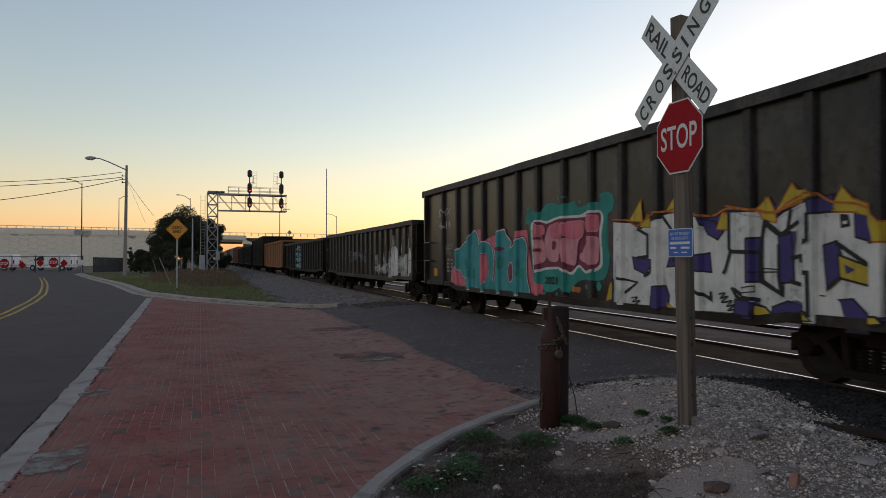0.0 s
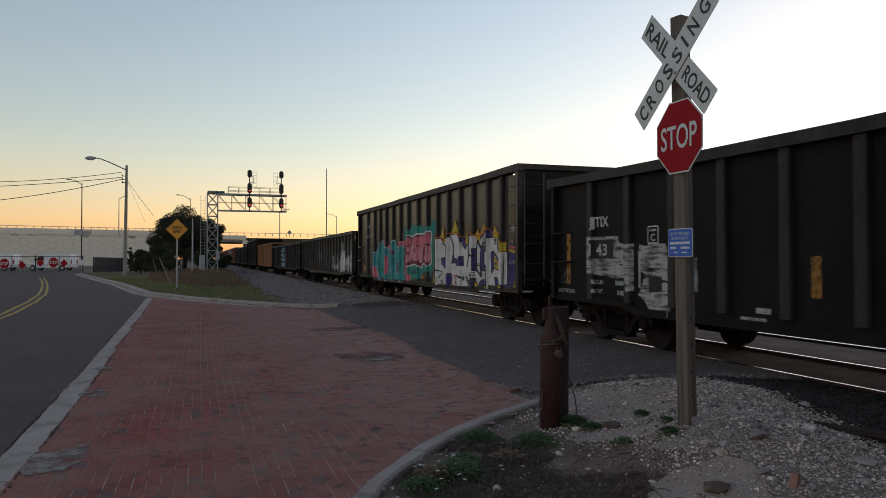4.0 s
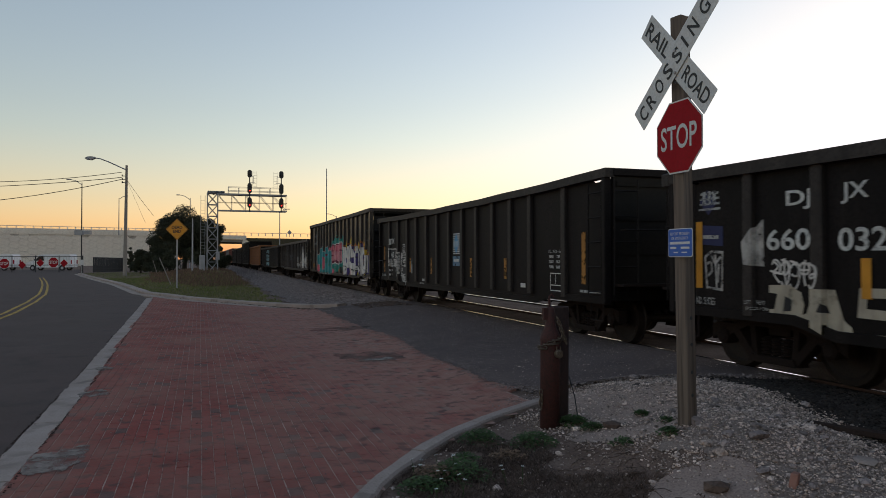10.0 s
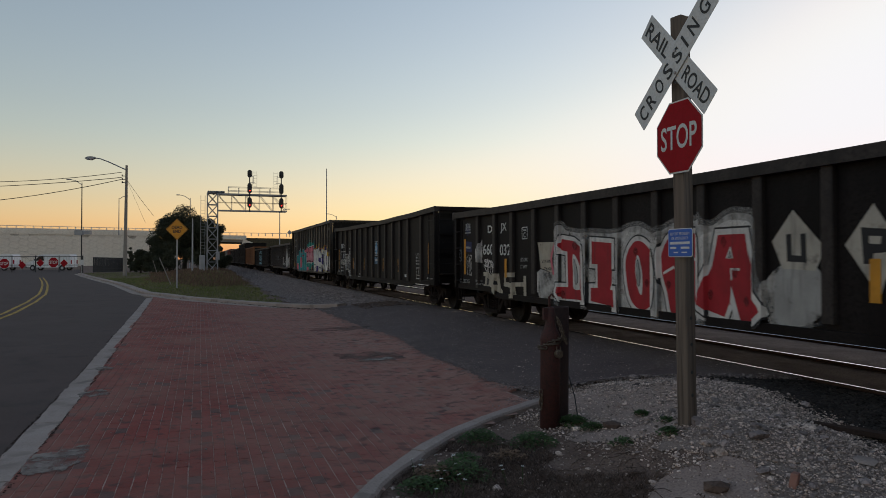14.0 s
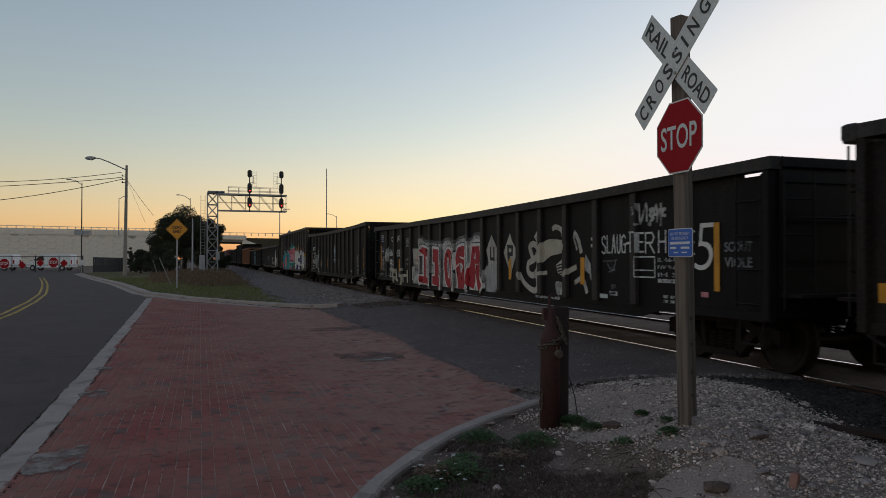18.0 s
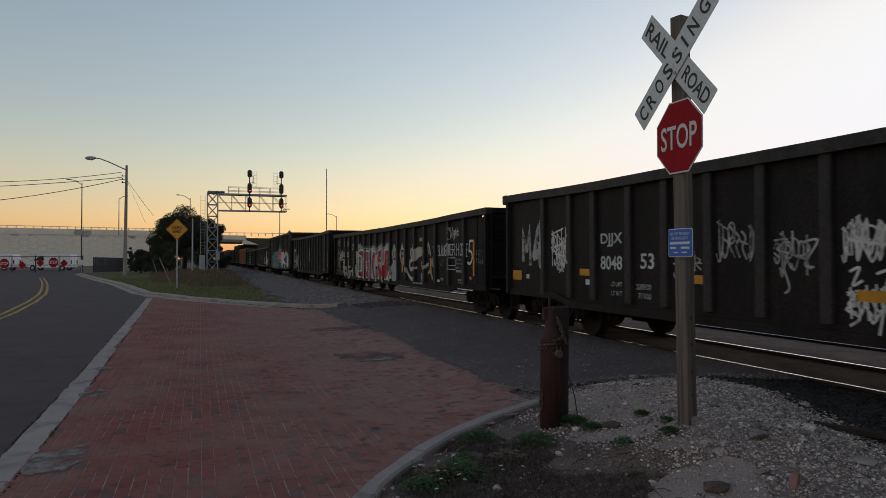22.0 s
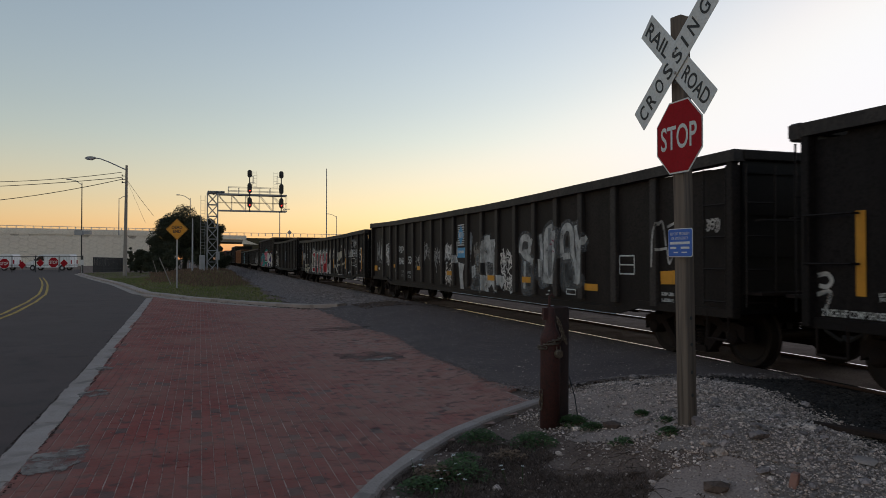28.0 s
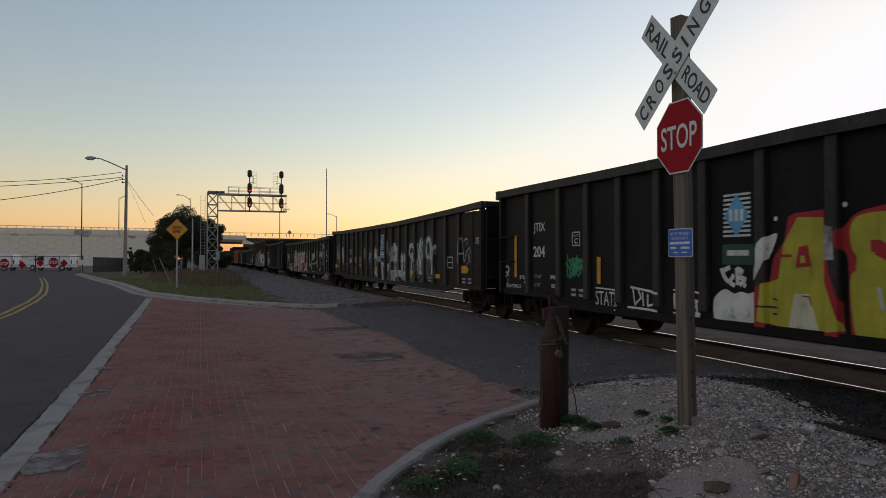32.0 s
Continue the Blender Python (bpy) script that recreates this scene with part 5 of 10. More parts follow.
    line(c, "black", 7, [(-6.19, 2.1), (-6.18, 1.68)], 0.05, smooth=False, name="graffiti_line")
    line(c, "black", 7, [(-6.18, 1.47), (-6.2, 0.91)], 0.05, smooth=False, name="graffiti_line")
    line(c, "black", 7, [(-3.99, 1.5), (-4.2, 1.38), (-4.22, 1.25)], 0.05, smooth=False, name="graffiti_line")
    line(c, "black", 7, [(-3.31, 1.45), (-3.23, 1.27), (-3.07, 1.21)], 0.05, smooth=False, name="graffiti_line")
    line(c, "black", 7, [(-2.19, 1.15), (-2.19, 0.73)], 0.05, smooth=False, name="graffiti_line")
    line(c, "black", 8, [(-4.77, 1.01), (-4.89, 1.03), (-4.8, 0.96), (-4.94, 0.99), (-4.82, 0.91), (-4.92, 0.92)], 0.02)
    line(c, "black", 8, [(-4.89, 0.91), (-5.02, 0.94), (-4.92, 0.86), (-5.07, 0.89), (-4.94, 0.81), (-5.05, 0.83)], 0.02)
    line(c, "black", 8, [(-2.73, 0.86), (-2.9, 0.88), (-2.77, 0.8), (-2.97, 0.83), (-2.8, 0.74), (-2.94, 0.75)], 0.02)
    line(c, "pink", 8, [(-3.84, 1.02), (-4.13, 1.04), (-3.95, 0.95), (-4.06, 0.8), (-3.88, 0.87)], 0.04)
    shape(c, "purple", 1, [(-5.75, 1.89), (-5.98, 2.14), (-6.27, 2.17), (-6.85, 1.98), (-7.13, 1.85), (-7.21, 1.64), (-7.2, 0.81), (-6.59, 0.76), (-5.07, 0.73), (-5.17, 1.45)], smooth=False, name="graffiti_patch")
    shape(c, "white", 3, [(-5.98, 2), (-6.27, 2.11), (-6.32, 1.98), (-6.57, 1.97), (-6.84, 1.95), (-6.9, 1.73), (-7.11, 1.63), (-7.21, 1.63), (-7.2, 0.91), (-7.08, 0.9), (-6.96, 0.94), (-6.82, 1.05), (-6.66, 1.03), (-6.67, 0.8), (-6.43, 0.76), (-5.97, 0.76), (-5.42, 0.79), (-5.07, 0.77), (-5.08, 2.05), (-5.75, 1.92)], rim=(('black', 0.05),), smooth=False)
    shape(c, "yellow", 5, [(-5.53, 2.02), (-5.6, 2.2), (-5.7, 2.09), (-5.76, 1.91), (-5.55, 1.96)], rim=(('orange', 0.04),), smooth=False, name="graffiti_flame")
    shape(c, "yellow", 5, [(-5.76, 2.03), (-5.99, 2.27), (-6.04, 2.18), (-6.26, 2.24), (-6.34, 2.18), (-6.27, 2.16), (-5.98, 2.1)], rim=(('orange', 0.04),), smooth=False, name="graffiti_flame")
    shape(c, "yellow", 5, [(-6.57, 2.04), (-6.69, 2.22), (-6.78, 2.08), (-7.06, 1.98), (-7.12, 1.83), (-7.21, 1.82), (-7.21, 1.66), (-7.11, 1.66), (-7.05, 1.89), (-6.85, 1.97), (-6.57, 1.99)], rim=(('orange', 0.04),), smooth=False, name="graffiti_flame")
    line(c, "orange", 7, [(-4.9, 2.16), (-5.35, 2.08), (-5.76, 2.02), (-5.98, 2.14), (-6.31, 2.21), (-6.57, 2.09), (-6.86, 2.05), (-7.06, 1.97)], 0.03, name="graffiti_line")
    shape(c, "purple", 5, [(-5.34, 1.71), (-5.51, 1.72), (-5.51, 1.21), (-5.34, 1.2)], rim=(('black', 0.05),), smooth=False, name="graffiti_shadow")
    shape(c, "purple", 5, [(-5.81, 1.76), (-5.98, 1.77), (-6.02, 1.45), (-6.03, 1.22), (-5.83, 1.2)], rim=(('black', 0.05),), smooth=False, name="graffiti_shadow")
    shape(c, "purple", 5, [(-5.07, 0.94), (-5.29, 0.97), (-5.42, 0.9), (-5.42, 0.78), (-5.07, 0.77)], rim=(('black', 0.05),), smooth=False, name="graffiti_shadow")
    shape(c, "purple", 5, [(-5.71, 0.89), (-5.94, 0.97), (-6.12, 0.94), (-6.3, 0.84), (-5.71, 0.8)], rim=(('black', 0.05),), smooth=False, name="graffiti_shadow")
    shape(c, "purple", 5, [(-6.46, 1.61), (-6.62, 1.65), (-6.68, 1.5), (-6.68, 1.29), (-6.5, 1.15)], rim=(('black', 0.05),), smooth=False, name="graffiti_shadow")
    shape(c, "purple", 5, [(-6.29, 2.12), (-6.57, 2.16), (-6.61, 2), (-6.31, 1.99)], rim=(('black', 0.05),), smooth=False, name="graffiti_shadow")
    shape(c, "purple", 5, [(-6.86, 1.94), (-7.05, 1.91), (-7.11, 1.68), (-7.09, 1.65), (-6.87, 1.71)], rim=(('black', 0.05),), smooth=False, name="graffiti_shadow")
    shape(c, "purple", 5, [(-6.66, 1.03), (-6.82, 1.04), (-7.02, 0.87), (-6.99, 0.72), (-6.75, 0.72), (-6.81, 0.91)], rim=(('black', 0.05),), smooth=False, name="graffiti_shadow")
    shape(c, "yellow", 7, [(-6.66, 1.5), (-7.03, 1.38), (-7.02, 1.21), (-6.68, 1.28)], rim=(('black', 0.05),), smooth=False, name="graffiti_flame")
    shape(c, "purple", 9, [(-6.72, 1.42), (-6.86, 1.36), (-6.76, 1.31)], smooth=False)
    shape(c, "yellow", 7, [(-5.42, 0.9), (-5.59, 0.88), (-5.71, 0.78), (-5.4, 0.79)], rim=(('black', 0.05),), smooth=False, name="graffiti_flame")
    shape(c, "yellow", 7, [(-6.03, 0.82), (-6.19, 0.88), (-6.32, 0.79), (-6.05, 0.78)], rim=(('black', 0.05),), smooth=False, name="graffiti_flame")
    shape(c, "yellow", 7, [(-7.02, 0.87), (-7.14, 0.88), (-7.2, 0.83), (-7.05, 0.81)], rim=(('black', 0.05),), smooth=False, name="graffiti_flame")
    shape(c, "black", 7, [(-6.67, 1.95), (-6.78, 1.94), (-6.8, 1.82), (-6.68, 1.8)], smooth=False)
    shape(c, "white", 8, [(-6.71, 1.87), (-6.76, 1.88), (-6.76, 1.84), (-6.71, 1.84)], smooth=False)
    line(c, "black", 8, [(-5.59, 1.9), (-5.51, 1.57), (-5.51, 1.21), (-5.84, 1.06), (-5.81, 1.24), (-5.81, 1.65)], 0.05, smooth=False, name="graffiti_line")
    line(c, "black", 8, [(-5.59, 1.9), (-5.81, 1.76), (-5.94, 1.77), (-6, 2.05)], 0.05, smooth=False, name="graffiti_line")
    line(c, "black", 8, [(-6.29, 1.99), (-6.29, 1.69), (-6.2, 1.65)], 0.05, smooth=False, name="graffiti_line")
    line(c, "black", 8, [(-6, 1.48), (-6.16, 1.51), (-6.14, 1.43)], 0.05, smooth=False, name="graffiti_line")
    line(c, "black", 8, [(-6.18, 1.32), (-6.29, 1.32), (-6.3, 0.84)], 0.05, smooth=False, name="graffiti_line")
    line(c, "black", 8, [(-6.62, 1.65), (-7.03, 1.4), (-7.04, 1.2)], 0.05, smooth=False, name="graffiti_line")
    line(c, "black", 8, [(-6.68, 1.28), (-6.5, 1.15)], 0.05, smooth=False, name="graffiti_line")
    line(c, "black", 8, [(-5.98, 1.22), (-6.14, 1.18)], 0.05, smooth=False, name="graffiti_line")
    line(c, "black", 8, [(-5.01, 1.11), (-5.12, 0.97), (-5.29, 0.97)], 0.05, smooth=False, name="graffiti_line")
    line(c, "black", 9, [(-5.34, 1.31), (-5.81, 1.32)], 0.015, smooth=False, name="graffiti_line")
    line(c, "black", 9, [(-5.55, 1.36), (-5.79, 1.35)], 0.015, smooth=False, name="graffiti_line")
    line(c, "black", 9, [(-5.19, 1.1), (-5.42, 1.14), (-5.42, 1.07), (-5.19, 1.04)], 0.015, smooth=False, name="graffiti_line")
    line(c, "black", 9, [(-6.4, 1.07), (-6.48, 1.07)], 0.015, smooth=False, name="graffiti_line")
    shape(c, "white", 3, [(-6.82, 1.96), (-6.91, 1.73), (-7.21, 1.64), (-7.43, 1.62), (-7.44, 1.3), (-7.42, 0.92), (-7.16, 0.89), (-6.81, 0.88)], smooth=False)
    shape(c, "yellow", 5, [(-6.69, 2.02), (-6.69, 2.24), (-6.82, 2.1), (-7.06, 2.01), (-7.08, 1.95), (-6.91, 1.97)], rim=(('orange', 0.04),), smooth=False, name="graffiti_flame")
    shape(c, "yellow", 5, [(-7.06, 1.95), (-7.17, 1.84), (-7.35, 1.84), (-7.35, 1.66), (-7.12, 1.65)], rim=(('orange', 0.04),), smooth=False, name="graffiti_flame")
    shape(c, "purple", 2, [(-7.51, 1.63), (-7.84, 1.6), (-7.86, 1.1), (-7.65, 0.8), (-7.16, 0.85), (-7.4, 1.03), (-7.44, 1.3)], rim=(('black', 0.05),), smooth=False, name="graffiti_shadow")
    line(c, "yellow", 6, [(-7.51, 1.67), (-7.86, 1.62)], 0.06, smooth=False)
    shape(c, "yellow", 6, [(-7.65, 0.77), (-7.86, 1.03), (-8.01, 0.78)], rim=(('black', 0.05),), smooth=False, name="graffiti_flame")
    line(c, "pink", 6, [(-7.53, 1.73), (-7.66, 1.76), (-7.7, 1.7), (-7.77, 1.73), (-7.84, 1.72)], 0.05)
    line(c, "white_worn", 6, [(-7.61, 2.22), (-7.77, 2.22), (-7.64, 2.14), (-7.86, 2.16)], 0.03)
    line(c, "white_worn", 6, [(-7.66, 2.09), (-7.83, 2.1), (-7.72, 2.04)], 0.03)
    line(c, "white_worn", 6, [(-7.62, 1.85), (-7.7, 1.87), (-7.72, 1.79)], 0.03)
    line(c, "white_worn", 6, [(-7.54, 1.41), (-7.68, 1.45), (-7.64, 1.35), (-7.8, 1.43), (-7.71, 1.33)], 0.03)
    word(c, "2021", 0.03, 1.06, 0.5, 0.14, P["black"], 6, "lettering", 0.0, 0.1)
    word(c, "DNX", 6.49, 2.78, 1.0, 0.21, P["stencil_worn"])
    word(c, "4614", 6.49, 2.42, 1.0, 0.22, P["stencil_worn"])
    scrawl(c, 6.1, 1.75, 0.6, 0.35, P["white_worn"], 3, 4, 0.02)
    bars_block(c, 6.05, 1.45, 0.6, 4, 0.1)
    bar(c, 7.3, 1.1, 0.3, 0.22, P["reflector"])
    bar(c, -0.95, 0.92, 0.3, 0.1, P["orange"], 2)


def mark_j():
    c = CAR_J
    word(c, "JTIX", 6.37, 2.08, 0.52, 0.23, P["stencil"])
    bar(c, 6.30, 1.64, 0.68, 0.32, P["black"], 1)
    word(c, "143", 6.39, 1.63, 0.47, 0.2, P["stencil"], 2)
    frame_box(c, 4.86, 1.84, 0.26, 0.25, 0.02)
    word(c, "C", 4.86, 1.80, 0.11, 0.11, P["stencil"])
    bar(c, 4.86, 1.91, 0.18, 0.035, P["stencil_worn"])
    word(c, "LD LMT", 6.42, 1.08, 0.32, 0.075, P["stencil_worn"])
    word(c, "LT WT", 6.44, 0.92, 0.28, 0.075, P["stencil_worn"])
    bar(c, 5.75, 1.08, 0.3, 0.075, P["stencil_worn"])
    bar(c, 5.72, 0.92, 0.24, 0.075, P["stencil_worn"])
    for y, z, h in ((7.49, 1.48, 0.94), (4.07, 1.28, 0.46), (1.81, 1.27, 0.47), (-1.48, 1.26, 0.47), (-3.64, 1.26, 0.46), (-7.13, 1.49, 0.93)):
        bar(c, y, z, 0.14, h, P["old_reflector"], 1, "reflector_strip")
    logo_plate(c, -0.38, 1.88, P["faded_blue"], 1.42)
    word(c, "IL 52-6", -6.02, 1.62, 0.5, 0.065, P["stencil_worn"])
    bars_block(c, -6.02, 1.52, 0.52, 3, 0.1, 0.055)
    frame_box(c, -6.08, 1.03, 0.47, 0.33, 0.022)
    bar(c, -6.08, 0.97, 0.43, 0.02, P["stencil"])
    bar(c, -6.06, 1.09, 0.02, 0.18, P["stencil"])
    bar(c, -4.58, 0.92, 0.24, 0.09, P["stencil"])
    bar(c, 2.61, 0.84, 0.25, 0.07, P["stencil_worn"])
    bar(c, 2.78, 0.73, 0.44, 0.04, P["stencil_worn"])
    bar(c, -7.38, 0.90, 0.77, 0.045, P["stencil_worn"])
    # brushed white patches with the old number showing
    shape(c, "brushed", 0, [(6.72, 1.86), (5.84, 1.85), (5.79, 1.74), (5.51, 1.7), (5.37, 1.72), (5.38, 0.97), (5.51, 0.95), (5.54, 1.18), (5.85, 1.15), (6.72, 1.22)], smooth=False, name="sprayed_patch")
    shape(c, "brushed", 0, [(5.22, 1.7), (5.04, 1.67), (4.94, 1.71), (4.57, 1.7), (4.48, 1.6), (4.48, 0.92), (4.41, 0.62), (4.76, 0.62), (4.95, 0.68), (5.1, 0.84), (5.26, 0.91), (5.17, 1.02), (5.07, 1.24), (5.25, 1.31)], smooth=False, name="sprayed_patch")
    shape(c, "black", 1, [(4.97, 1.23), (4.64, 1.21), (4.64, 0.99), (4.97, 0.96)], smooth=False)
    shape(c, "grey", 0, [(3.99, 1.49), (3.84, 1.49), (3.83, 1.02), (3.98, 1.02)], smooth=False, name="sprayed_patch")
    line(c, "white_worn", 1, [(5.22, 1.61), (5.21, 1.02)], 0.06, smooth=False)
    word(c, "2 INCH HF COMP SHOES", 7.65, 0.89, 0.8, 0.08, P["stencil_worn"], 1)
    line(c, "blue_grey", 1, [(8.13, 1.11), (8.01, 1.28), (7.97, 1.12), (7.87, 1.37), (7.81, 1.12)], 0.04)
    line(c, "blue_grey", 1, [(8.05, 1.21), (7.89, 1.25), (7.7, 1.13), (7.52, 1.35)], 0.04)
    line(c, "blue_grey", 1, [(7.97, 1.12), (7.66, 1.04), (7.52, 1.14)], 0.04)


def mark_d():
    c = CAR_D
    word(c, "DJ", 7.84, 2.15, 0.37, 0.23, P["stencil"])
    word(c, "JX", 7.09, 2.17, 0.34, 0.23, P["stencil"])
    word(c, "660", 8.00, 1.70, 0.66, 0.25, P["stencil"])
    word(c, "032", 7.00, 1.68, 0.6, 0.25, P["stencil"])
    scrawl(c, 7.9, 1.3, 0.7, 0.4, P["white"], 6, 5, 0.03)
    for y, w, z, h in ((6.95, 0.12, 1.27, 0.42), (9.56, 0.13, 1.53, 0.90), (-2.37, 0.13, 1.25, 0.45), (-5.55, 0.15, 1.26, 0.48), (-9.09, 0.11, 1.50, 0.91)):
        bar(c, y, z, w, h, P["reflector"], 4, "reflector_strip")
    for k in range(4):
        bar(c, 9.36, 2.14 + k * 0.07, 0.42 - k * 0.02, 0.03, P["stencil_worn"], 1, "logo_stripe")
    for k in (-0.1, 0.0, 0.1):
        bar(c, 9.36 + k, 2.3, 0.06, 0.16, P["stencil_worn"], 2, "logo_stroke")
    frame_box(c, 5.97, 2.02, 0.25, 0.24, 0.02)
    word(c, "C", 5.97, 1.98, 0.11, 0.11, P["stencil"])
    bar(c, 5.97, 2.08, 0.17, 0.035, P["stencil_worn"])
    word(c, "LD LMT", 5.99, 1.46, 0.38, 0.075, P["stencil_worn"])
    word(c, "LT WT", 6.02, 1.31, 0.33, 0.075, P["stencil_worn"])
    bar(c, -5.95, 1.82, 0.1, 0.05, P["stencil"])
    bar(c, -5.95, 1.7, 0.1, 0.05, P["stencil"])
    word(c, "5", -8.84, 1.64, 0.36, 0.64, P["white"], 1, "graffiti_letters", -0.012, 0.12)
    frame_box(c, -7.48, 1.35, 0.45, 0.31, 0.022)
    bar(c, -7.48, 1.30, 0.41, 0.02, P["stencil"])
    for k, txt in enumerate(("IL 66-0", "IW 9-0", "IH 5")):
        word(c, txt, -8.01, 1.46 - k * 0.11, 0.46, 0.065, P["stencil_worn"])
    bar(c, -8.01, 1.15, 0.46, 0.06, P["stencil_worn"])
    word(c, "SCOUT", -9.48, 1.63, 0.5, 0.13, P["grey"])
    word(c, "VIOLE", -9.48, 1.43, 0.5, 0.13, P["grey"])
    bars_block(c, -8.05, 0.92, 0.3, 2, 0.07, 0.045)
    bar(c, -8.84, 0.99, 0.15, 0.07, P["rose"])
    bar(c, -6.25, 0.85, 0.25, 0.07, P["stencil"])
    bars_block(c, -3.9, 0.72, 0.6, 1, 0.1, 0.05)
    # front corner: navy badge, grey drawing, small stencils
    shape(c, "navy", 1, [(9.53, 1.93), (9.1, 1.9), (9.1, 1.64), (9.53, 1.67)], smooth=False, name="logo_panel")
    line(c, "stencil_worn", 2, [(9.49, 1.77), (9.18, 1.76)], 0.05, smooth=False, name="logo_stroke")
    shape(c, "navy", 1, [(9.56, 2.24), (9.4, 2.4), (9.21, 2.22), (9.38, 2.06)], smooth=False, name="logo_diamond")
    line(c, "white_worn", 1, [(9.45, 1.5), (9.33, 1.57), (9.11, 1.56), (9.12, 1.07), (9.41, 1.09), (9.45, 1.5)], 0.035, smooth=False)
    line(c, "white_worn", 1, [(9.41, 1.41), (9.33, 1.44), (9.31, 1.31), (9.39, 1.25)], 0.035, smooth=False)
    line(c, "white_worn", 1, [(9.25, 1.53), (9.22, 1.09)], 0.035, smooth=False)
    line(c, "white_worn", 1, [(9.33, 1.53), (9.25, 1.41), (9.14, 1.5)], 0.035, smooth=False)
    line(c, "white_worn", 1, [(9.18, 1.41), (9.2, 1.16)], 0.035, smooth=False)
    line(c, "grey", 1, [(10.14, 1.44), (10.05, 1.75), (9.96, 1.83), (9.86, 1.74), (9.85, 1.44), (10.14, 1.44)], 0.03)
    line(c, "grey", 1, [(10.05, 1.68), (9.93, 1.71), (10, 1.54), (9.89, 1.5)], 0.03)
    word(c, "INCH TREAD COND. SHOES", 9.74, 0.91, 0.97, 0.1, P["stencil_worn"], 1)
    shape(c, "white_worn", 1, [(8.69, 1.68), (8.57, 1.81), (8.38, 1.97), (8.37, 1.38), (8.65, 1.4)], smooth=False, name="sprayed_patch")
    word(c, "LIFT HERE", 8.5, 0.94, 0.27, 0.05, P["stencil_worn"], 1)
    word(c, "JACK HERE", 8.46, 0.86, 0.3, 0.05, P["stencil_worn"], 1)
    # thick beige word under the number
    shape(c, "beige", 2, [(8.29, 1.16), (7.98, 1.17), (7.8, 1.09), (7.76, 0.95), (7.79, 0.83), (7.95, 0.74), (8.29, 0.75), (8.29, 0.87), (8.21, 0.88), (8.16, 1.06), (8.29, 1.07)], smooth=False)
    shape(c, "black", 3, [(8.04, 1.04), (7.94, 1), (7.95, 0.87), (8.07, 0.86)], smooth=False)
    shape(c, "beige", 2, [(7.84, 0.71), (7.81, 0.83), (7.73, 0.86), (7.62, 1.14), (7.34, 1.14), (7.23, 0.82), (7.13, 0.75), (7.11, 0.61), (7.37, 0.61), (7.35, 0.73), (7.57, 0.78), (7.61, 0.71)], smooth=False)
    shape(c, "black", 3, [(7.53, 0.89), (7.47, 1), (7.4, 0.88)], smooth=False)
    line(c, "beige", 2, [(6.47, 1.13), (6.99, 1.12), (7.01, 0.91), (6.51, 0.9), (6.5, 0.67), (7.17, 0.63)], 0.1, smooth=False)
    line(c, "beige", 2, [(6.52, 0.93), (6.41, 0.61)], 0.1, smooth=False)
    line(c, "beige", 3, [(6.5, 0.92), (5.95, 0.94)], 0.09, smooth=False)
    line(c, "beige", 4, [(5.95, 1.12), (5.93, 0.6)], 0.13, smooth=False)
    # beige and pale patches with the load limits
    shape(c, "beige", 1, [(5.35, 1.81), (4.6, 1.8), (4.67, 1.61), (4.73, 1.46), (4.7, 1.21), (5.22, 1.29), (5.29, 1.62)], smooth=False, name="sprayed_patch")
    shape(c, "white_worn", 1, [(5.36, 1.21), (5.22, 1.27), (4.73, 1.21), (4.53, 1.19), (4.48, 0.69), (5.24, 0.63), (5.35, 0.83)], smooth=False, name="sprayed_patch")
    line(c, "white", 2, [(5.34, 1.21), (5.34, 0.8)], 0.06, smooth=False)
    word(c, "211300", 4.95, 1.43, 0.42, 0.06, P["black"], 2)
    word(c, "74100", 4.89, 1.28, 0.32, 0.06, P["black"], 2)
    line(c, "pink", 3, [(4.61, 1.76), (4.73, 1.55), (4.73, 1.4), (4.64, 1.17)], 0.07)
    # five red letters, white and black lines round them, on white overspray
    shape(c, "white_worn", 0, [(4.61, 1.7), (4.5, 2.05), (4.33, 2.11), (4.12, 2), (3.55, 1.93), (3.31, 1.94), (2.74, 1.9), (2.31, 1.9), (2.12, 1.97), (1.77, 1.98), (1.44, 1.86), (1.28, 1.87), (1.13, 1.92), (0.84, 2), (0.4, 1.99), (0.28, 1.88), (0.29, 0.65), (1.06, 0.61), (1.53, 0.63), (2.37, 0.63), (4.47, 0.68), (4.62, 1.06)], rim=(("mist", 0.16),), name="sprayed_patch")
    shape(c, "white", 1, [(4.54, 1.62), (4.4, 1.89), (4.12, 1.93), (3.55, 1.84), (3.32, 1.82), (2.31, 1.8), (2.12, 1.89), (1.77, 1.89), (1.44, 1.8), (1.2, 1.81), (0.84, 1.92), (0.44, 1.91), (0.31, 1.75), (0.31, 0.66), (1.06, 0.61), (1.53, 0.63), (2.37, 0.65), (4.47, 0.7), (4.58, 1.07)], name="sprayed_patch")
    shape(c, "red", 2, [(4.36, 1.75), (4.29, 1.85), (3.86, 1.8), (3.52, 1.66), (3.49, 1.46), (3.47, 0.92), (3.44, 0.74), (4.3, 0.73), (4.44, 0.84), (4.4, 0.95), (4.06, 0.95), (4.09, 1.61), (4.33, 1.64)], rim=(('black', 0.2), ('white', 0.15)), smooth=False)
    shape(c, "white", 5, [(3.88, 1.54), (3.77, 1.52), (3.62, 1.35), (3.51, 1.17), (3.53, 0.96), (3.84, 0.93), (3.87, 1.24)])
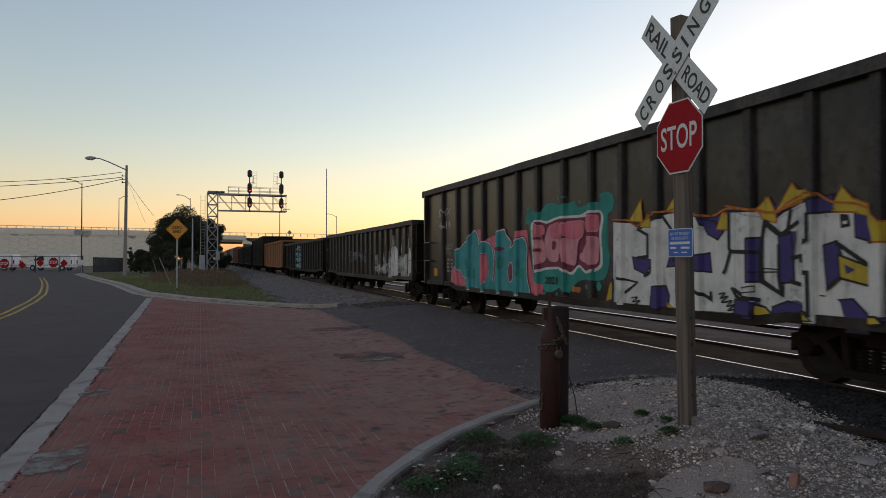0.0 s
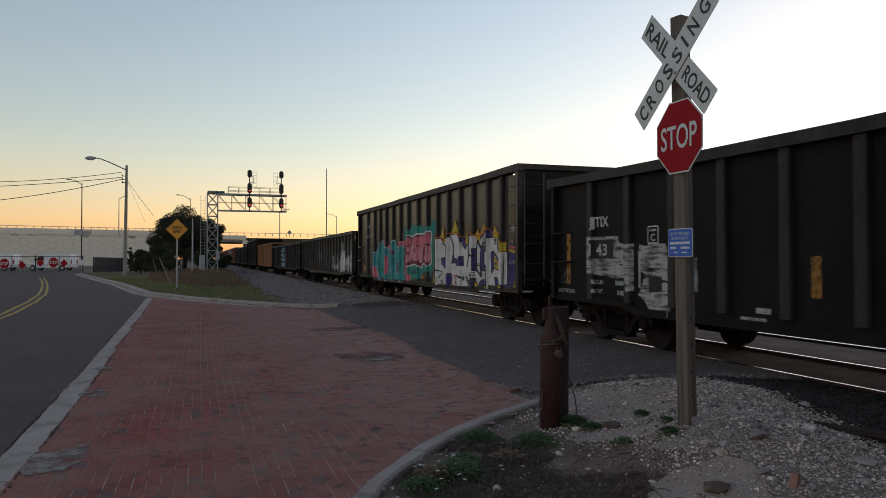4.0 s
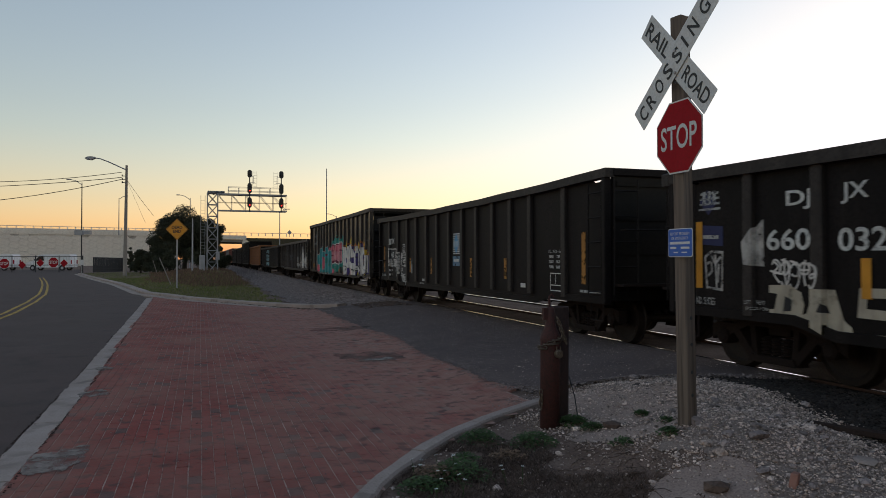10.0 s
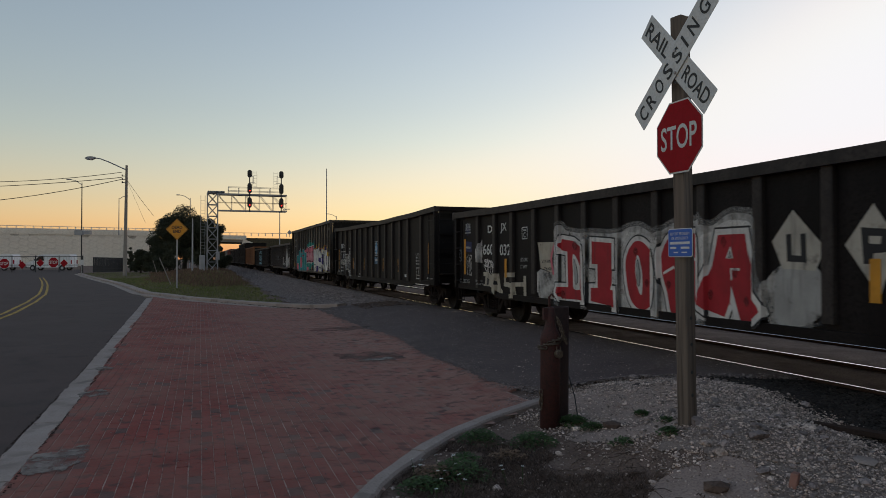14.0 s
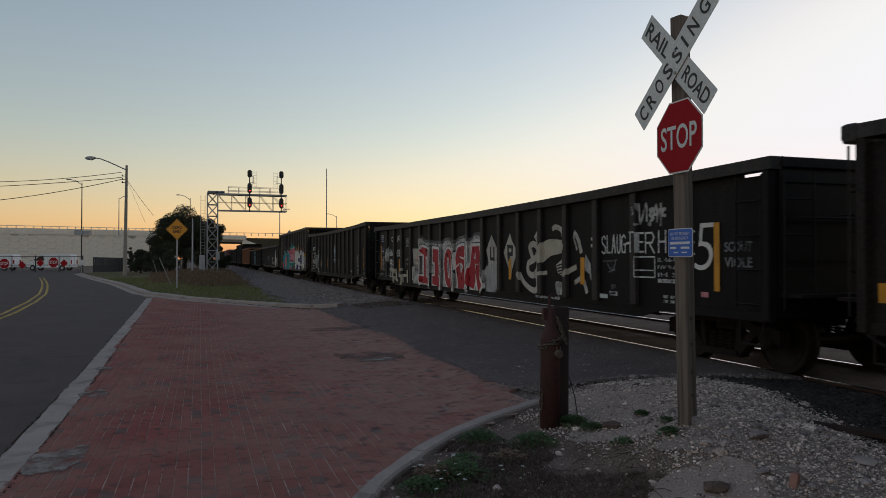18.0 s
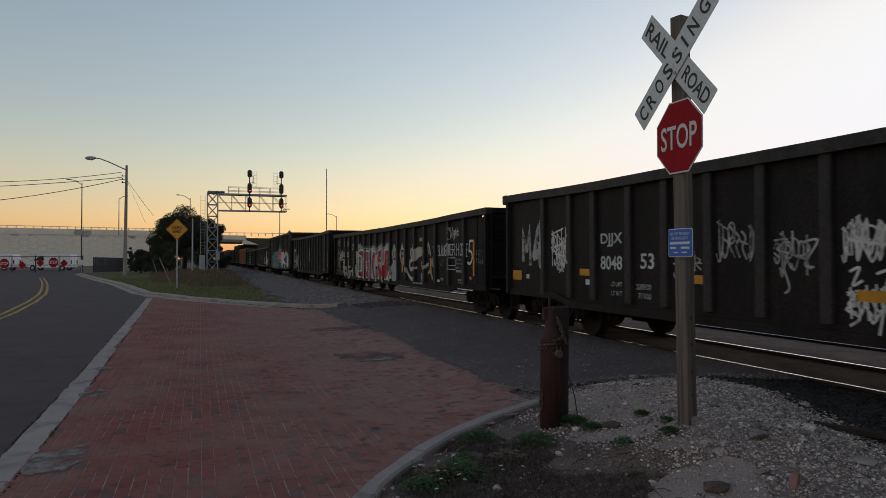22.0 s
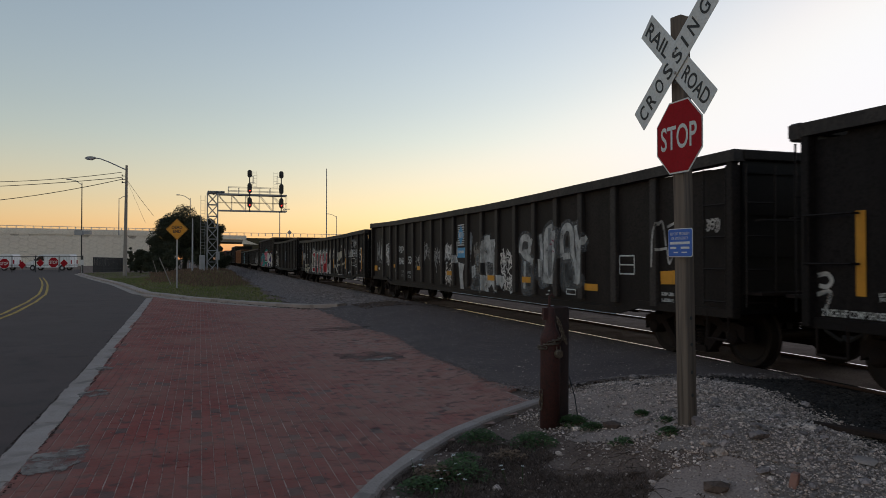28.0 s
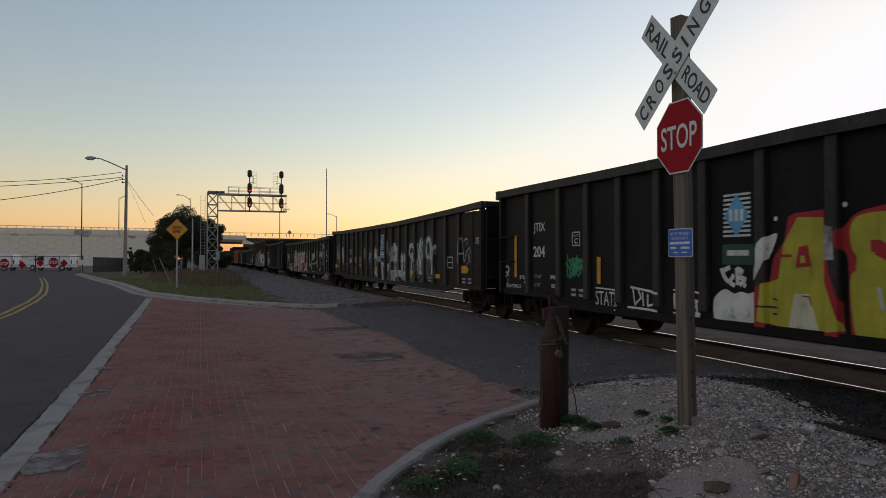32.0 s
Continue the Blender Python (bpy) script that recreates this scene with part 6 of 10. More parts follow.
    shape(c, "grey_flat", 6, [(3.83, 1.46), (3.73, 1.31), (3.69, 1.09), (3.77, 1.03), (3.82, 1.28)], rim=(('black', 0.03),))
    shape(c, "red", 2, [(3.21, 1.78), (2.46, 1.73), (2.46, 1.38), (2.64, 1.38), (2.61, 0.96), (2.42, 0.96), (2.4, 0.68), (3.24, 0.74), (3.24, 0.97), (3.01, 0.98), (3.02, 1.38), (3.21, 1.39)], rim=(('black', 0.2), ('white', 0.15)), smooth=False)
    shape(c, "red", 3, [(2.15, 1.37), (2.08, 1.59), (1.9, 1.74), (1.7, 1.74), (1.52, 1.64), (1.43, 1.52), (1.38, 1.17), (1.42, 0.84), (1.53, 0.73), (1.73, 0.69), (1.95, 0.78), (2.08, 0.99)], rim=(('black', 0.2), ('white', 0.15)))
    shape(c, "white", 6, [(1.82, 1.53), (1.75, 1.46), (1.68, 1.22), (1.69, 0.95), (1.75, 0.94), (1.83, 1.09), (1.87, 1.34)])
    shape(c, "grey_flat", 7, [(1.81, 1.46), (1.74, 1.22), (1.77, 1.06), (1.82, 1.19)], rim=(('black', 0.03),))
    shape(c, "red", 3, [(1.19, 1.38), (1.19, 1.55), (1.05, 1.75), (0.84, 1.8), (0.57, 1.81), (0.39, 1.75), (0.39, 0.97), (0.49, 0.86), (0.63, 0.67), (0.95, 0.68), (1.06, 0.98), (1.17, 1.23)], rim=(('black', 0.2), ('white', 0.15)))
    line(c, "white", 6, [(0.86, 1.53), (0.39, 1.46)], 0.04, smooth=False)
    line(c, "white", 6, [(1.15, 1.26), (0.89, 1.36)], 0.04, smooth=False)
    shape(c, "white", 6, [(0.88, 1.35), (0.75, 1.37), (0.61, 1.3), (0.76, 1.08)], smooth=False)
    shape(c, "grey_flat", 7, [(0.82, 1.31), (0.71, 1.27), (0.79, 1.22)], rim=(('black', 0.03),), smooth=False)
    shape(c, "dark_red", 8, [(0.89, 1.71), (0.84, 1.77), (0.78, 1.72), (0.82, 1.65)], name="graffiti_shade")
    shape(c, "dark_red", 8, [(0.75, 0.97), (0.71, 1.03), (0.65, 0.99), (0.69, 0.91)], name="graffiti_shade")
    shape(c, "dark_red", 8, [(1.07, 1.1), (1.02, 1.16), (0.96, 1.11), (1.01, 1.03)], name="graffiti_shade")
    shape(c, "dark_red", 8, [(1.92, 1.59), (1.86, 1.66), (1.79, 1.6), (1.84, 1.51)], name="graffiti_shade")
    shape(c, "dark_red", 8, [(1.62, 1.1), (1.56, 1.17), (1.5, 1.12), (1.55, 1.03)], name="graffiti_shade")
    shape(c, "dark_red", 8, [(3.89, 1.72), (3.8, 1.8), (3.7, 1.74), (3.78, 1.63)], name="graffiti_shade")
    shape(c, "dark_red", 8, [(4.36, 0.8), (4.27, 0.89), (4.16, 0.83), (4.24, 0.72)], name="graffiti_shade")
    shape(c, "dark_red", 8, [(0.62, 1.2), (0.57, 1.26), (0.52, 1.21), (0.56, 1.13)], name="graffiti_shade")
    shape(c, "white_worn", 0, [(0.4, 1.85), (0.08, 1.92), (-0.21, 2.05), (-0.45, 2.05), (-0.67, 1.95), (-0.69, 1.35), (-0.81, 1.04), (-0.77, 0.74), (-0.38, 0.61), (0.29, 0.67), (0.41, 0.88)], rim=(("mist", 0.16),), name="sprayed_patch")
    shape(c, "white", 1, [(0.35, 1.63), (0.06, 1.87), (-0.21, 1.97), (-0.45, 1.96), (-0.63, 1.88), (-0.66, 1.39), (-0.75, 1.04), (-0.72, 0.73), (-0.38, 0.62), (0.29, 0.67), (0.39, 0.88)], name="sprayed_patch")
    shape(c, "red", 2, [(0.38, 0.88), (0.24, 1.14), (0.08, 1.39), (-0.03, 1.79), (-0.53, 1.79), (-0.57, 1.57), (-0.64, 1.39), (-0.65, 1.04), (-0.8, 0.89), (-0.83, 0.83), (-0.68, 0.71), (-0.46, 0.67), (-0.29, 1.16), (-0.24, 0.9), (-0.15, 0.72), (0.15, 0.78)], rim=(('black', 0.2), ('white', 0.15)), smooth=False)
    shape(c, "white", 5, [(-0.27, 1.64), (-0.32, 1.48), (-0.18, 1.48)], smooth=False)
    shape(c, "grey_flat", 6, [(-0.26, 1.57), (-0.28, 1.5), (-0.23, 1.5)], rim=(('black', 0.02),), smooth=False)
    shape(c, "white", 5, [(-0.28, 1.13), (-0.46, 0.66), (-0.36, 0.65), (-0.26, 0.92)], smooth=False)
    line(c, "white", 6, [(-0.29, 1.2), (-0.28, 1.34), (-0.44, 1.34)], 0.03, smooth=False)
    shape(c, "dark_red", 6, [(-0.09, 1.7), (-0.14, 1.77), (-0.2, 1.7), (-0.15, 1.61)], name="graffiti_shade")
    shape(c, "dark_red", 6, [(-0.31, 1.3), (-0.35, 1.37), (-0.41, 1.31), (-0.36, 1.22)], name="graffiti_shade")
    shape(c, "dark_red", 6, [(0.17, 0.99), (0.12, 1.07), (0.06, 1.01), (0.11, 0.92)], name="graffiti_shade")
    shape(c, "dark_red", 6, [(-0.51, 0.94), (-0.55, 1.01), (-0.6, 0.95), (-0.56, 0.87)], name="graffiti_shade")
    # a pale bell and two pale diamonds
    shape(c, "white_worn", 1, [(-0.78, 1.04), (-0.88, 1.22), (-0.99, 1.33), (-1.12, 1.4), (-1.29, 1.43), (-1.45, 1.42), (-1.56, 1.36), (-1.59, 1.3), (-1.6, 0.91), (-1.57, 0.71), (-1.13, 0.6), (-0.96, 0.6), (-0.95, 0.97)], smooth=False, name="graffiti_patch")
    shape(c, "grey_flat", 2, [(-1.05, 1.31), (-1.25, 1.39), (-1.56, 1.39), (-1.7, 1.29), (-1.7, 0.88), (-1.47, 0.74), (-1.06, 0.68), (-1.01, 1.02)], name="graffiti_patch")
    line(c, "blue_grey", 4, [(-1.11, 0.62), (-1.47, 0.7), (-1.7, 0.77)], 0.04)
    shape(c, "cream", 3, [(-1.3, 2.04), (-1.71, 1.64), (-1.71, 1.51), (-1.62, 1.34), (-1.14, 1.36), (-0.98, 1.68)], smooth=False, name="graffiti_patch")
    line(c, "black", 4, [(-1.24, 1.76), (-1.25, 1.48), (-1.46, 1.47), (-1.45, 1.76)], 0.075, smooth=False, name="graffiti_letters")
    shape(c, "cream", 1, [(-2.35, 2.04), (-2.48, 1.85), (-2.74, 1.65), (-2.47, 1.25), (-2.42, 1.08), (-2, 1.62), (-2.19, 1.85)], smooth=False, name="graffiti_patch")
    shape(c, "black", 2, [(-2.2, 1.8), (-2.53, 1.77), (-2.51, 1.54), (-2.35, 1.53), (-2.33, 1.42), (-2.23, 1.42)], smooth=False)
    shape(c, "cream", 3, [(-2.3, 1.71), (-2.44, 1.7), (-2.43, 1.62), (-2.3, 1.63)], smooth=False)
    # pale curved figure, kept as plain shapes
    line(c, "cream", 1, [(-3.54, 1.44), (-3.42, 1.61), (-3.37, 1.73), (-3.56, 1.78), (-3.74, 1.66), (-3.6, 1.48), (-3.3, 1.38), (-3.3, 1.2), (-3.54, 1.14), (-3.72, 1.27), (-3.76, 1.45)], 0.13)
    line(c, "cream", 2, [(-2.86, 1.18), (-3.11, 0.97), (-3.49, 0.84), (-3.7, 0.87), (-3.71, 1.09), (-3.62, 1.15)], 0.12)
    shape(c, "cream", 2, [(-3.57, 1.93), (-3.74, 2.06), (-3.82, 1.92), (-3.88, 1.78), (-3.7, 1.81)], smooth=False)
    shape(c, "beige", 2, [(-3.82, 1.71), (-4.16, 1.85), (-4.66, 1.84), (-4.92, 1.77), (-4.91, 1.63), (-4.66, 1.57), (-4.31, 1.53), (-3.9, 1.39), (-3.76, 1.54)], name="graffiti_patch")
    shape(c, "cream", 3, [(-3.79, 1.21), (-4.16, 1.25), (-4.17, 1.17), (-3.82, 1.14)], smooth=False)
    line(c, "cream", 1, [(-4.38, 2.04), (-4.49, 2.09), (-4.73, 2.03), (-4.85, 1.88)], 0.1)
    shape(c, "cream", 1, [(-4.52, 1.36), (-4.82, 1.49), (-4.85, 1.14), (-4.62, 1.19)], smooth=False)
    line(c, "black", 2, [(-4.55, 1.34), (-4.84, 1.39)], 0.03, smooth=False)
    line(c, "black", 2, [(-4.58, 1.29), (-4.84, 1.33)], 0.03, smooth=False)
    line(c, "black", 2, [(-4.61, 1.24), (-4.84, 1.27)], 0.03, smooth=False)
    line(c, "black", 2, [(-4.64, 1.19), (-4.84, 1.22)], 0.03, smooth=False)
    line(c, "cream", 1, [(-5.23, 1.96), (-5.39, 1.82), (-5.5, 1.58)], 0.1)
    line(c, "white_worn", 2, [(-5.21, 1.9), (-5.35, 1.64)], 0.06)
    shape(c, "white_worn", 1, [(-5.65, 1.56), (-5.82, 1.39), (-5.87, 0.97), (-5.78, 1.21), (-5.58, 1.29)], smooth=False)
    line(c, "cream", 1, [(-5.25, 1.04), (-5.6, 1.18)], 0.09, smooth=False)
    line(c, "white_worn", 2, [(-5.57, 1.13), (-5.71, 0.87)], 0.1, smooth=False)
    shape(c, "white_worn", 1, [(-4.5, 1.01), (-4.65, 1.05), (-4.82, 1), (-4.84, 0.84), (-4.58, 0.79)])
    line(c, "beige", 2, [(-5.33, 1.33), (-5.05, 1.25), (-4.92, 1.17)], 0.1)
    line(c, "stencil_worn", 3, [(-4.19, 0.7), (-4.3, 0.69)], 0.07, smooth=False, name="stencil_bar")
    line(c, "stencil_worn", 3, [(-4.34, 0.71), (-4.44, 0.7)], 0.07, smooth=False, name="stencil_bar")
    line(c, "stencil_worn", 3, [(-4.48, 0.72), (-4.58, 0.71)], 0.07, smooth=False, name="stencil_bar")
    line(c, "stencil_worn", 3, [(-4.6, 0.73), (-4.69, 0.72)], 0.07, smooth=False, name="stencil_bar")
    shape(c, "stencil_worn", 1, [(-6.43, 0.94), (-6.68, 0.94), (-6.68, 0.87), (-6.43, 0.87)], smooth=False, name="stencil_bar")
    line(c, "black", 2, [(-6.45, 0.9), (-6.63, 0.91)], 0.03, smooth=False)
    line(c, "blue_grey", 1, [(-6.25, 1.43), (-6.68, 1.45)], 0.03)
    line(c, "blue_grey", 1, [(-6.35, 1.42), (-6.52, 1.28), (-6.64, 1.44)], 0.03)
    line(c, "blue_grey", 1, [(-6.4, 1.25), (-6.61, 1.3)], 0.03)
    line(c, "blue_grey", 1, [(-6.52, 1.38), (-6.54, 1.18)], 0.03)
    line(c, "blue_grey", 1, [(-6.47, 1.03), (-6.65, 1.05)], 0.03)
    line(c, "blue_grey", 1, [(-6.48, 0.99), (-6.64, 1.01)], 0.03)
    # thin angular lettering
    fat_letter(c, "S", -6.26, 1.71, 0.14, 0.32, [(0.03, P["stencil"])], 1)
    fat_letter(c, "L", -6.42, 1.72, 0.13, 0.31, [(0.03, P["stencil"])], 1)
    fat_letter(c, "A", -6.57, 1.72, 0.13, 0.31, [(0.03, P["stencil"])], 1)
    fat_letter(c, "U", -6.72, 1.72, 0.12, 0.31, [(0.03, P["stencil"])], 1)
    fat_letter(c, "G", -6.86, 1.72, 0.14, 0.31, [(0.03, P["stencil"])], 1)
    fat_letter(c, "T", -7.16, 1.74, 0.2, 0.33, [(0.03, P["stencil"])], 1)
    fat_letter(c, "E", -7.35, 1.73, 0.16, 0.32, [(0.03, P["stencil"])], 1)
    fat_letter(c, "R", -7.58, 1.72, 0.25, 0.33, [(0.03, P["stencil"])], 1)
    fat_letter(c, "H", -7.89, 1.73, 0.2, 0.34, [(0.03, P["stencil"])], 1)
    fat_letter(c, "O", -8.13, 1.72, 0.15, 0.34, [(0.03, P["stencil"])], 1)
    fat_letter(c, "U", -8.3, 1.71, 0.12, 0.34, [(0.03, P["stencil"])], 1)
    fat_letter(c, "S", -8.44, 1.71, 0.11, 0.34, [(0.03, P["stencil"])], 1)
    fat_letter(c, "E", -8.58, 1.7, 0.11, 0.34, [(0.03, P["stencil"])], 1)
    line(c, "white", 2, [(-6.93, 1.72), (-7.13, 1.73)], 0.035, smooth=False)
    line(c, "white_worn", 2, [(-7.2, 2.29), (-7.24, 2.16)], 0.05)
    line(c, "white_worn", 2, [(-7.3, 2.34), (-7.34, 2.04), (-7.49, 2.31), (-7.51, 2.04)], 0.05)
    line(c, "white_worn", 2, [(-7.57, 2.21), (-7.66, 2.23), (-7.59, 2.14), (-7.68, 2.09), (-7.58, 2.04)], 0.05)
    line(c, "white_worn", 2, [(-7.64, 2.05), (-7.75, 2.28), (-7.78, 2.02)], 0.05)
    line(c, "white_worn", 2, [(-7.68, 2.14), (-7.82, 2.15)], 0.05)
    line(c, "white_worn", 2, [(-7.87, 2.31), (-7.87, 1.96)], 0.05)
    line(c, "white_worn", 2, [(-7.8, 2.2), (-7.99, 2.21)], 0.05)
    line(c, "white_worn", 2, [(-7.95, 2.22), (-7.89, 2.13), (-7.99, 2.11)], 0.05)
    line(c, "white_worn", 2, [(-7.53, 2.01), (-7.62, 1.99)], 0.05)
    line(c, "white_worn", 2, [(-7.26, 2), (-7.28, 2.03)], 0.05)


def mark_e():
    c = CAR_E
    for y, z in ((9.75, 1.13), (6.83, 1.24), (3.93, 1.19), (1.05, 1.09), (-1.94, 1.03), (-3.88, 1.04), (-6.51, 0.98), (-8.76, 1.20)):
        bar(c, y, z, 0.45, 0.2 if y > 9 else 0.12, P["reflector"], 3, "reflector_strip")
    word(c, "DJJX", 6.02, 1.79, 0.66, 0.23, P["stencil"])
    word(c, "8048", 6.02, 1.41, 0.66, 0.23, P["stencil"])
    word(c, "53", 5.00, 1.44, 0.36, 0.24, P["stencil"])
    word(c, "LD LMT", 5.86, 1.06, 0.33, 0.08, P["stencil_worn"])
    word(c, "LT WT", 5.86, 0.91, 0.33, 0.08, P["stencil_worn"])
    scrawl(c, 4.05, 1.41, 0.62, 0.38, P["white_worn"], 22, 5, 0.03)
    scrawl(c, 3.09, 1.68, 0.68, 0.62, P["white_worn"], 24, 6, 0.035)
    scrawl(c, 1.17, 1.66, 0.6, 0.55, P["white"], 28, 7, 0.03)
    logo_plate(c, 0.14, 2.10, P["sky_blue"], 1.64, 0.5)
    frame_box(c, -7.62, 1.38, 0.42, 0.29, 0.024)
    bar(c, -7.62, 1.38, 0.39, 0.022, P["stencil"])
    line(c, "white_worn", 1, [(-8.38, 1.35), (-8.42, 1.87), (-8.56, 2.02), (-8.65, 1.66)], 0.04)
    line(c, "white_worn", 1, [(-8.68, 1.94), (-8.95, 2), (-8.9, 1.85)], 0.04)
    line(c, "white_worn", 1, [(-8.68, 1.61), (-8.73, 1.41), (-8.9, 1.65), (-9.14, 1.75), (-9.11, 1.46), (-8.9, 1.33)], 0.04)
    line(c, "white_worn", 1, [(-9.01, 1.6), (-9.11, 1.39)], 0.04)
    line(c, "white_worn", 1, [(-8.47, 1.61), (-8.68, 1.63)], 0.04)
    shape(c, "reflector", 4, [(-8.52, 1.29), (-8.91, 1.31), (-9.08, 1.21), (-8.95, 1.11), (-8.54, 1.1)], smooth=False, name="reflector_patch")
    scrawl(c, -9.67, 1.93, 0.26, 0.21, P["white_worn"], 45, 3, 0.03)
    bars_block(c, -8.9, 0.96, 0.8, 2, 0.09, 0.05)
    # two ragged white letters and stencils at the front
    line(c, "white_worn", 1, [(9.46, 1.42), (9.48, 2.05), (9.29, 1.61)], 0.15, smooth=False)
    line(c, "white_worn", 2, [(9.29, 1.61), (9.15, 2.1), (9.1, 1.34)], 0.13, smooth=False)
    shape(c, "white_worn", 1, [(9.03, 1.53), (8.84, 2.07), (8.75, 2.19), (8.54, 2.25), (8.5, 1.77), (8.49, 1.28), (8.72, 1.33), (8.76, 1.48), (8.96, 1.43)], smooth=False)
    shape(c, "black", 2, [(8.76, 1.96), (8.63, 1.94), (8.64, 1.8), (8.8, 1.83)], smooth=False)
    line(c, "white", 1, [(8.14, 2.02), (7.98, 1.66), (7.84, 1.21)], 0.03)
    line(c, "white", 1, [(8.18, 1.95), (7.69, 2.05)], 0.03)
    line(c, "white", 1, [(7.94, 2.03), (7.87, 1.48)], 0.03)
    line(c, "white", 1, [(7.76, 2.02), (7.75, 1.3)], 0.03)
    line(c, "white", 1, [(8.06, 1.71), (7.72, 1.75)], 0.03)
    line(c, "white", 1, [(8.02, 1.57), (7.55, 1.52)], 0.03)
    line(c, "white", 1, [(7.87, 1.5), (7.69, 1.23)], 0.03)
    line(c, "white", 1, [(7.61, 2.08), (7.55, 1.35)], 0.03)
    line(c, "white", 1, [(7.44, 1.92), (7.55, 1.61), (7.41, 1.39)], 0.03)
    scrawl(c, 7.83, 1.62, 0.7, 0.75, P["white"], 12, 6, 0.035)
    shape(c, "stencil", 2, [(9.31, 1.16), (9.16, 1.16), (9.16, 1.07), (9.31, 1.07)], smooth=False, name="stencil_bar")
    shape(c, "stencil", 2, [(6.86, 1.12), (6.7, 1.11), (6.69, 1.02), (6.85, 1.02)], smooth=False, name="stencil_bar")
    word(c, "208900", 5.1, 1.04, 0.4, 0.09, P["stencil_worn"], 1)
    word(c, "77100", 5.07, 0.9, 0.34, 0.09, P["stencil_worn"], 1)
    # first faded grey word
    shape(c, "chalk", 1, [(0.33, 1.39), (-0.13, 1.34), (0, 1.11), (-0.09, 0.68), (0.17, 0.69), (0.26, 1.11)], rim=(("grey_mist", 0.07),), smooth=False)
    shape(c, "chalk", 1, [(0.79, 1.58), (0.49, 1.57), (0.36, 1.39), (0.75, 1.36)], rim=(("grey_mist", 0.07),), smooth=False)
    line(c, "chalk", 2, [(0.44, 1.94), (0.42, 1.55)], 0.08)
    shape(c, "grey", 1, [(-0.55, 2.15), (-0.72, 2.02), (-0.7, 1.88), (-0.57, 1.39), (-0.52, 1.7)])
    shape(c, "chalk", 2, [(-0.66, 1.28), (-0.91, 1.33), (-0.94, 1.07), (-0.69, 0.99)], rim=(("grey_mist", 0.07),), smooth=False)
    shape(c, "beige_thin", 0, [(-0.75, 1.8), (-1.13, 1.9), (-1.39, 1.71), (-1.33, 1.05), (-0.94, 1.07), (-0.91, 1.65)])
    shape(c, "blue_grey", 1, [(-0.69, 0.73), (-0.8, 0.96), (-0.94, 1.07), (-1.32, 1.05), (-1.38, 0.75), (-0.69, 0.71)], rim=(("grey_mist", 0.2),))
    shape(c, "grey", 2, [(-0.94, 1.47), (-1.02, 1.59), (-1.23, 1.57), (-1.29, 1.43), (-1.25, 1.26), (-1.02, 1.33)], name="graffiti_shade")
    shape(c, "chalk", 1, [(-1.43, 1.78), (-1.53, 2.03), (-1.85, 2.04), (-1.87, 1.93), (-1.66, 1.67), (-2.31, 1.93), (-2.35, 1.81), (-2.27, 1.66), (-1.89, 1.57), (-2.27, 1.53), (-2.26, 0.7), (-2.1, 0.74), (-1.97, 0.89), (-1.79, 0.78), (-1.73, 0.84), (-1.66, 1.07), (-1.42, 1.4)], rim=(("grey_mist", 0.07),), smooth=False)
    shape(c, "black", 2, [(-1.66, 1.39), (-1.93, 1.39), (-2.06, 1.34), (-2.04, 1.12), (-1.71, 1.1)])
    shape(c, "black", 3, [(-1.39, 1.38), (-1.59, 1.39), (-1.59, 1.12), (-1.42, 1.11)], smooth=False)
    shape(c, "black", 3, [(-0.51, 1.37), (-0.66, 1.37), (-0.66, 1.11), (-0.51, 1.11)], smooth=False)
    shape(c, "chalk", 1, [(-1.42, 1.09), (-1.66, 1.07), (-1.73, 0.84), (-1.79, 0.68), (-1.42, 0.73)], rim=(("grey_mist", 0.07),), smooth=False)
    shape(c, "chalk", 1, [(-2.37, 1.11), (-2.69, 1.08), (-2.72, 0.96), (-2.57, 0.81), (-2.42, 0.89)], rim=(("grey_mist", 0.07),), smooth=False)
    line(c, "white", 2, [(-2.56, 1.61), (-2.58, 1.44), (-2.68, 1.59), (-2.69, 1.41)], 0.03)
    line(c, "white", 2, [(-2.66, 1.72), (-2.71, 1.5), (-2.78, 1.53)], 0.03)
    line(c, "white", 2, [(-2.5, 1.35), (-2.66, 1.44), (-2.8, 1.37), (-2.54, 1.2), (-2.76, 1.11), (-2.81, 1)], 0.03)
    line(c, "white", 2, [(-2.56, 1.17), (-2.76, 1.2), (-2.65, 1.02)], 0.03)
    line(c, "white", 2, [(-2.86, 1.59), (-3.04, 1.54), (-2.98, 1.41), (-3.09, 1.47)], 0.03)
    line(c, "white", 2, [(-2.91, 1.41), (-3.19, 1.36), (-2.94, 1.21), (-3.11, 1.07), (-2.94, 1.01)], 0.03)
    line(c, "white", 2, [(-3.06, 1.56), (-3.13, 1.36)], 0.03)
    line(c, "white", 2, [(-2.97, 0.92), (-3.19, 1.02), (-3.17, 0.85), (-3.04, 0.96)], 0.03)
    line(c, "white", 2, [(-2.76, 0.97), (-2.81, 0.79), (-2.9, 0.92)], 0.03)
    line(c, "white", 2, [(-3.2, 0.94), (-3.2, 0.77)], 0.03)
    line(c, "white", 2, [(-2.72, 0.91), (-2.69, 0.75)], 0.03)
    line(c, "white", 2, [(-3, 0.81), (-3.07, 0.7)], 0.03)
    line(c, "white", 1, [(1.42, 1.6), (1.37, 1.51)], 0.03)
    line(c, "white", 1, [(1.32, 1.78), (1.25, 1.51), (1.16, 1.88), (1.13, 1.51), (1.01, 1.81), (0.99, 1.51)], 0.03)
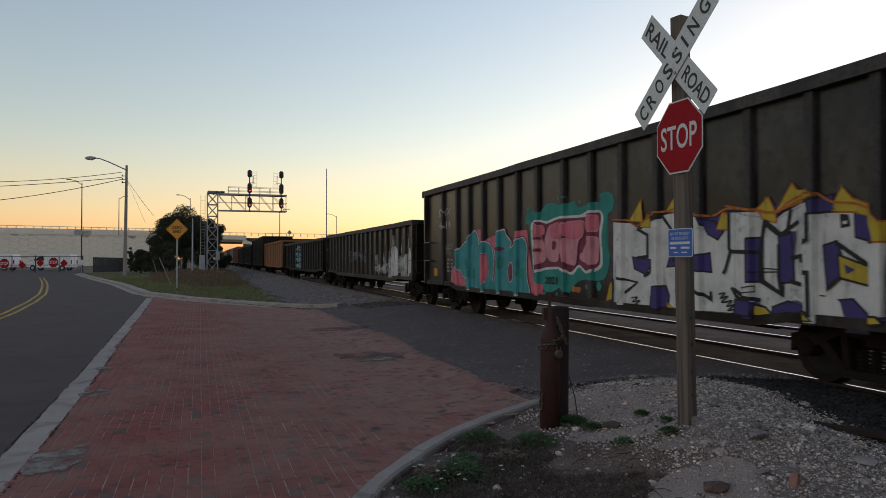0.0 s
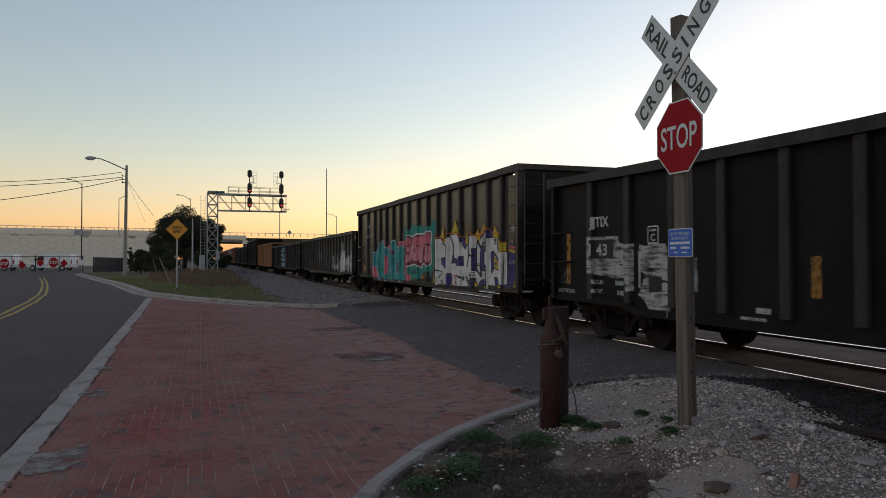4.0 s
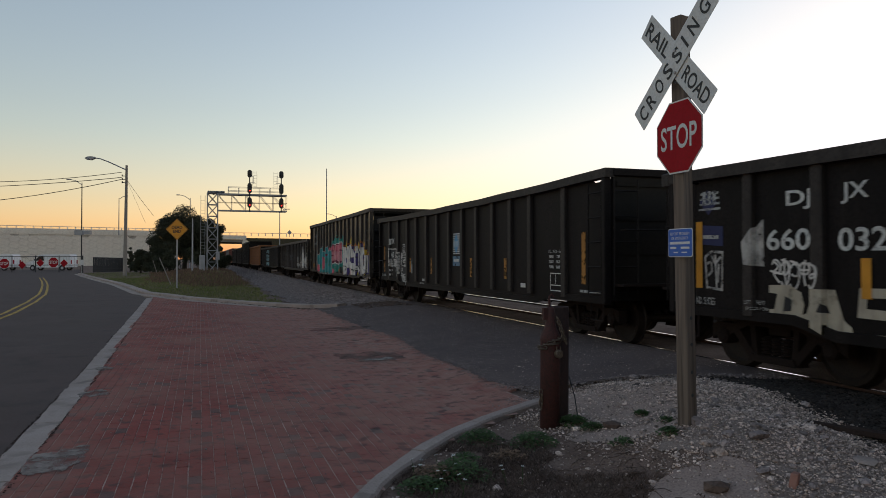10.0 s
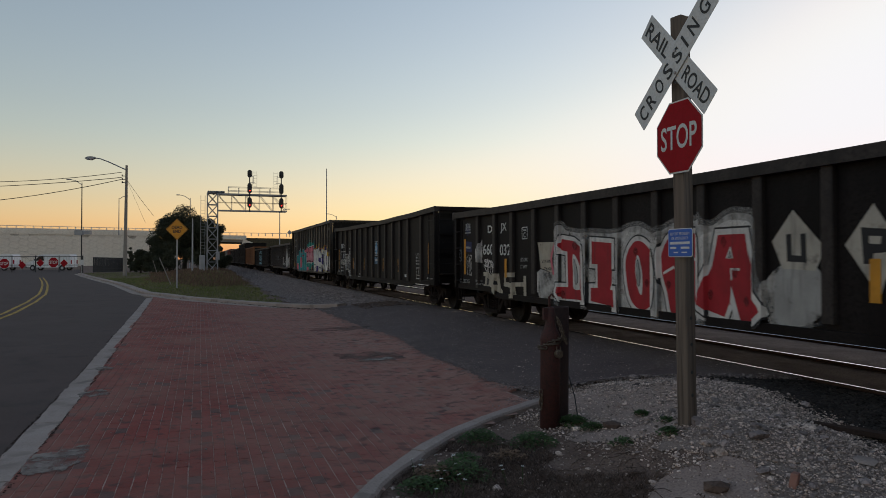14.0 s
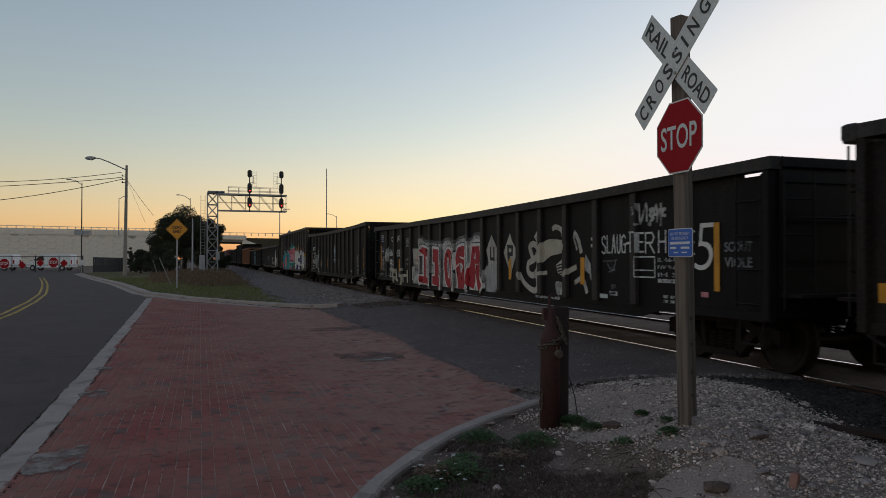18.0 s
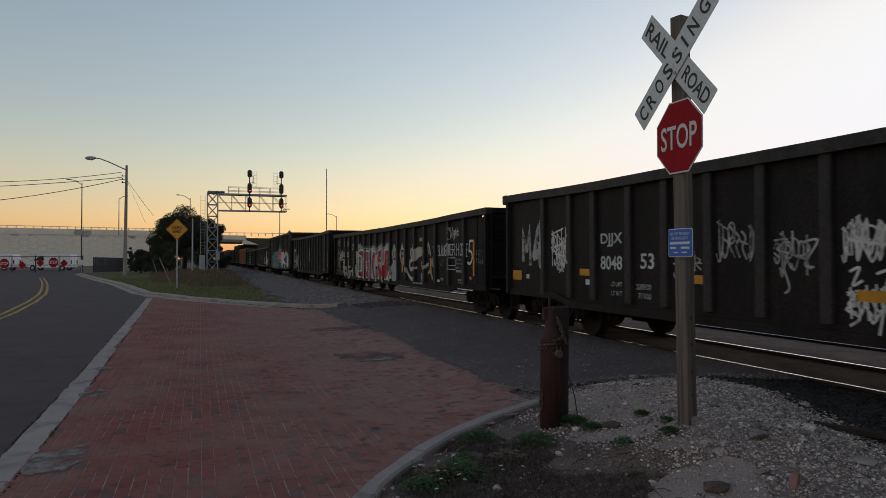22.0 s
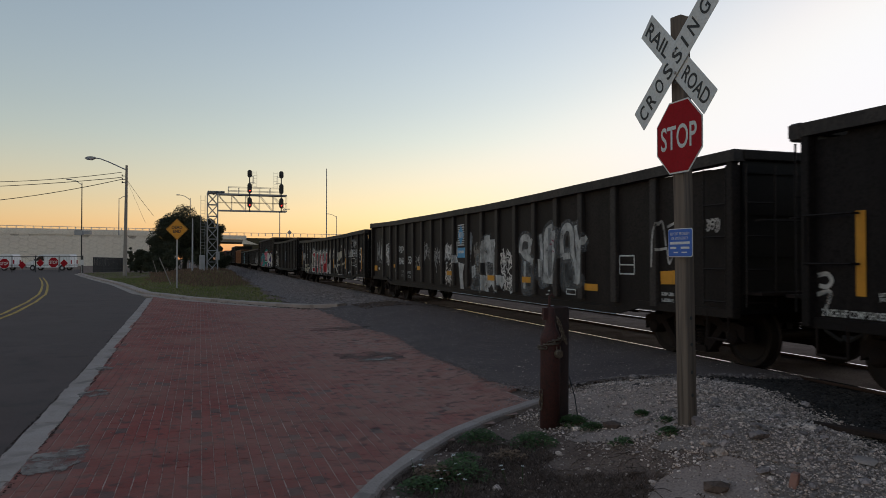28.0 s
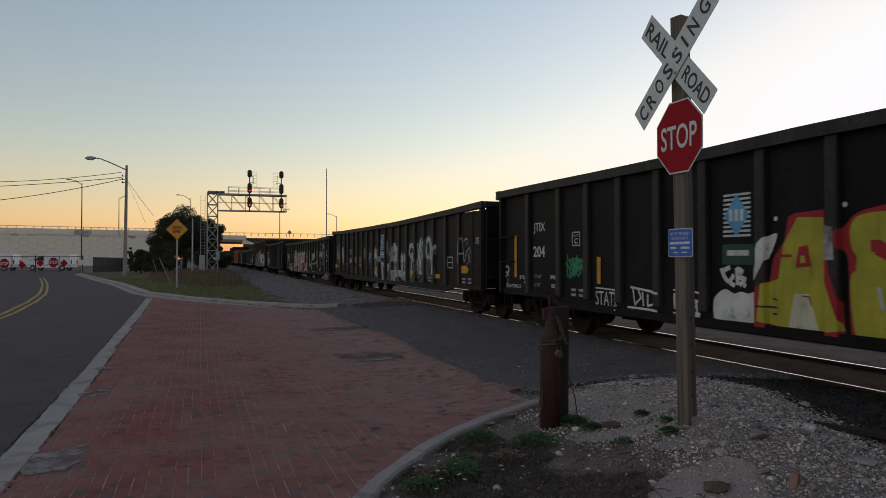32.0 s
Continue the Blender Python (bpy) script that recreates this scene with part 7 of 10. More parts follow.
    line(c, "white", 1, [(1.36, 1.67), (0.82, 1.6)], 0.03)
    line(c, "white", 1, [(0.9, 1.79), (0.85, 1.51)], 0.03)
    line(c, "white", 1, [(1.37, 1.34), (1.25, 1.38), (1.33, 1.2), (1.21, 1.25)], 0.03)
    line(c, "white", 1, [(1.05, 1.32), (0.9, 1.36), (0.94, 1.21)], 0.03)
    line(c, "white", 1, [(1.29, 0.99), (1.41, 0.94), (1.25, 0.86), (1.37, 0.77)], 0.03)
    line(c, "white", 1, [(1.13, 0.93), (1.09, 0.82), (0.98, 0.96), (1.02, 0.7)], 0.03)
    line(c, "white", 1, [(0.9, 0.94), (0.79, 0.84)], 0.03)
    line(c, "chalk", 1, [(2.42, 1.69), (2.23, 1.7), (2.37, 1.59), (2.2, 1.54)], 0.028)
    line(c, "chalk", 1, [(2.14, 1.8), (2.11, 1.52), (1.96, 1.52)], 0.028)
    line(c, "chalk", 1, [(2, 1.66), (1.78, 1.68), (1.96, 1.42), (1.83, 1.38)], 0.028)
    line(c, "chalk", 1, [(2.26, 1.33), (2.19, 1.14), (2.26, 1.07)], 0.028)
    scrawl(c, -2.82, 1.42, 0.66, 0.6, P["white"], 38, 7, 0.03)
    scrawl(c, -2.85, 0.95, 0.65, 0.42, P["white"], 39, 6, 0.03)
    scrawl(c, 2.15, 1.5, 0.55, 0.6, P["white_worn"], 26, 6, 0.028)
    scrawl(c, 1.15, 1.02, 0.5, 0.4, P["white"], 29, 5, 0.03)
    # second faded grey word
    line(c, "grey_mist", 0, [(-3.57, 1.6), (-3.6, 1.82), (-3.71, 1.91), (-3.94, 1.9), (-4.04, 1.76), (-3.95, 1.61), (-3.71, 1.59), (-4.03, 1.47), (-4.33, 1.41)], 0.29)
    line(c, "chalk", 1, [(-3.57, 1.6), (-3.6, 1.82), (-3.71, 1.91), (-3.94, 1.9), (-4.04, 1.76), (-3.95, 1.61), (-3.71, 1.59), (-4.03, 1.47), (-4.33, 1.41)], 0.15)
    line(c, "grey_mist", 0, [(-3.79, 1.43), (-3.77, 0.85)], 0.24)
    line(c, "chalk", 2, [(-3.79, 1.43), (-3.77, 0.85)], 0.1)
    line(c, "chalk", 1, [(-4.15, 1.95), (-4.18, 1.72), (-4.28, 1.89)], 0.08)
    line(c, "grey_mist", 0, [(-4.51, 1.97), (-4.59, 1.59), (-4.54, 1.23), (-4.66, 1)], 0.26)
    line(c, "chalk", 1, [(-4.51, 1.97), (-4.59, 1.59), (-4.54, 1.23), (-4.66, 1)], 0.12)
    line(c, "chalk", 3, [(-4.45, 1.47), (-4.49, 1.11)], 0.08)
    shape(c, "chalk", 1, [(-4.71, 2), (-4.92, 2.14), (-5.13, 2.14), (-5.17, 2.01), (-5.28, 2.02), (-5.3, 1.91), (-5.23, 1.73), (-5.28, 1.62), (-5.2, 1.29), (-5.08, 0.99), (-5.01, 1.28), (-4.83, 1.01), (-4.65, 1.04), (-4.78, 1.2), (-4.68, 1.59)], rim=(("grey_mist", 0.16),))
    shape(c, "blue_grey", 2, [(-4.86, 1.59), (-5.06, 1.62), (-5.04, 1.21), (-4.89, 1.13)], rim=(("grey_mist", 0.2),))
    line(c, "grey", 3, [(-4.92, 2.08), (-4.97, 1.66), (-5.16, 1.77)], 0.12)
    line(c, "maroon", 4, [(-4.94, 1.76), (-5.14, 1.76)], 0.03, smooth=False)
    line(c, "maroon", 4, [(-5.16, 1.84), (-5.26, 1.81)], 0.03, smooth=False)
    line(c, "maroon", 4, [(-5.16, 1.64), (-5.26, 1.61)], 0.02, smooth=False)
    line(c, "grey_mist", 0, [(-5.45, 1.51), (-5.42, 1.83), (-5.53, 2.04), (-5.72, 2.06), (-5.82, 1.9), (-5.84, 1.58), (-6.02, 1.14), (-5.88, 1.11)], 0.29)
    line(c, "chalk", 1, [(-5.45, 1.51), (-5.42, 1.83), (-5.53, 2.04), (-5.72, 2.06), (-5.82, 1.9), (-5.84, 1.58), (-6.02, 1.14), (-5.88, 1.11)], 0.15)
    line(c, "grey_mist", 0, [(-5.48, 1.52), (-5.76, 1.54)], 0.26)
    line(c, "chalk", 2, [(-5.48, 1.52), (-5.76, 1.54)], 0.12)
    shape(c, "blue_grey", 0, [(-5.48, 1.53), (-5.78, 1.56), (-5.94, 1.24), (-5.86, 1.01), (-5.48, 0.98)], rim=(("grey_mist", 0.2),))
    shape(c, "blue_grey", 0, [(-3.71, 1.39), (-4.14, 1.35), (-4.2, 0.9), (-3.71, 0.82)], rim=(("grey_mist", 0.2),))
    shape(c, "blue_grey", 0, [(-4.49, 1.39), (-4.76, 1.43), (-4.7, 1), (-4.49, 1.03)], rim=(("grey_mist", 0.2),))
    shape(c, "chalk", 1, [(-5.91, 2.08), (-6.1, 2.1), (-6.11, 1.74), (-6.26, 1.73), (-6.27, 1.67), (-6.14, 1.57), (-6.23, 1.05), (-6.13, 1), (-6.02, 1.37)], rim=(("grey_mist", 0.16),), smooth=False)
    line(c, "grey_mist", 0, [(-6.36, 1.87), (-6.19, 1.7)], 0.24)
    line(c, "chalk", 2, [(-6.36, 1.87), (-6.19, 1.7)], 0.1)
    shape(c, "stencil", 1, [(-4.76, 0.78), (-4.9, 0.8), (-4.89, 0.78), (-4.76, 0.76)], smooth=False, name="stencil_bar")
    shape(c, "stencil", 1, [(-4.86, 0.86), (-4.94, 0.87), (-4.93, 0.84), (-4.86, 0.84)], smooth=False, name="stencil_bar")
    frame_box(c, -5.78, 0.87, 0.34, 0.09, 0.02)


def mark_f():
    c = CAR_F
    word(c, "JTIX", 8.32, 2.09, 0.53, 0.23, P["stencil"])
    word(c, "204", 8.33, 1.62, 0.52, 0.22, P["stencil"])
    word(c, "LD LMT", 8.38, 1.12, 0.33, 0.075, P["stencil_worn"])
    word(c, "LT WT", 8.41, 0.95, 0.28, 0.075, P["stencil_worn"])
    bar(c, 7.68, 1.12, 0.32, 0.075, P["stencil_worn"])
    bar(c, 7.66, 0.95, 0.28, 0.075, P["stencil_worn"])
    frame_box(c, 6.82, 1.84, 0.27, 0.24, 0.02)
    word(c, "PLATE", 6.82, 1.90, 0.2, 0.045, P["stencil_worn"])
    word(c, "C", 6.82, 1.80, 0.12, 0.1, P["stencil"])
    scrawl(c, 6.85, 1.33, 0.71, 0.49, P["green"], 5, 6, 0.045)
    scrawl(c, 6.8, 1.33, 0.6, 0.36, P["green"], 15, 4, 0.04)
    bars_block(c, 6.78, 0.91, 0.5, 2, 0.09, 0.05)
    for y, z, h in ((9.46, 1.53, 0.89), (6.02, 1.28, 0.46), (3.69, 1.28, 0.46), (0.2, 1.28, 0.46)):
        bar(c, y, z, 0.12, h, P["reflector"], 3 if y > 3 else 1, "reflector_strip")
    for txt, y, z, w in (("STATE", 5.78, 0.81, 0.7), ("Duper", 3.65, 0.86, 0.63)):
        word(c, txt, y, z, w, 0.24, P["white"], 2, "graffiti_letters", 0.0)
        line(c, "white", 1, [(y + w * 0.52, z + 0.17), (y - w * 0.52, z + 0.15)], 0.025, name="graffiti_tag")
        line(c, "white", 1, [(y + w * 0.52, z - 0.16), (y - w * 0.52, z - 0.17)], 0.025, name="graffiti_tag")
    logo_plate(c, 2.67, 2.03, P["dark_green"], 1.53, 0.49)
    for y, z in ((2.0, 1.95), (1.03, 2.05)):
        blot(c, y, z, 0.06, 0.06, P["white"], 4, 7, 0.0, 12, "paint_dot", 0)
    line(c, "white_worn", 1, [(10.02, 1.29), (9.89, 1.31), (9.83, 1.24), (9.89, 1.17), (10, 1.18)], 0.05)
    line(c, "white_worn", 1, [(10.03, 1.08), (9.85, 1.11), (9.92, 0.9)], 0.05)
    word(c, "LIFT HERE", 9.14, 1.11, 0.23, 0.04, P["stencil"], 1)
    word(c, "JACK HERE", 9.12, 1.06, 0.27, 0.05, P["stencil"], 1)
    word(c, "2 INCH HF COMP SHOES", 9.57, 0.89, 0.79, 0.08, P["stencil"], 1)
    shape(c, "stencil", 1, [(9.03, 1), (8.99, 1.01), (8.97, 0.95), (9.01, 0.94)], smooth=False, name="stencil_bar")
    # red and yellow letters, white in their gaps
    shape(c, "red", 0, [(2.37, 0.65), (2.28, 1.13), (2.12, 1.2), (2.05, 1.49), (1.88, 1.68), (1.82, 1.96), (1.72, 2), (1.25, 2.02), (1.24, 1.78), (1.2, 1.34), (1.07, 1), (1.04, 0.64), (1.39, 0.65), (1.85, 0.65)], smooth=False)
    shape(c, "lime", 2, [(2.26, 0.72), (2.19, 1.17), (1.97, 1.24), (1.93, 1.46), (1.89, 1.65), (1.68, 1.95), (1.32, 1.93), (1.27, 1.67), (1.26, 1.26), (1.14, 0.94), (1.04, 0.71), (1.21, 0.68), (1.31, 0.99), (1.37, 1.24), (1.73, 1.21), (1.81, 0.84), (1.85, 0.66)], smooth=False)
    shape(c, "red", 3, [(1.66, 1.61), (1.53, 1.63), (1.48, 1.39), (1.71, 1.37)], smooth=False)
    shape(c, "lime", 4, [(1.63, 1.51), (1.58, 1.51), (1.56, 1.43), (1.64, 1.42)], smooth=False)
    shape(c, "white", 2, [(1.73, 1.07), (1.52, 1.08), (1.38, 0.65), (1.83, 0.64)], smooth=False)
    line(c, "red", 3, [(1.61, 1.05), (1.52, 1.05), (1.48, 0.95)], 0.02, smooth=False)
    shape(c, "red", 1, [(1.13, 1.75), (1.03, 1.83), (0.89, 1.95), (0.61, 2.01), (0.38, 2.02), (0.21, 1.87), (0.19, 1.05), (0.28, 0.59), (0.89, 0.64), (0.98, 0.84), (1, 1.46), (1.11, 1.6)])
    shape(c, "lime", 3, [(0.97, 1.77), (0.89, 1.91), (0.64, 1.95), (0.41, 1.93), (0.32, 1.83), (0.35, 1.64), (0.68, 1.62), (0.74, 1.6), (0.68, 1.52), (0.47, 1.41), (0.3, 1.2), (0.33, 0.89), (0.45, 0.63), (0.87, 0.65), (0.95, 0.9), (0.97, 1.24), (0.9, 1.35), (0.71, 1.35), (0.63, 1.11), (0.55, 0.93), (0.53, 1.2), (0.71, 1.38), (0.93, 1.55)])
    line(c, "red", 5, [(0.72, 1.6), (0.61, 1.6), (0.5, 1.49)], 0.12)
    line(c, "white_worn", 5, [(0.63, 1.19), (0.6, 1.03), (0.55, 0.95)], 0.05)
    line(c, "red", 5, [(1.91, 1.51), (1.76, 1.51)], 0.03, smooth=False)
    line(c, "black", 5, [(2.05, 1), (1.98, 0.99)], 0.02, smooth=False)
    line(c, "black", 5, [(2.28, 0.9), (1.98, 0.9)], 0.02, smooth=False)
    line(c, "black", 5, [(2.05, 0.82), (1.98, 0.82)], 0.02, smooth=False)
    shape(c, "white", 1, [(2.37, 1.33), (2.28, 1.39), (2.25, 1.66), (2, 1.78), (2.04, 1.62), (2.22, 1.33), (2.32, 1.2), (2.37, 1.23)])
    shape(c, "white_worn", 2, [(1.25, 1.84), (1.14, 1.82), (1.12, 1.46), (1.26, 1.46)], smooth=False)
    shape(c, "white", 1, [(3.11, 0.74), (3.11, 0.92), (3.01, 1.03), (2.87, 1.08), (2.72, 1.03), (2.6, 1.06), (2.46, 1.04), (2.32, 1.06), (2.33, 0.8), (2.42, 0.66), (2.65, 0.63), (3.06, 0.68)])
    line(c, "white", 2, [(2.96, 1.35), (2.87, 1.21), (2.7, 1.13)], 0.06)
    line(c, "white", 2, [(2.79, 1.37), (2.92, 1.3), (2.82, 1.18), (2.72, 1.27)], 0.06)
    line(c, "white", 2, [(2.67, 1.36), (2.65, 1.14)], 0.06)
    line(c, "white", 2, [(2.67, 1.35), (2.58, 1.32), (2.65, 1.25), (2.53, 1.22), (2.62, 1.14)], 0.06)
    line(c, "white", 2, [(2.54, 1.15), (2.51, 1.13)], 0.06)
    line(c, "white", 2, [(5.07, 1.03), (4.26, 0.96)], 0.035, smooth=False, name="graffiti_tag")
    line(c, "white", 2, [(5, 1.01), (4.94, 0.76), (4.78, 0.87), (4.85, 1)], 0.035, smooth=False, name="graffiti_tag")
    line(c, "white", 2, [(4.74, 0.96), (4.71, 0.75)], 0.035, smooth=False, name="graffiti_tag")
    line(c, "white", 2, [(4.6, 0.94), (4.6, 0.76), (4.44, 0.79), (4.44, 0.95)], 0.035, smooth=False, name="graffiti_tag")
    line(c, "white", 2, [(5.15, 0.71), (4.26, 0.7)], 0.035, smooth=False, name="graffiti_tag")
    line(c, "white", 2, [(3.94, 0.96), (3.94, 0.76)], 0.035, smooth=False, name="graffiti_tag")
    line(c, "white", 2, [(3.47, 0.89), (3.44, 0.72)], 0.035, smooth=False, name="graffiti_tag")
    line(c, "white", 2, [(3.41, 0.81), (3.35, 0.91)], 0.035, smooth=False, name="graffiti_tag")
    line(c, "white", 2, [(3.49, 0.72), (3.38, 0.72)], 0.035, smooth=False, name="graffiti_tag")


def mark_front():
    c = CAR_A
    for k, (y, z, w, h) in enumerate(((-7.5, 1.35, 0.7, 1.0), (-6.7, 1.2, 0.9, 0.8), (-5.7, 1.35, 0.8, 1.3), (-5.0, 1.1, 0.9, 0.7), (-4.2, 1.15, 0.7, 0.5), (-3.2, 1.1, 0.5, 0.4))):
        blot(c, y, z, w, h, P["white" if k in (0, 2) else "white_worn"], 1, 71 + k, 0.55, box_like=0)
        blot(c, y + 0.15, z + 0.35, 0.16, h, P["white_worn"], 2, 81 + k, 0.4, box_like=0)
    scrawl(c, 0.5, 1.6, 3.5, 0.5, P["grey"], 75, 5, 0.06)
    c = CAR_B
    for k in range(4):
        scrawl(c, 1.7, 2.2 - k * 0.4, 2.6, 0.42, P["pale_blue"], 90 + k, 5, 0.11)


mark_tall()
mark_j()
mark_d()
mark_e()
mark_f()
mark_front()


# ---- crossing signs ----
POST = (3.87, 5.10)


def plate(poly, thick, material, name, parent, at, label="", bevel=0.0):
    """A flat sign blank in the local xz plane, facing -y."""
    bm = bmesh.new()
    prism(bm, poly, "y", 0.0, thick)
    return part(name, bm, material, parent, label, at=at)


def sign_text(text, w, h, material, parent, at, name="lettering", offset=0.0):
    bm = letters(text, offset=offset)
    xs, ys = [v.co.x for v in bm.verts], [v.co.y for v in bm.verts]
    cx, cy = (min(xs) + max(xs)) / 2, (min(ys) + max(ys)) / 2
    kx, ky = w / (max(xs) - min(xs)), h / (max(ys) - min(ys))
    for v in bm.verts:
        v.co = ((v.co.x - cx) * kx, 0, (v.co.y - cy) * ky)
    return part(name, bm, material, parent, at=at, fix=False)


def ngon(n, r, turn=0.0):
    return [(r * math.cos(turn + 2 * math.pi * i / n), r * math.sin(turn + 2 * math.pi * i / n)) for i in range(n)]


def rounded(w, h, r, k=4):
    pts = []
    for cx, cy, a0 in ((w / 2 - r, h / 2 - r, 0), (-w / 2 + r, h / 2 - r, 90), (-w / 2 + r, -h / 2 + r, 180), (w / 2 - r, -h / 2 + r, 270)):
        pts += [(cx + r * math.cos(radians(a0 + 90 * i / k)), cy + r * math.sin(radians(a0 + 90 * i / k))) for i in range(k + 1)]
    return pts


def stop_sign(name, size, m, label, group="", mesh_text=True):
    """A red octagon with a white border; it faces -y of its pose."""
    ob = tagged(new(name), label, "stop sign", group)
    ob.matrix_basis = m
    r = size / 2 / math.cos(math.pi / 8)
    t = math.pi / 8
    plate(ngon(8, r, t), 0.003, M["white_sign"], "border", ob, pose(0, 0, 0))
    plate(ngon(8, r * 0.955, t), 0.004, M["red_sign"], "face", ob, pose(0, -0.0035, 0))
    sign_text("STOP", size * 0.78, size * 0.335, M["white_sign"], ob, pose(0, -0.0055, 0), offset=0.012)
    return ob


SIGN_TURN = -90     # signs face -x


def build_post():
    post = tagged(new("sign_post"), "weathered square timber post with bolt holes", "post")
    # it leans a little along the road
    post.matrix_basis = Matrix.Translation((POST[0], POST[1], 0.0)) @ Matrix.Rotation(radians(0.8), 4, Vector((-0.318, -0.948, 0))) @ pose(0, 0, 0, 0, 0, 14.8)
    bm = bmesh.new()
    box(bm, (-0.057, -0.057, -0.1), (0.057, 0.057, 3.51))
    bmesh.ops.bisect_plane(bm, geom=bm.verts[:] + bm.edges[:] + bm.faces[:], plane_co=(0, 0, 1.2), plane_no=(0, 0, 1))
    part("timber", bevelled(bm, 0.006), M["wood_post"], post)
    for k, z in enumerate((0.34, 0.53, 0.76, 0.98)):
        bm = bmesh.new()
        tube(bm, (0.0, -0.0585, z), (0.0, -0.055, z), 0.016, seg=12)
        part("bolt_hole", bm, M["black_paint"], post, "dark empty bolt hole")
    for z in (2.95,):
        bm = bmesh.new()
        tube(bm, (-0.07, 0, z), (-0.046, 0, z), 0.012, seg=8)
        part("bolt", bm, M["sign_back"], post)
    stop_sign("stop_sign", 0.606, pose(3.765, 5.058, 2.488, 0, 0, SIGN_TURN), "red octagonal stop sign bolted to the timber post")
    # crossed blades
    buck = tagged(new("crossbuck_sign"), "white crossed blades lettered for a railroad crossing", "crossing sign")
    buck.matrix_basis = pose(3.724, 5.036, 3.103, 0, 0, SIGN_TURN)
    for k, (lean, words) in enumerate(((45, ("RAIL", "ROAD")), (-40, ("CROS", "SING")))):
        blade = plate(rounded(1.19 if k == 0 else 1.28, 0.226, 0.006, 1), 0.003, M["white_sign"], "blade", buck, pose(-0.03 * k, 0.005 - 0.012 * k, 0, 0, lean, 0), "white blade with black capital letters")
        if k == 0:
            for sgn, txt in ((-1, words[0]), (1, words[1])):
                sign_text(txt, 0.41, 0.13, M["black_paint"], blade, pose(sgn * 0.352, -0.002, 0), offset=0.016)
        else:
            for ch, u in zip("CROSSING", (-0.541, -0.399, -0.243, -0.088, 0.074, 0.205, 0.345, 0.523)):
                sign_text(ch, 0.026 if ch == "I" else 0.1, 0.138, M["black_paint"], blade, pose(u, -0.002, 0), offset=0.016)
    for dx, dz in ((0, 0.09), (0, -0.09)):
        bm = bmesh.new()
        tube(bm, (dx, -0.02, dz), (dx, -0.004, dz), 0.013, seg=8)
        part("bolt", bm, M["sign_back"], buck)
    # blue notice
    ens = tagged(new("emergency_notice"), "small blue notice plate with white border and lettering", "sign")
    ens.matrix_basis = pose(3.772, 5.056, 1.606, 0, 0, SIGN_TURN)
    plate(rounded(0.318, 0.238, 0.02), 0.003, M["white_sign"], "border", ens, pose(0, 0, 0))
    plate(rounded(0.304, 0.224, 0.017), 0.004, M["blue_sign"], "face", ens, pose(0, -0.0035, 0))
    sign_text("REPORT PROBLEM", 0.25, 0.024, M["white_sign"], ens, pose(0, -0.0055, 0.075))
    sign_text("OR EMERGENCY", 0.22, 0.024, M["white_sign"], ens, pose(0, -0.0055, 0.038))
    for x, z, w, h in ((0, -0.002, 0.26, 0.022), (-0.085, -0.042, 0.08, 0.018), (0.07, -0.042, 0.11, 0.018), (-0.05, -0.08, 0.06, 0.010), (0.06, -0.08, 0.07, 0.010)):
        plate([(-w / 2, -h / 2), (w / 2, -h / 2), (w / 2, h / 2), (-w / 2, h / 2)], 0.001, M["white_sign"], "text_bar", ens, pose(x, -0.0055, z))


build_post()


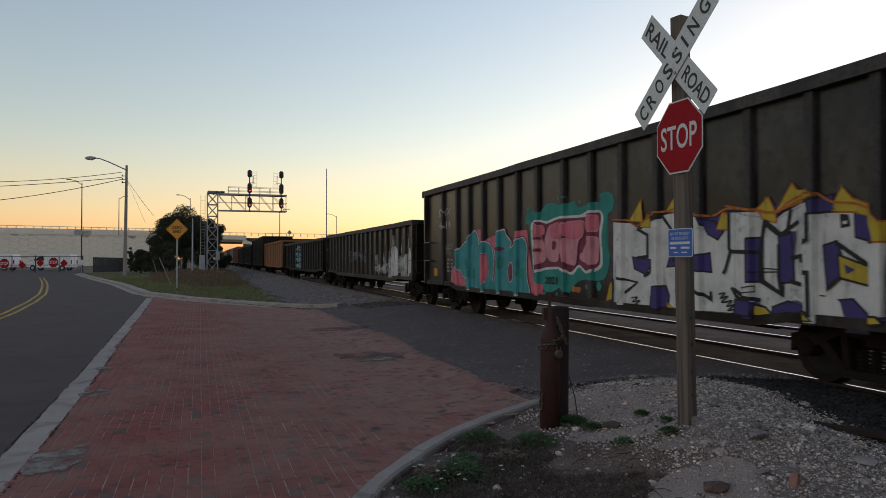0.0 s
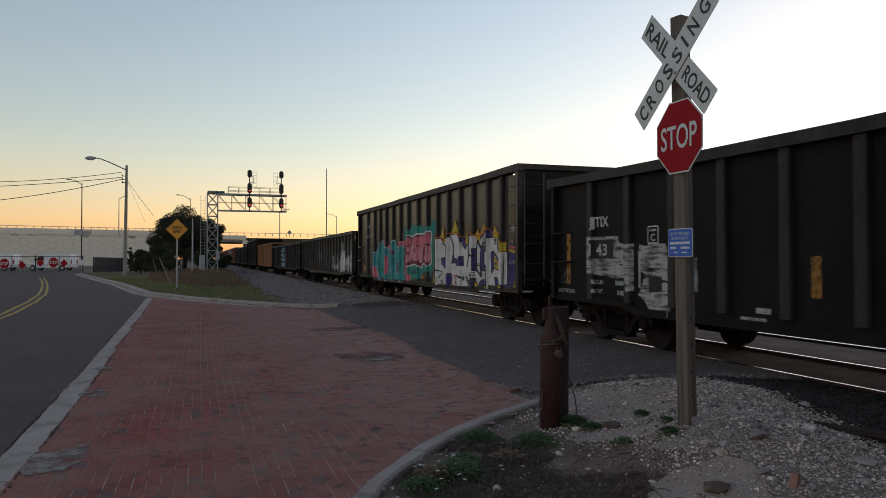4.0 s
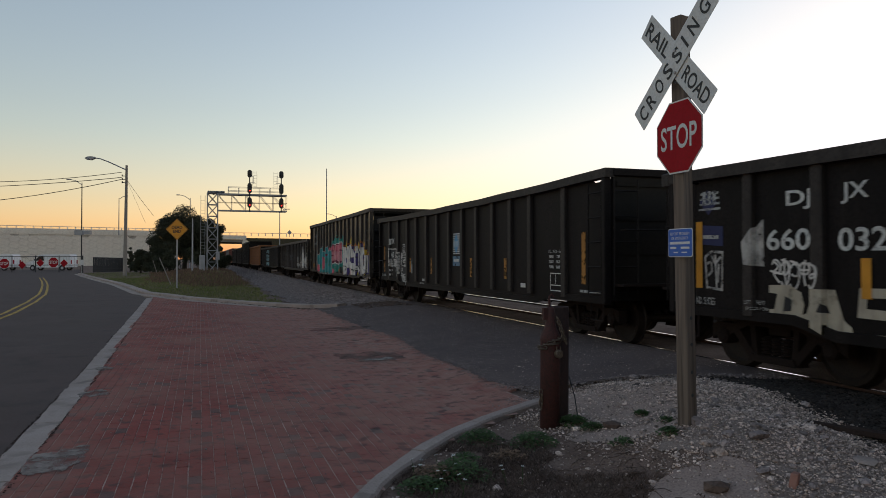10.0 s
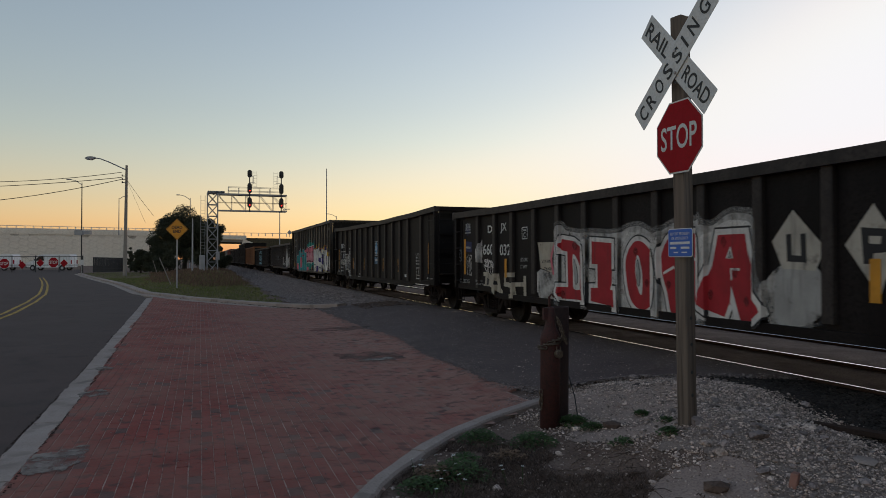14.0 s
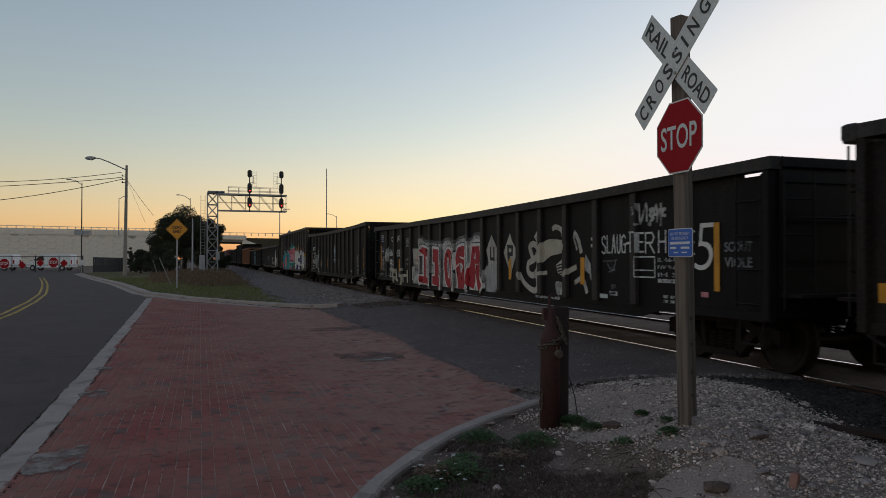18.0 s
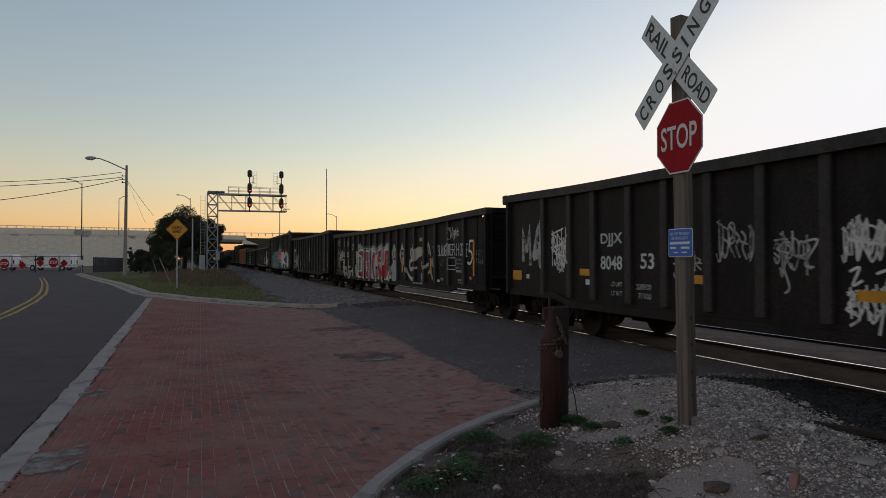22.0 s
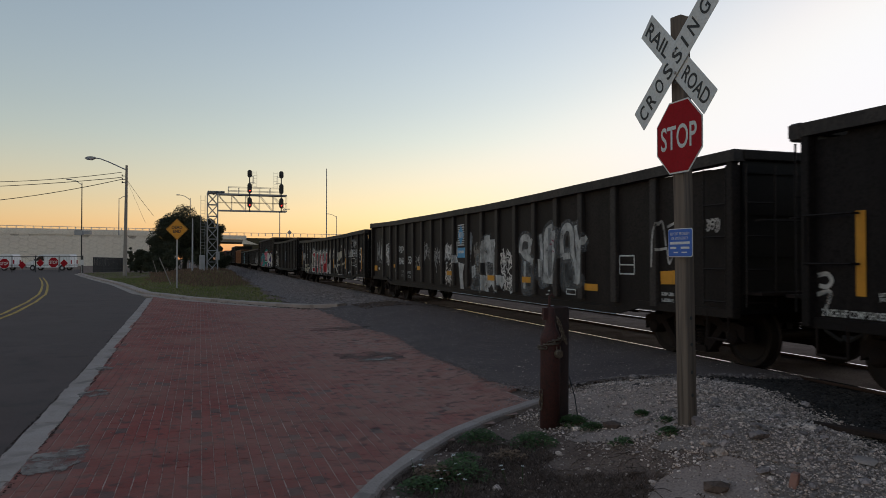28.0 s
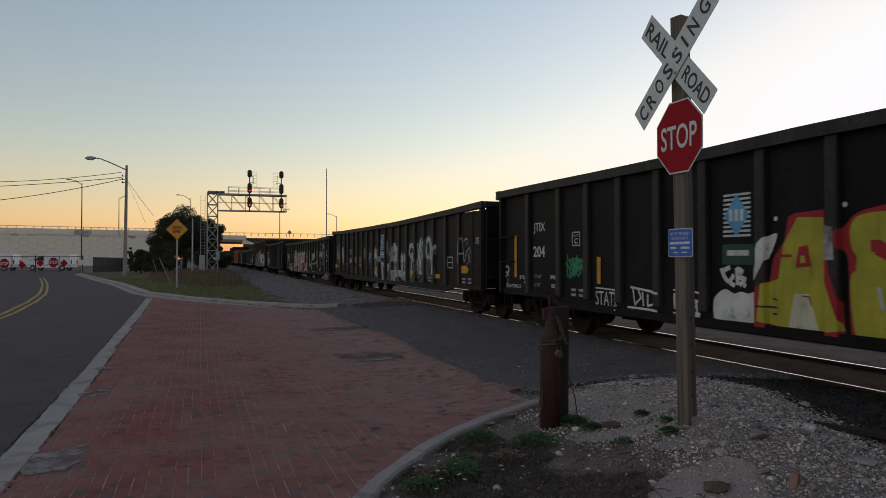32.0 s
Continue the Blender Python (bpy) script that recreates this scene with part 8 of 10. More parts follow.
def build_bollard():
    b = tagged(new("bollard"), "rusty dark red steel pipe bollard with chain", "bollard")
    x, y, z0 = 3.50, 6.78, -0.25
    b.matrix_basis = pose(x, y, z0, 0, 0.4, 0)
    fx, fy = -0.09, -0.074
    bm = bmesh.new()
    lathe(bm, [(0.11, -0.1), (0.11, 1.215), (0.105, 1.222), (0.098, 1.215), (0.098, 1.0)], centre=(0.08, 0.078, 0), seg=28)
    part("pipe", bm, M["dark_pipe"], b, "dark rusty pipe")
    # a second, capped pipe in front narrows to a neck with a hook
    bm = bmesh.new()
    lathe(bm, [(0.102, -0.1), (0.102, 0.9), (0.099, 0.935), (0.088, 0.965), (0.06, 1.02), (0.046, 1.1), (0.040, 1.22), (0.03, 1.23)], centre=(fx, fy, 0), seg=28)
    part("capped_pipe", bm, M["rust_pipe"], b, "dark red painted pipe with a tapered cap", smooth=True)
    bm = bmesh.new()
    lathe(bm, [(0.104, 0.875), (0.108, 0.88), (0.108, 0.905), (0.104, 0.91)], centre=(fx, fy, 0), seg=28)
    part("collar", bm, M["rust_pipe"], b)
    bm = bmesh.new()
    polyline(bm, [(fx - 0.01, fy, 1.2), (fx - 0.015, fy, 1.33), (fx + 0.01, fy - 0.01, 1.36), (fx + 0.03, fy - 0.02, 1.33)], 0.013, 6)
    box(bm, (fx - 0.085, fy - 0.02, 1.1), (fx - 0.035, fy + 0.02, 1.22))
    part("hook", bm, M["rust_pipe"], b)
    # chain round the pipe
    link = link_mesh()
    chain = part("chain", link, None, b, "rusty steel chain", at=pose(-0.09, -0.196, 0.9, 0, 0, 0))
    n = 19
    for i in range(n):
        t = 2 * math.pi * i / n
        zz = 0.80 + 0.05 * math.sin(t * 1.0 + 2.0) + 0.015 * math.sin(5 * t)
        part("link", link, None, b, at=Matrix.Translation((-0.09 + 0.117 * math.cos(t), -0.074 + 0.117 * math.sin(t), zz + 0.06)) @ Matrix.Rotation(t + math.pi / 2, 4, "Z") @ Matrix.Rotation(radians(90 if i % 2 else 15), 4, "X"))
    for i in range(7):
        part("link", link, None, b, at=Matrix.Translation((-0.06 + 0.012 * i, -0.19 - 0.002 * i, 1.1 - 0.035 * i)) @ Matrix.Rotation(radians(60), 4, "Y") @ Matrix.Rotation(radians(90 * (i % 2)), 4, "X"))
    for i in range(4):
        part("link", link, None, b, at=Matrix.Translation((-0.205, -0.1, 0.22 + 0.045 * i)) @ Matrix.Rotation(radians(90), 4, "Y") @ Matrix.Rotation(radians(90 * (i % 2)), 4, "X"))
    bm = bmesh.new()
    lathe(bm, [(0.03, -0.022), (0.044, -0.016), (0.044, 0.016), (0.03, 0.022)], "y", seg=16)
    tube(bm, (-0.02, 0, 0.03), (-0.02, 0, 0.075), 0.006)
    tube(bm, (0.02, 0, 0.03), (0.02, 0, 0.075), 0.006)
    part("padlock", bm, M["chain"], b, "dull grey padlock", at=pose(-0.06, -0.2, 0.76))
    bm = bmesh.new()
    polyline(bm, [(0.15, -0.03, 0.5), (0.18, -0.1, 0.3), (0.2, -0.16, 0.0), (0.18, -0.3, -0.02)], 0.006)
    part("wire", bm, M["dark_steel"], b)


def link_mesh():
    bm = bmesh.new()
    pts = [(0.028 * math.cos(t) + (0.012 if math.cos(t) > 0 else -0.012), 0.017 * math.sin(t), 0) for t in (2 * math.pi * i / 10 for i in range(10))]
    polyline(bm, pts, 0.0065, 5, True)
    return to_mesh("link", bm, M["chain"])


build_bollard()


# ---- loose ground: stones, kerbs, plants ----
def ico():
    g = (1 + 5 ** 0.5) / 2
    v = np.array([(-1, g, 0), (1, g, 0), (-1, -g, 0), (1, -g, 0), (0, -1, g), (0, 1, g), (0, -1, -g), (0, 1, -g), (g, 0, -1), (g, 0, 1), (-g, 0, -1), (-g, 0, 1)], float)
    f = [(0, 11, 5), (0, 5, 1), (0, 1, 7), (0, 7, 10), (0, 10, 11), (1, 5, 9), (5, 11, 4), (11, 10, 2), (10, 7, 6), (7, 1, 8), (3, 9, 4), (3, 4, 2), (3, 2, 6), (3, 6, 8), (3, 8, 9), (4, 9, 5), (2, 4, 11), (6, 2, 10), (8, 6, 7), (9, 8, 1)]
    return v / np.linalg.norm(v[0]), np.array(f)


def stones(name, places, sizes, material, seed, squash=0.65):
    """Many uneven stones in one mesh."""
    rng = np.random.default_rng(seed)
    base, faces = ico()
    n = len(places)
    jit = 1 + rng.uniform(-0.28, 0.28, (n, 12, 1))
    v = base[None] * jit * rng.uniform(0.65, 1.25, (n, 1, 3))
    ang = rng.uniform(0, 6.283, (n, 3))
    for ax in range(3):
        c, s_ = np.cos(ang[:, ax])[:, None], np.sin(ang[:, ax])[:, None]
        i, j = [(1, 2), (0, 2), (0, 1)][ax]
        a, b = v[:, :, i] * c - v[:, :, j] * s_, v[:, :, i] * s_ + v[:, :, j] * c
        v[:, :, i], v[:, :, j] = a, b
    v[:, :, 2] *= squash
    v = v * np.asarray(sizes)[:, None, None] + np.asarray(places)[:, None, :]
    f = (faces[None] + (np.arange(n) * 12)[:, None, None]).reshape(-1, 3)
    me = bpy.data.meshes.new(name)
    me.from_pydata(v.reshape(-1, 3).tolist(), [], f.tolist())
    me.materials.append(material)
    return new(name, me)


def scatter(n, x0, x1, y0, y1, seed, keep=None, lift=0.0):
    rng = np.random.default_rng(seed)
    xs, ys = rng.uniform(x0, x1, n), rng.uniform(y0, y1, n)
    return [(x, y, ground_z(x, y) + lift) for x, y in zip(xs, ys) if keep is None or keep(x, y)]


RIGHT_KERB = [(0.18, -2.2), (0.35, 2.6), (0.55, 3.6), (0.8, 4.55), (1.08, 5.22), (1.3, 5.6), (1.58, 5.97), (1.97, 6.46), (2.37, 6.87), (2.8, 7.23), (3.26, 7.52), (3.78, 7.74)]


def kerb_y(x):
    for (a, b), (c, d) in zip(RIGHT_KERB, RIGHT_KERB[1:]):
        if a <= x <= c:
            return b + (d - b) * (x - a) / (c - a)
    return 2.0 if x < 0.35 else 7.7


def far_kerb_y(x):
    return 35.0 - 1.93 * (x + 1.3)


def sandy(x, y, soft=0.0):
    """Bare trodden sand: beside the bollard, and in front of the heap. soft spreads its border."""
    k = 0.5 * noise.noise((x * 2.2, y * 2.2, 3)) + 0.45 * noise.noise((x * 7, y * 7, 8)) + soft
    a = ((x - 4.2) / 0.62) ** 2 + ((y - 6.95) / 1.05) ** 2
    b = ((x - 3.75 + 0.35 * (y - 5.6)) / 0.28) ** 2 + ((y - 5.6) / 0.7) ** 2
    c = ((x - 3.4) / 0.5) ** 2 + ((y - 4.25) / 0.36) ** 2
    return min(a, b, c) < 1.0 + k


def build_gravel():
    rng = np.random.default_rng(5)
    edge = lambda x, y: 1.0 - smooth_step(5.15, 5.75, x - 0.28 * (y - 5.2))
    heap = lambda x, y: rng.random() < edge(x, y) * min(1.0, 0.08 + 1.6 * math.exp(-(((x - 4.75) / 1.0) ** 2 + ((y - 5.6) / (2.0 if y > 5.6 else 2.8)) ** 2))) * (0.55 + 0.9 * max(0.0, 0.5 + noise.noise((x * 1.3, y * 1.3, 5))))
    pts = scatter(125000, 3.3, 6.2, 3.0, 8.1, 11, lambda x, y: heap(x, y) and (not sandy(x, y, rng.normal(0, 0.5)) or rng.random() < 0.12), -0.028)
    pts = [(x, y, z + 0.022 * rng.random() ** 2) for x, y, z in pts]
    ob = stones("limestone_gravel", pts, rng.gamma(1.5, 0.0029, len(pts)) + 0.0028, M["limestone"], 3)
    tagged(ob, "heap of pale crushed limestone gravel", "gravel", kind="stuff")
    pts = scatter(420, 3.2, 6.2, 3.0, 7.9, 12, lambda x, y: heap(x, y) and not sandy(x, y), -0.02)
    ob = stones("broken_stone", pts, 0.014 + rng.gamma(1.3, 0.009, len(pts)), M["limestone"], 4)
    tagged(ob, "larger broken limestone pieces on the heap", "gravel", kind="stuff")
    pts = scatter(260, 3.3, 6.2, 3.0, 7.4, 15, lambda x, y: heap(x, y) and not sandy(x, y), -0.012)
    ob = stones("dark_stone", pts, 0.015 + rng.gamma(1.3, 0.012, len(pts)), M["ballast"], 14)
    tagged(ob, "dark grey stones lying among pale gravel", "gravel", kind="stuff")
    # grit on the sandy patch and beside the kerb
    pts = scatter(5500, 1.0, 5.2, 3.0, 8.3, 16, lambda x, y: (y < kerb_y(x) - 0.22 or x > 3.7) and not sandy(x, y, rng.normal(-0.3, 0.5)), -0.025)
    ob = stones("grit", pts, rng.gamma(1.6, 0.0032, len(pts)) + 0.0025, M["limestone"], 17)
    tagged(ob, "fine pale grit scattered on sandy soil", "gravel", kind="stuff")
    pts = scatter(5000, 2.6, 4.2, 7.1, 8.6, 18, lambda x, y: kerb_y(x) + 0.05 < y < kerb_y(x) + 0.4 and rng.random() < math.exp(-((x - 3.75) / 0.4) ** 2), 0.012)
    ob = stones("grit", pts, rng.gamma(2.0, 0.0017, len(pts)) + 0.002, M["ballast"], 19)
    tagged(ob, "loose grit washed against the kerb end", "gravel", kind="stuff")
    # crushed dust that fills the heap between its stones
    verts, faces = [], []
    nx, ny, d = 110, 196, 0.03
    for j in range(ny):
        for i in range(nx):
            x, y = 3.1 + i * d, 2.6 + j * d
            verts.append((x, y, ground_z(x, y) - 0.021 + 0.007 * noise.noise((x * 9, y * 9, 4))))
    for j in range(ny - 1):
        for i in range(nx - 1):
            x, y = 3.1 + (i + 0.5) * d, 2.6 + (j + 0.5) * d
            full = edge(x, y) * 1.6 * math.exp(-(((x - 4.75) / 1.0) ** 2 + ((y - 5.6) / (2.0 if y > 5.6 else 2.8)) ** 2))
            if full > 0.45 + 0.4 * noise.noise((x * 3, y * 3, 2)) and not sandy(x, y) and y < 8.1:
                faces.append((j * nx + i, j * nx + i + 1, (j + 1) * nx + i + 1, (j + 1) * nx + i))
    tagged(new("gravel_dust", soup("gravel_dust", verts, faces, M["grit_bed"], True)), "grey limestone dust packed between gravel stones", "gravel", kind="stuff")
    # ballast: shoulder, track beds
    def shoulder(x, y):
        return y > 24.2 or (x > 5.2 and y < 7.6)
    pts = scatter(31000, 2.6, 7.0, 24.0, 62, 21, lambda x, y: shoulder(x, y) and x + 0.9 * noise.noise((x, y * 0.4, 6)) > 3.6 + 0.9 * (y < 26) , 0.0) + scatter(9000, 4.2, 7.1, 62, 180, 22, None, 0.0) 
    ob = stones("ballast", pts, rng.uniform(0.022, 0.052, len(pts)) * np.where(np.array(pts)[:, 1] > 60, 1.8, 1.0), M["ballast"], 24)
    tagged(ob, "grey crushed stone ballast beside the rails", "ballast", kind="stuff")
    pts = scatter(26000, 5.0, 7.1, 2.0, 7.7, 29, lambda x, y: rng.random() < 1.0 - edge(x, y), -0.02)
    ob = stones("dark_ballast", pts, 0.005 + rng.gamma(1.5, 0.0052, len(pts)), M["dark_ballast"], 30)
    tagged(ob, "dark oily ballast stones beside the rail", "ballast", kind="stuff")
    pts = [(x, y, -0.13) for x, y, z in scatter(6000, 10.0, 12.8, 2.5, 60, 25)]
    ob = stones("ballast", pts, rng.uniform(0.03, 0.055, len(pts)), M["ballast"], 26)
    tagged(ob, "grey crushed stone ballast between the rails", "ballast", kind="stuff")
    # bare sand
    verts, faces = [], []
    nx, ny, d = 104, 184, 0.025
    for j in range(ny):
        for i in range(nx):
            x, y = 2.6 + i * d, 3.3 + j * d
            verts.append((x, y, ground_z(x, y) - 0.024 + 0.004 * noise.noise((x * 6, y * 6, 1))))
    for j in range(ny - 1):
        for i in range(nx - 1):
            if sandy(2.6 + (i + 0.5) * d, 3.3 + (j + 0.5) * d) and (2.6 + i * d > 3.7 or 3.3 + j * d < kerb_y(2.6 + i * d) - 0.25):
                faces.append((j * nx + i, j * nx + i + 1, (j + 1) * nx + i + 1, (j + 1) * nx + i))
    tagged(new("bare_sand", soup("bare_sand", verts, faces, M["sand"], True)), "bare pale sand trodden between gravel and kerb", "sand", kind="structure")
    # crumbs along the asphalt's broken edge and end
    pts = []
    crumb = random.Random(12)
    for k in range(4200):
        t = crumb.uniform(0.0, 8.999)
        (xa, ya), (xb, yb) = ASPHALT_EDGE[int(t)], ASPHALT_EDGE[int(t) + 1]
        x, y = xa + (xb - xa) * (t % 1) + 0.12 + crumb.gauss(0, 0.1), ya + (yb - ya) * (t % 1) + crumb.gauss(0, 0.1)
        pts.append((x, y, ground_z(x, y) + 0.014 + 0.01 * crumb.random()))
    for k in range(1500):
        t = crumb.random()
        x = 3.9 + 3.1 * t
        y = 8.28 - 0.16 * max(0.0, x - 4.4) - 0.3 * max(0.0, x - 5.1) + crumb.gauss(0, 0.07)
        pts.append((x, y, ground_z(x, y) - 0.012 + 0.03 * crumb.random()))
    ob = stones("asphalt_crumbs", pts, np.array([crumb.uniform(0.003, 0.011) if k < 4200 else crumb.uniform(0.004, 0.02) for k in range(len(pts))]), M["ballast"], 71)
    tagged(ob, "pale crumbs along the broken end of the asphalt", "rubble", kind="stuff")
    # heaped broken asphalt where the crossing ends
    pts = scatter(260, 4.9, 6.4, 22.2, 24.6, 27, None, 0.03)
    ob = stones("asphalt_rubble", pts, rng.uniform(0.02, 0.06, len(pts)), M["dead"], 28, 0.5)
    tagged(ob, "dark broken lumps and bark at the crossing's edge", "rubble", kind="stuff")


build_gravel()


def single_stone(label, x, y, size, material, seed, squash=0.6, lift=0.0):
    ob = stones("stone", [(x, y, ground_z(x, y) - 0.03 + size * 0.35 + lift)], [size], material, seed, squash)
    tagged(ob, label, "stone")


single_stone("pale rounded stone lying on gravel", 3.75, 4.56, 0.05, M["limestone"], 41, 0.7)
single_stone("pale flat stone lying on gravel", 3.74, 4.7, 0.055, M["limestone"], 42, 0.4)
single_stone("dark grey rock half sunk in gravel", 4.13, 4.59, 0.1, M["ballast"], 43, 0.45)
single_stone("dark rock at the foot of the post", 3.91, 5.04, 0.06, M["ballast"], 44, 0.7)
single_stone("dark brown lump on bare sand", 3.47, 4.25, 0.08, M["dead"], 45, 0.5)
single_stone("pale grey flat slab on gravel", 4.77, 4.18, 0.085, M["concrete"], 46, 0.3)
single_stone("dark brown clod on bare sand", 3.78, 6.1, 0.09, M["dead"], 47, 0.5)
single_stone("dark stone among pale gravel", 4.96, 4.79, 0.07, M["ballast"], 48, 0.6)
single_stone("pale grey block at the asphalt's edge", 5.27, 8.04, 0.065, M["ballast"], 49, 0.6)
single_stone("grey broken slab in gravel", 3.88, 4.25, 0.07, M["ballast"], 50, 0.5)
single_stone("dark stone in grit below the post", 3.96, 4.71, 0.055, M["ballast"], 51, 0.6)
single_stone("pale stone lying on dark soil", 3.01, 5.74, 0.045, M["limestone"], 52, 0.6)
single_stone("pale stone lying on dark soil", 2.16, 5.13, 0.05, M["limestone"], 53, 0.7)


def build_small_litter():
    ob = tagged(new("brick_fragment"), "broken red brick standing in gravel", "brick")
    x, y = 3.96, 4.06
    ob.matrix_basis = pose(x, y, ground_z(x, y) - 0.05, 8, 6, 35)
    bm = bmesh.new()
    box(bm, (-0.045, -0.025, 0), (0.045, 0.025, 0.12))
    part("fragment", bevelled(bm, 0.006), M["brick"], ob)
    for i, (x, y, turn) in enumerate(((5.25, 4.85, 20), (5.5, 4.6, 12))):
        ob = tagged(new("plank"), "weathered board half buried in gravel", "board", "half-buried boards")
        ob.matrix_basis = pose(x, y, ground_z(x, y) + 0.0, 0, 4, turn)
        bm = bmesh.new()
        box(bm, (-0.06, -0.55, -0.02), (0.06, 0.55, 0.025))
        part("board", bevelled(bm, 0.004), M["tie"], ob)


build_small_litter()


def kerb(name, pts, width, height, label, base=-0.3, piece=1.5, rag=0.012):
    """A concrete kerb along a line, in cast pieces with joints."""
    ob = tagged(new(name), label, "kerb", kind="structure")
    pts = [Vector(p) for p in pts]
    dist = [0.0]
    for a, b in zip(pts, pts[1:]):
        dist.append(dist[-1] + (b - a).length)

    def along(d):
        for i in range(len(pts) - 1):
            if d <= dist[i + 1] or i == len(pts) - 2:
                t = (d - dist[i]) / (dist[i + 1] - dist[i])
                return pts[i].lerp(pts[i + 1], t), (pts[i + 1] - pts[i]).normalized()
    k = max(1, round(dist[-1] / piece))
    rng = random.Random(int(dist[-1] * 10))
    for i in range(k):
        a, b = dist[-1] * i / k + 0.004, dist[-1] * (i + 1) / k - 0.004
        bm = bmesh.new()
        rows = []
        m = 12 if rag > 0.02 else 5
        dz = rng.uniform(-0.008, 0.008)
        for j in range(m + 1):
            p, d = along(a + (b - a) * j / m)
            nrm = Vector((d.y, -d.x))
            z = ground_z(p.x, p.y)
            w1 = width + rng.uniform(-rag, rag)
            back = rng.uniform(-rag, rag) * 0.7
            prof = [(back, -0.12), (back, height - 0.012), (back + 0.015, height), (w1 - 0.02, height), (w1, height - 0.02), (w1, -0.12)]
            rows.append([bm.verts.new((p.x + nrm.x * u, p.y + nrm.y * u, z + v + dz)) for u, v in prof])
        for r0, r1 in zip(rows, rows[1:]):
            for q in range(len(r0) - 1):
                bm.faces.new((r0[q], r0[q + 1], r1[q + 1], r1[q]))
        bm.faces.new(rows[0])
        bm.faces.new(rows[-1][::-1])
        part("kerb_piece", bm, M["concrete"], ob)
    return ob


EDGING = [(-1.64, -2.2), (-1.65, 6.5), (-1.67, 9.0), (-1.72, 12.5), (-1.85, 17.6), (-1.9, 20), (-2.04, 26.3), (-2.24, 34.5)]


def build_kerbs():
    kerb("kerb", curl(RIGHT_KERB, 4), 0.145, 0.036, "curved pale concrete kerb round the corner", piece=1.3)
    kerb("kerb", EDGING, 0.28, 0.014, "flat worn concrete edging between asphalt and bricks", piece=2.2, rag=0.026)
    kerb("kerb", [(-13.4, 93), (-10.9, 80), (-8.2, 67), (-5.2, 53), (-2.75, 39), (-1.5, 35.4), (-0.3, 32.2), (1.6, 28.6), (3.5, 25.6), (4.4, 24.3)][::-1], 0.45, 0.12, "low pale concrete kerb along the grass verge", piece=2.4)


build_kerbs()


def build_gutter():
    line_ = [Vector(p) for p in ((-13.4, 93), (-10.9, 80), (-8.2, 67), (-5.2, 53), (-2.75, 39), (-1.5, 35.4), (-0.3, 32.2), (1.6, 28.6), (3.5, 25.6), (4.4, 24.3))][::-1]
    moved = []
    for k, p in enumerate(line_):
        d = (line_[min(k + 1, len(line_) - 1)] - line_[max(k - 1, 0)]).normalized()
        moved.append((p.x - d.y * 0.42, p.y + d.x * 0.42))
    kerb("gutter", moved, 0.40, 0.024, "flat worn concrete gutter along the verge kerb", piece=3.0, rag=0.03)
    # leaf mould and broken bits washed against it
    rng = random.Random(33)
    pts = []
    for k in range(260):
        t = rng.random() ** 0.6
        x, y = -0.9 + 5.0 * t, 33.6 - 10.0 * t + rng.gauss(0, 0.12)
        pts.append((x, y, ground_z(x, y) + 0.02))
    ob = stones("gutter_litter", pts, np.array([rng.uniform(0.015, 0.06) for p in pts]), M["dead"], 35, 0.35)
    tagged(ob, "dark leaf litter and bark along the gutter", "litter", kind="stuff")


build_gutter()


def edge_dirt():
    """Black dirt caught in the cracks on both sides of the flat edging and along the gutter."""
    rng = random.Random(91)
    pts = []
    for line_, n in ((EDGING, 1500), ([(x + 0.28, y) for x, y in EDGING], 2600), ([(-1.89, 35.2), (-0.69, 32.0), (1.21, 28.4), (3.11, 25.4)], 500)):
        for k in range(n):
            t = rng.random() * (len(line_) - 1.001)
            (xa, ya), (xb, yb) = line_[int(t)], line_[int(t) + 1]
            y = ya + (yb - ya) * (t % 1)
            x = xa + (xb - xa) * (t % 1)
            if noise.noise((x * 0.7, y * 0.9, 5)) + rng.gauss(0, 0.2) < -0.05:
                continue
            x += rng.gauss(0, 0.009)
            pts.append((x, y, ground_z(x, y) + 0.013))
    ob = stones("edge_dirt", pts, np.array([rng.uniform(0.003, 0.011) for p in pts]), M["tie"], 92, 0.4)
    tagged(ob, "black dirt caught along the edging's cracks", "dirt", kind="stuff")


edge_dirt()


# ---- plants ----
def blades(name, places, height, width, material, seed, lean=0.5, label="", category="grass"):
    rng = np.random.default_rng(seed)
    n = len(places)
    p = np.array(places)
    t = rng.uniform(0, 6.283, n)
    h = height * rng.uniform(0.4, 1.2, n)
    w = width * rng.uniform(0.6, 1.3, n)
    side = np.stack([np.cos(t), np.sin(t), np.zeros(n)], 1) * w[:, None] / 2
    d = rng.uniform(0, 6.283, n)
    le = lean * h * rng.uniform(0.1, 1.0, n)
    tip = p + np.stack([np.cos(d) * le, np.sin(d) * le, h], 1)
    mid = p + np.stack([np.cos(d) * le * 0.35, np.sin(d) * le * 0.35, h * 0.6], 1)
    v = np.stack([p - side, p + side, mid + side * 0.7, mid - side * 0.7, tip], 1).reshape(-1, 3)
    f = []
    for i in range(n):
        k = 5 * i
        f += [(k, k + 1, k + 2, k + 3), (k + 3, k + 2, k + 4)]
    me = bpy.data.meshes.new(name)
    me.from_pydata(v.tolist(), [], f)
    me.materials.append(material)
    return tagged(new(name, me), label, category, kind="stuff")


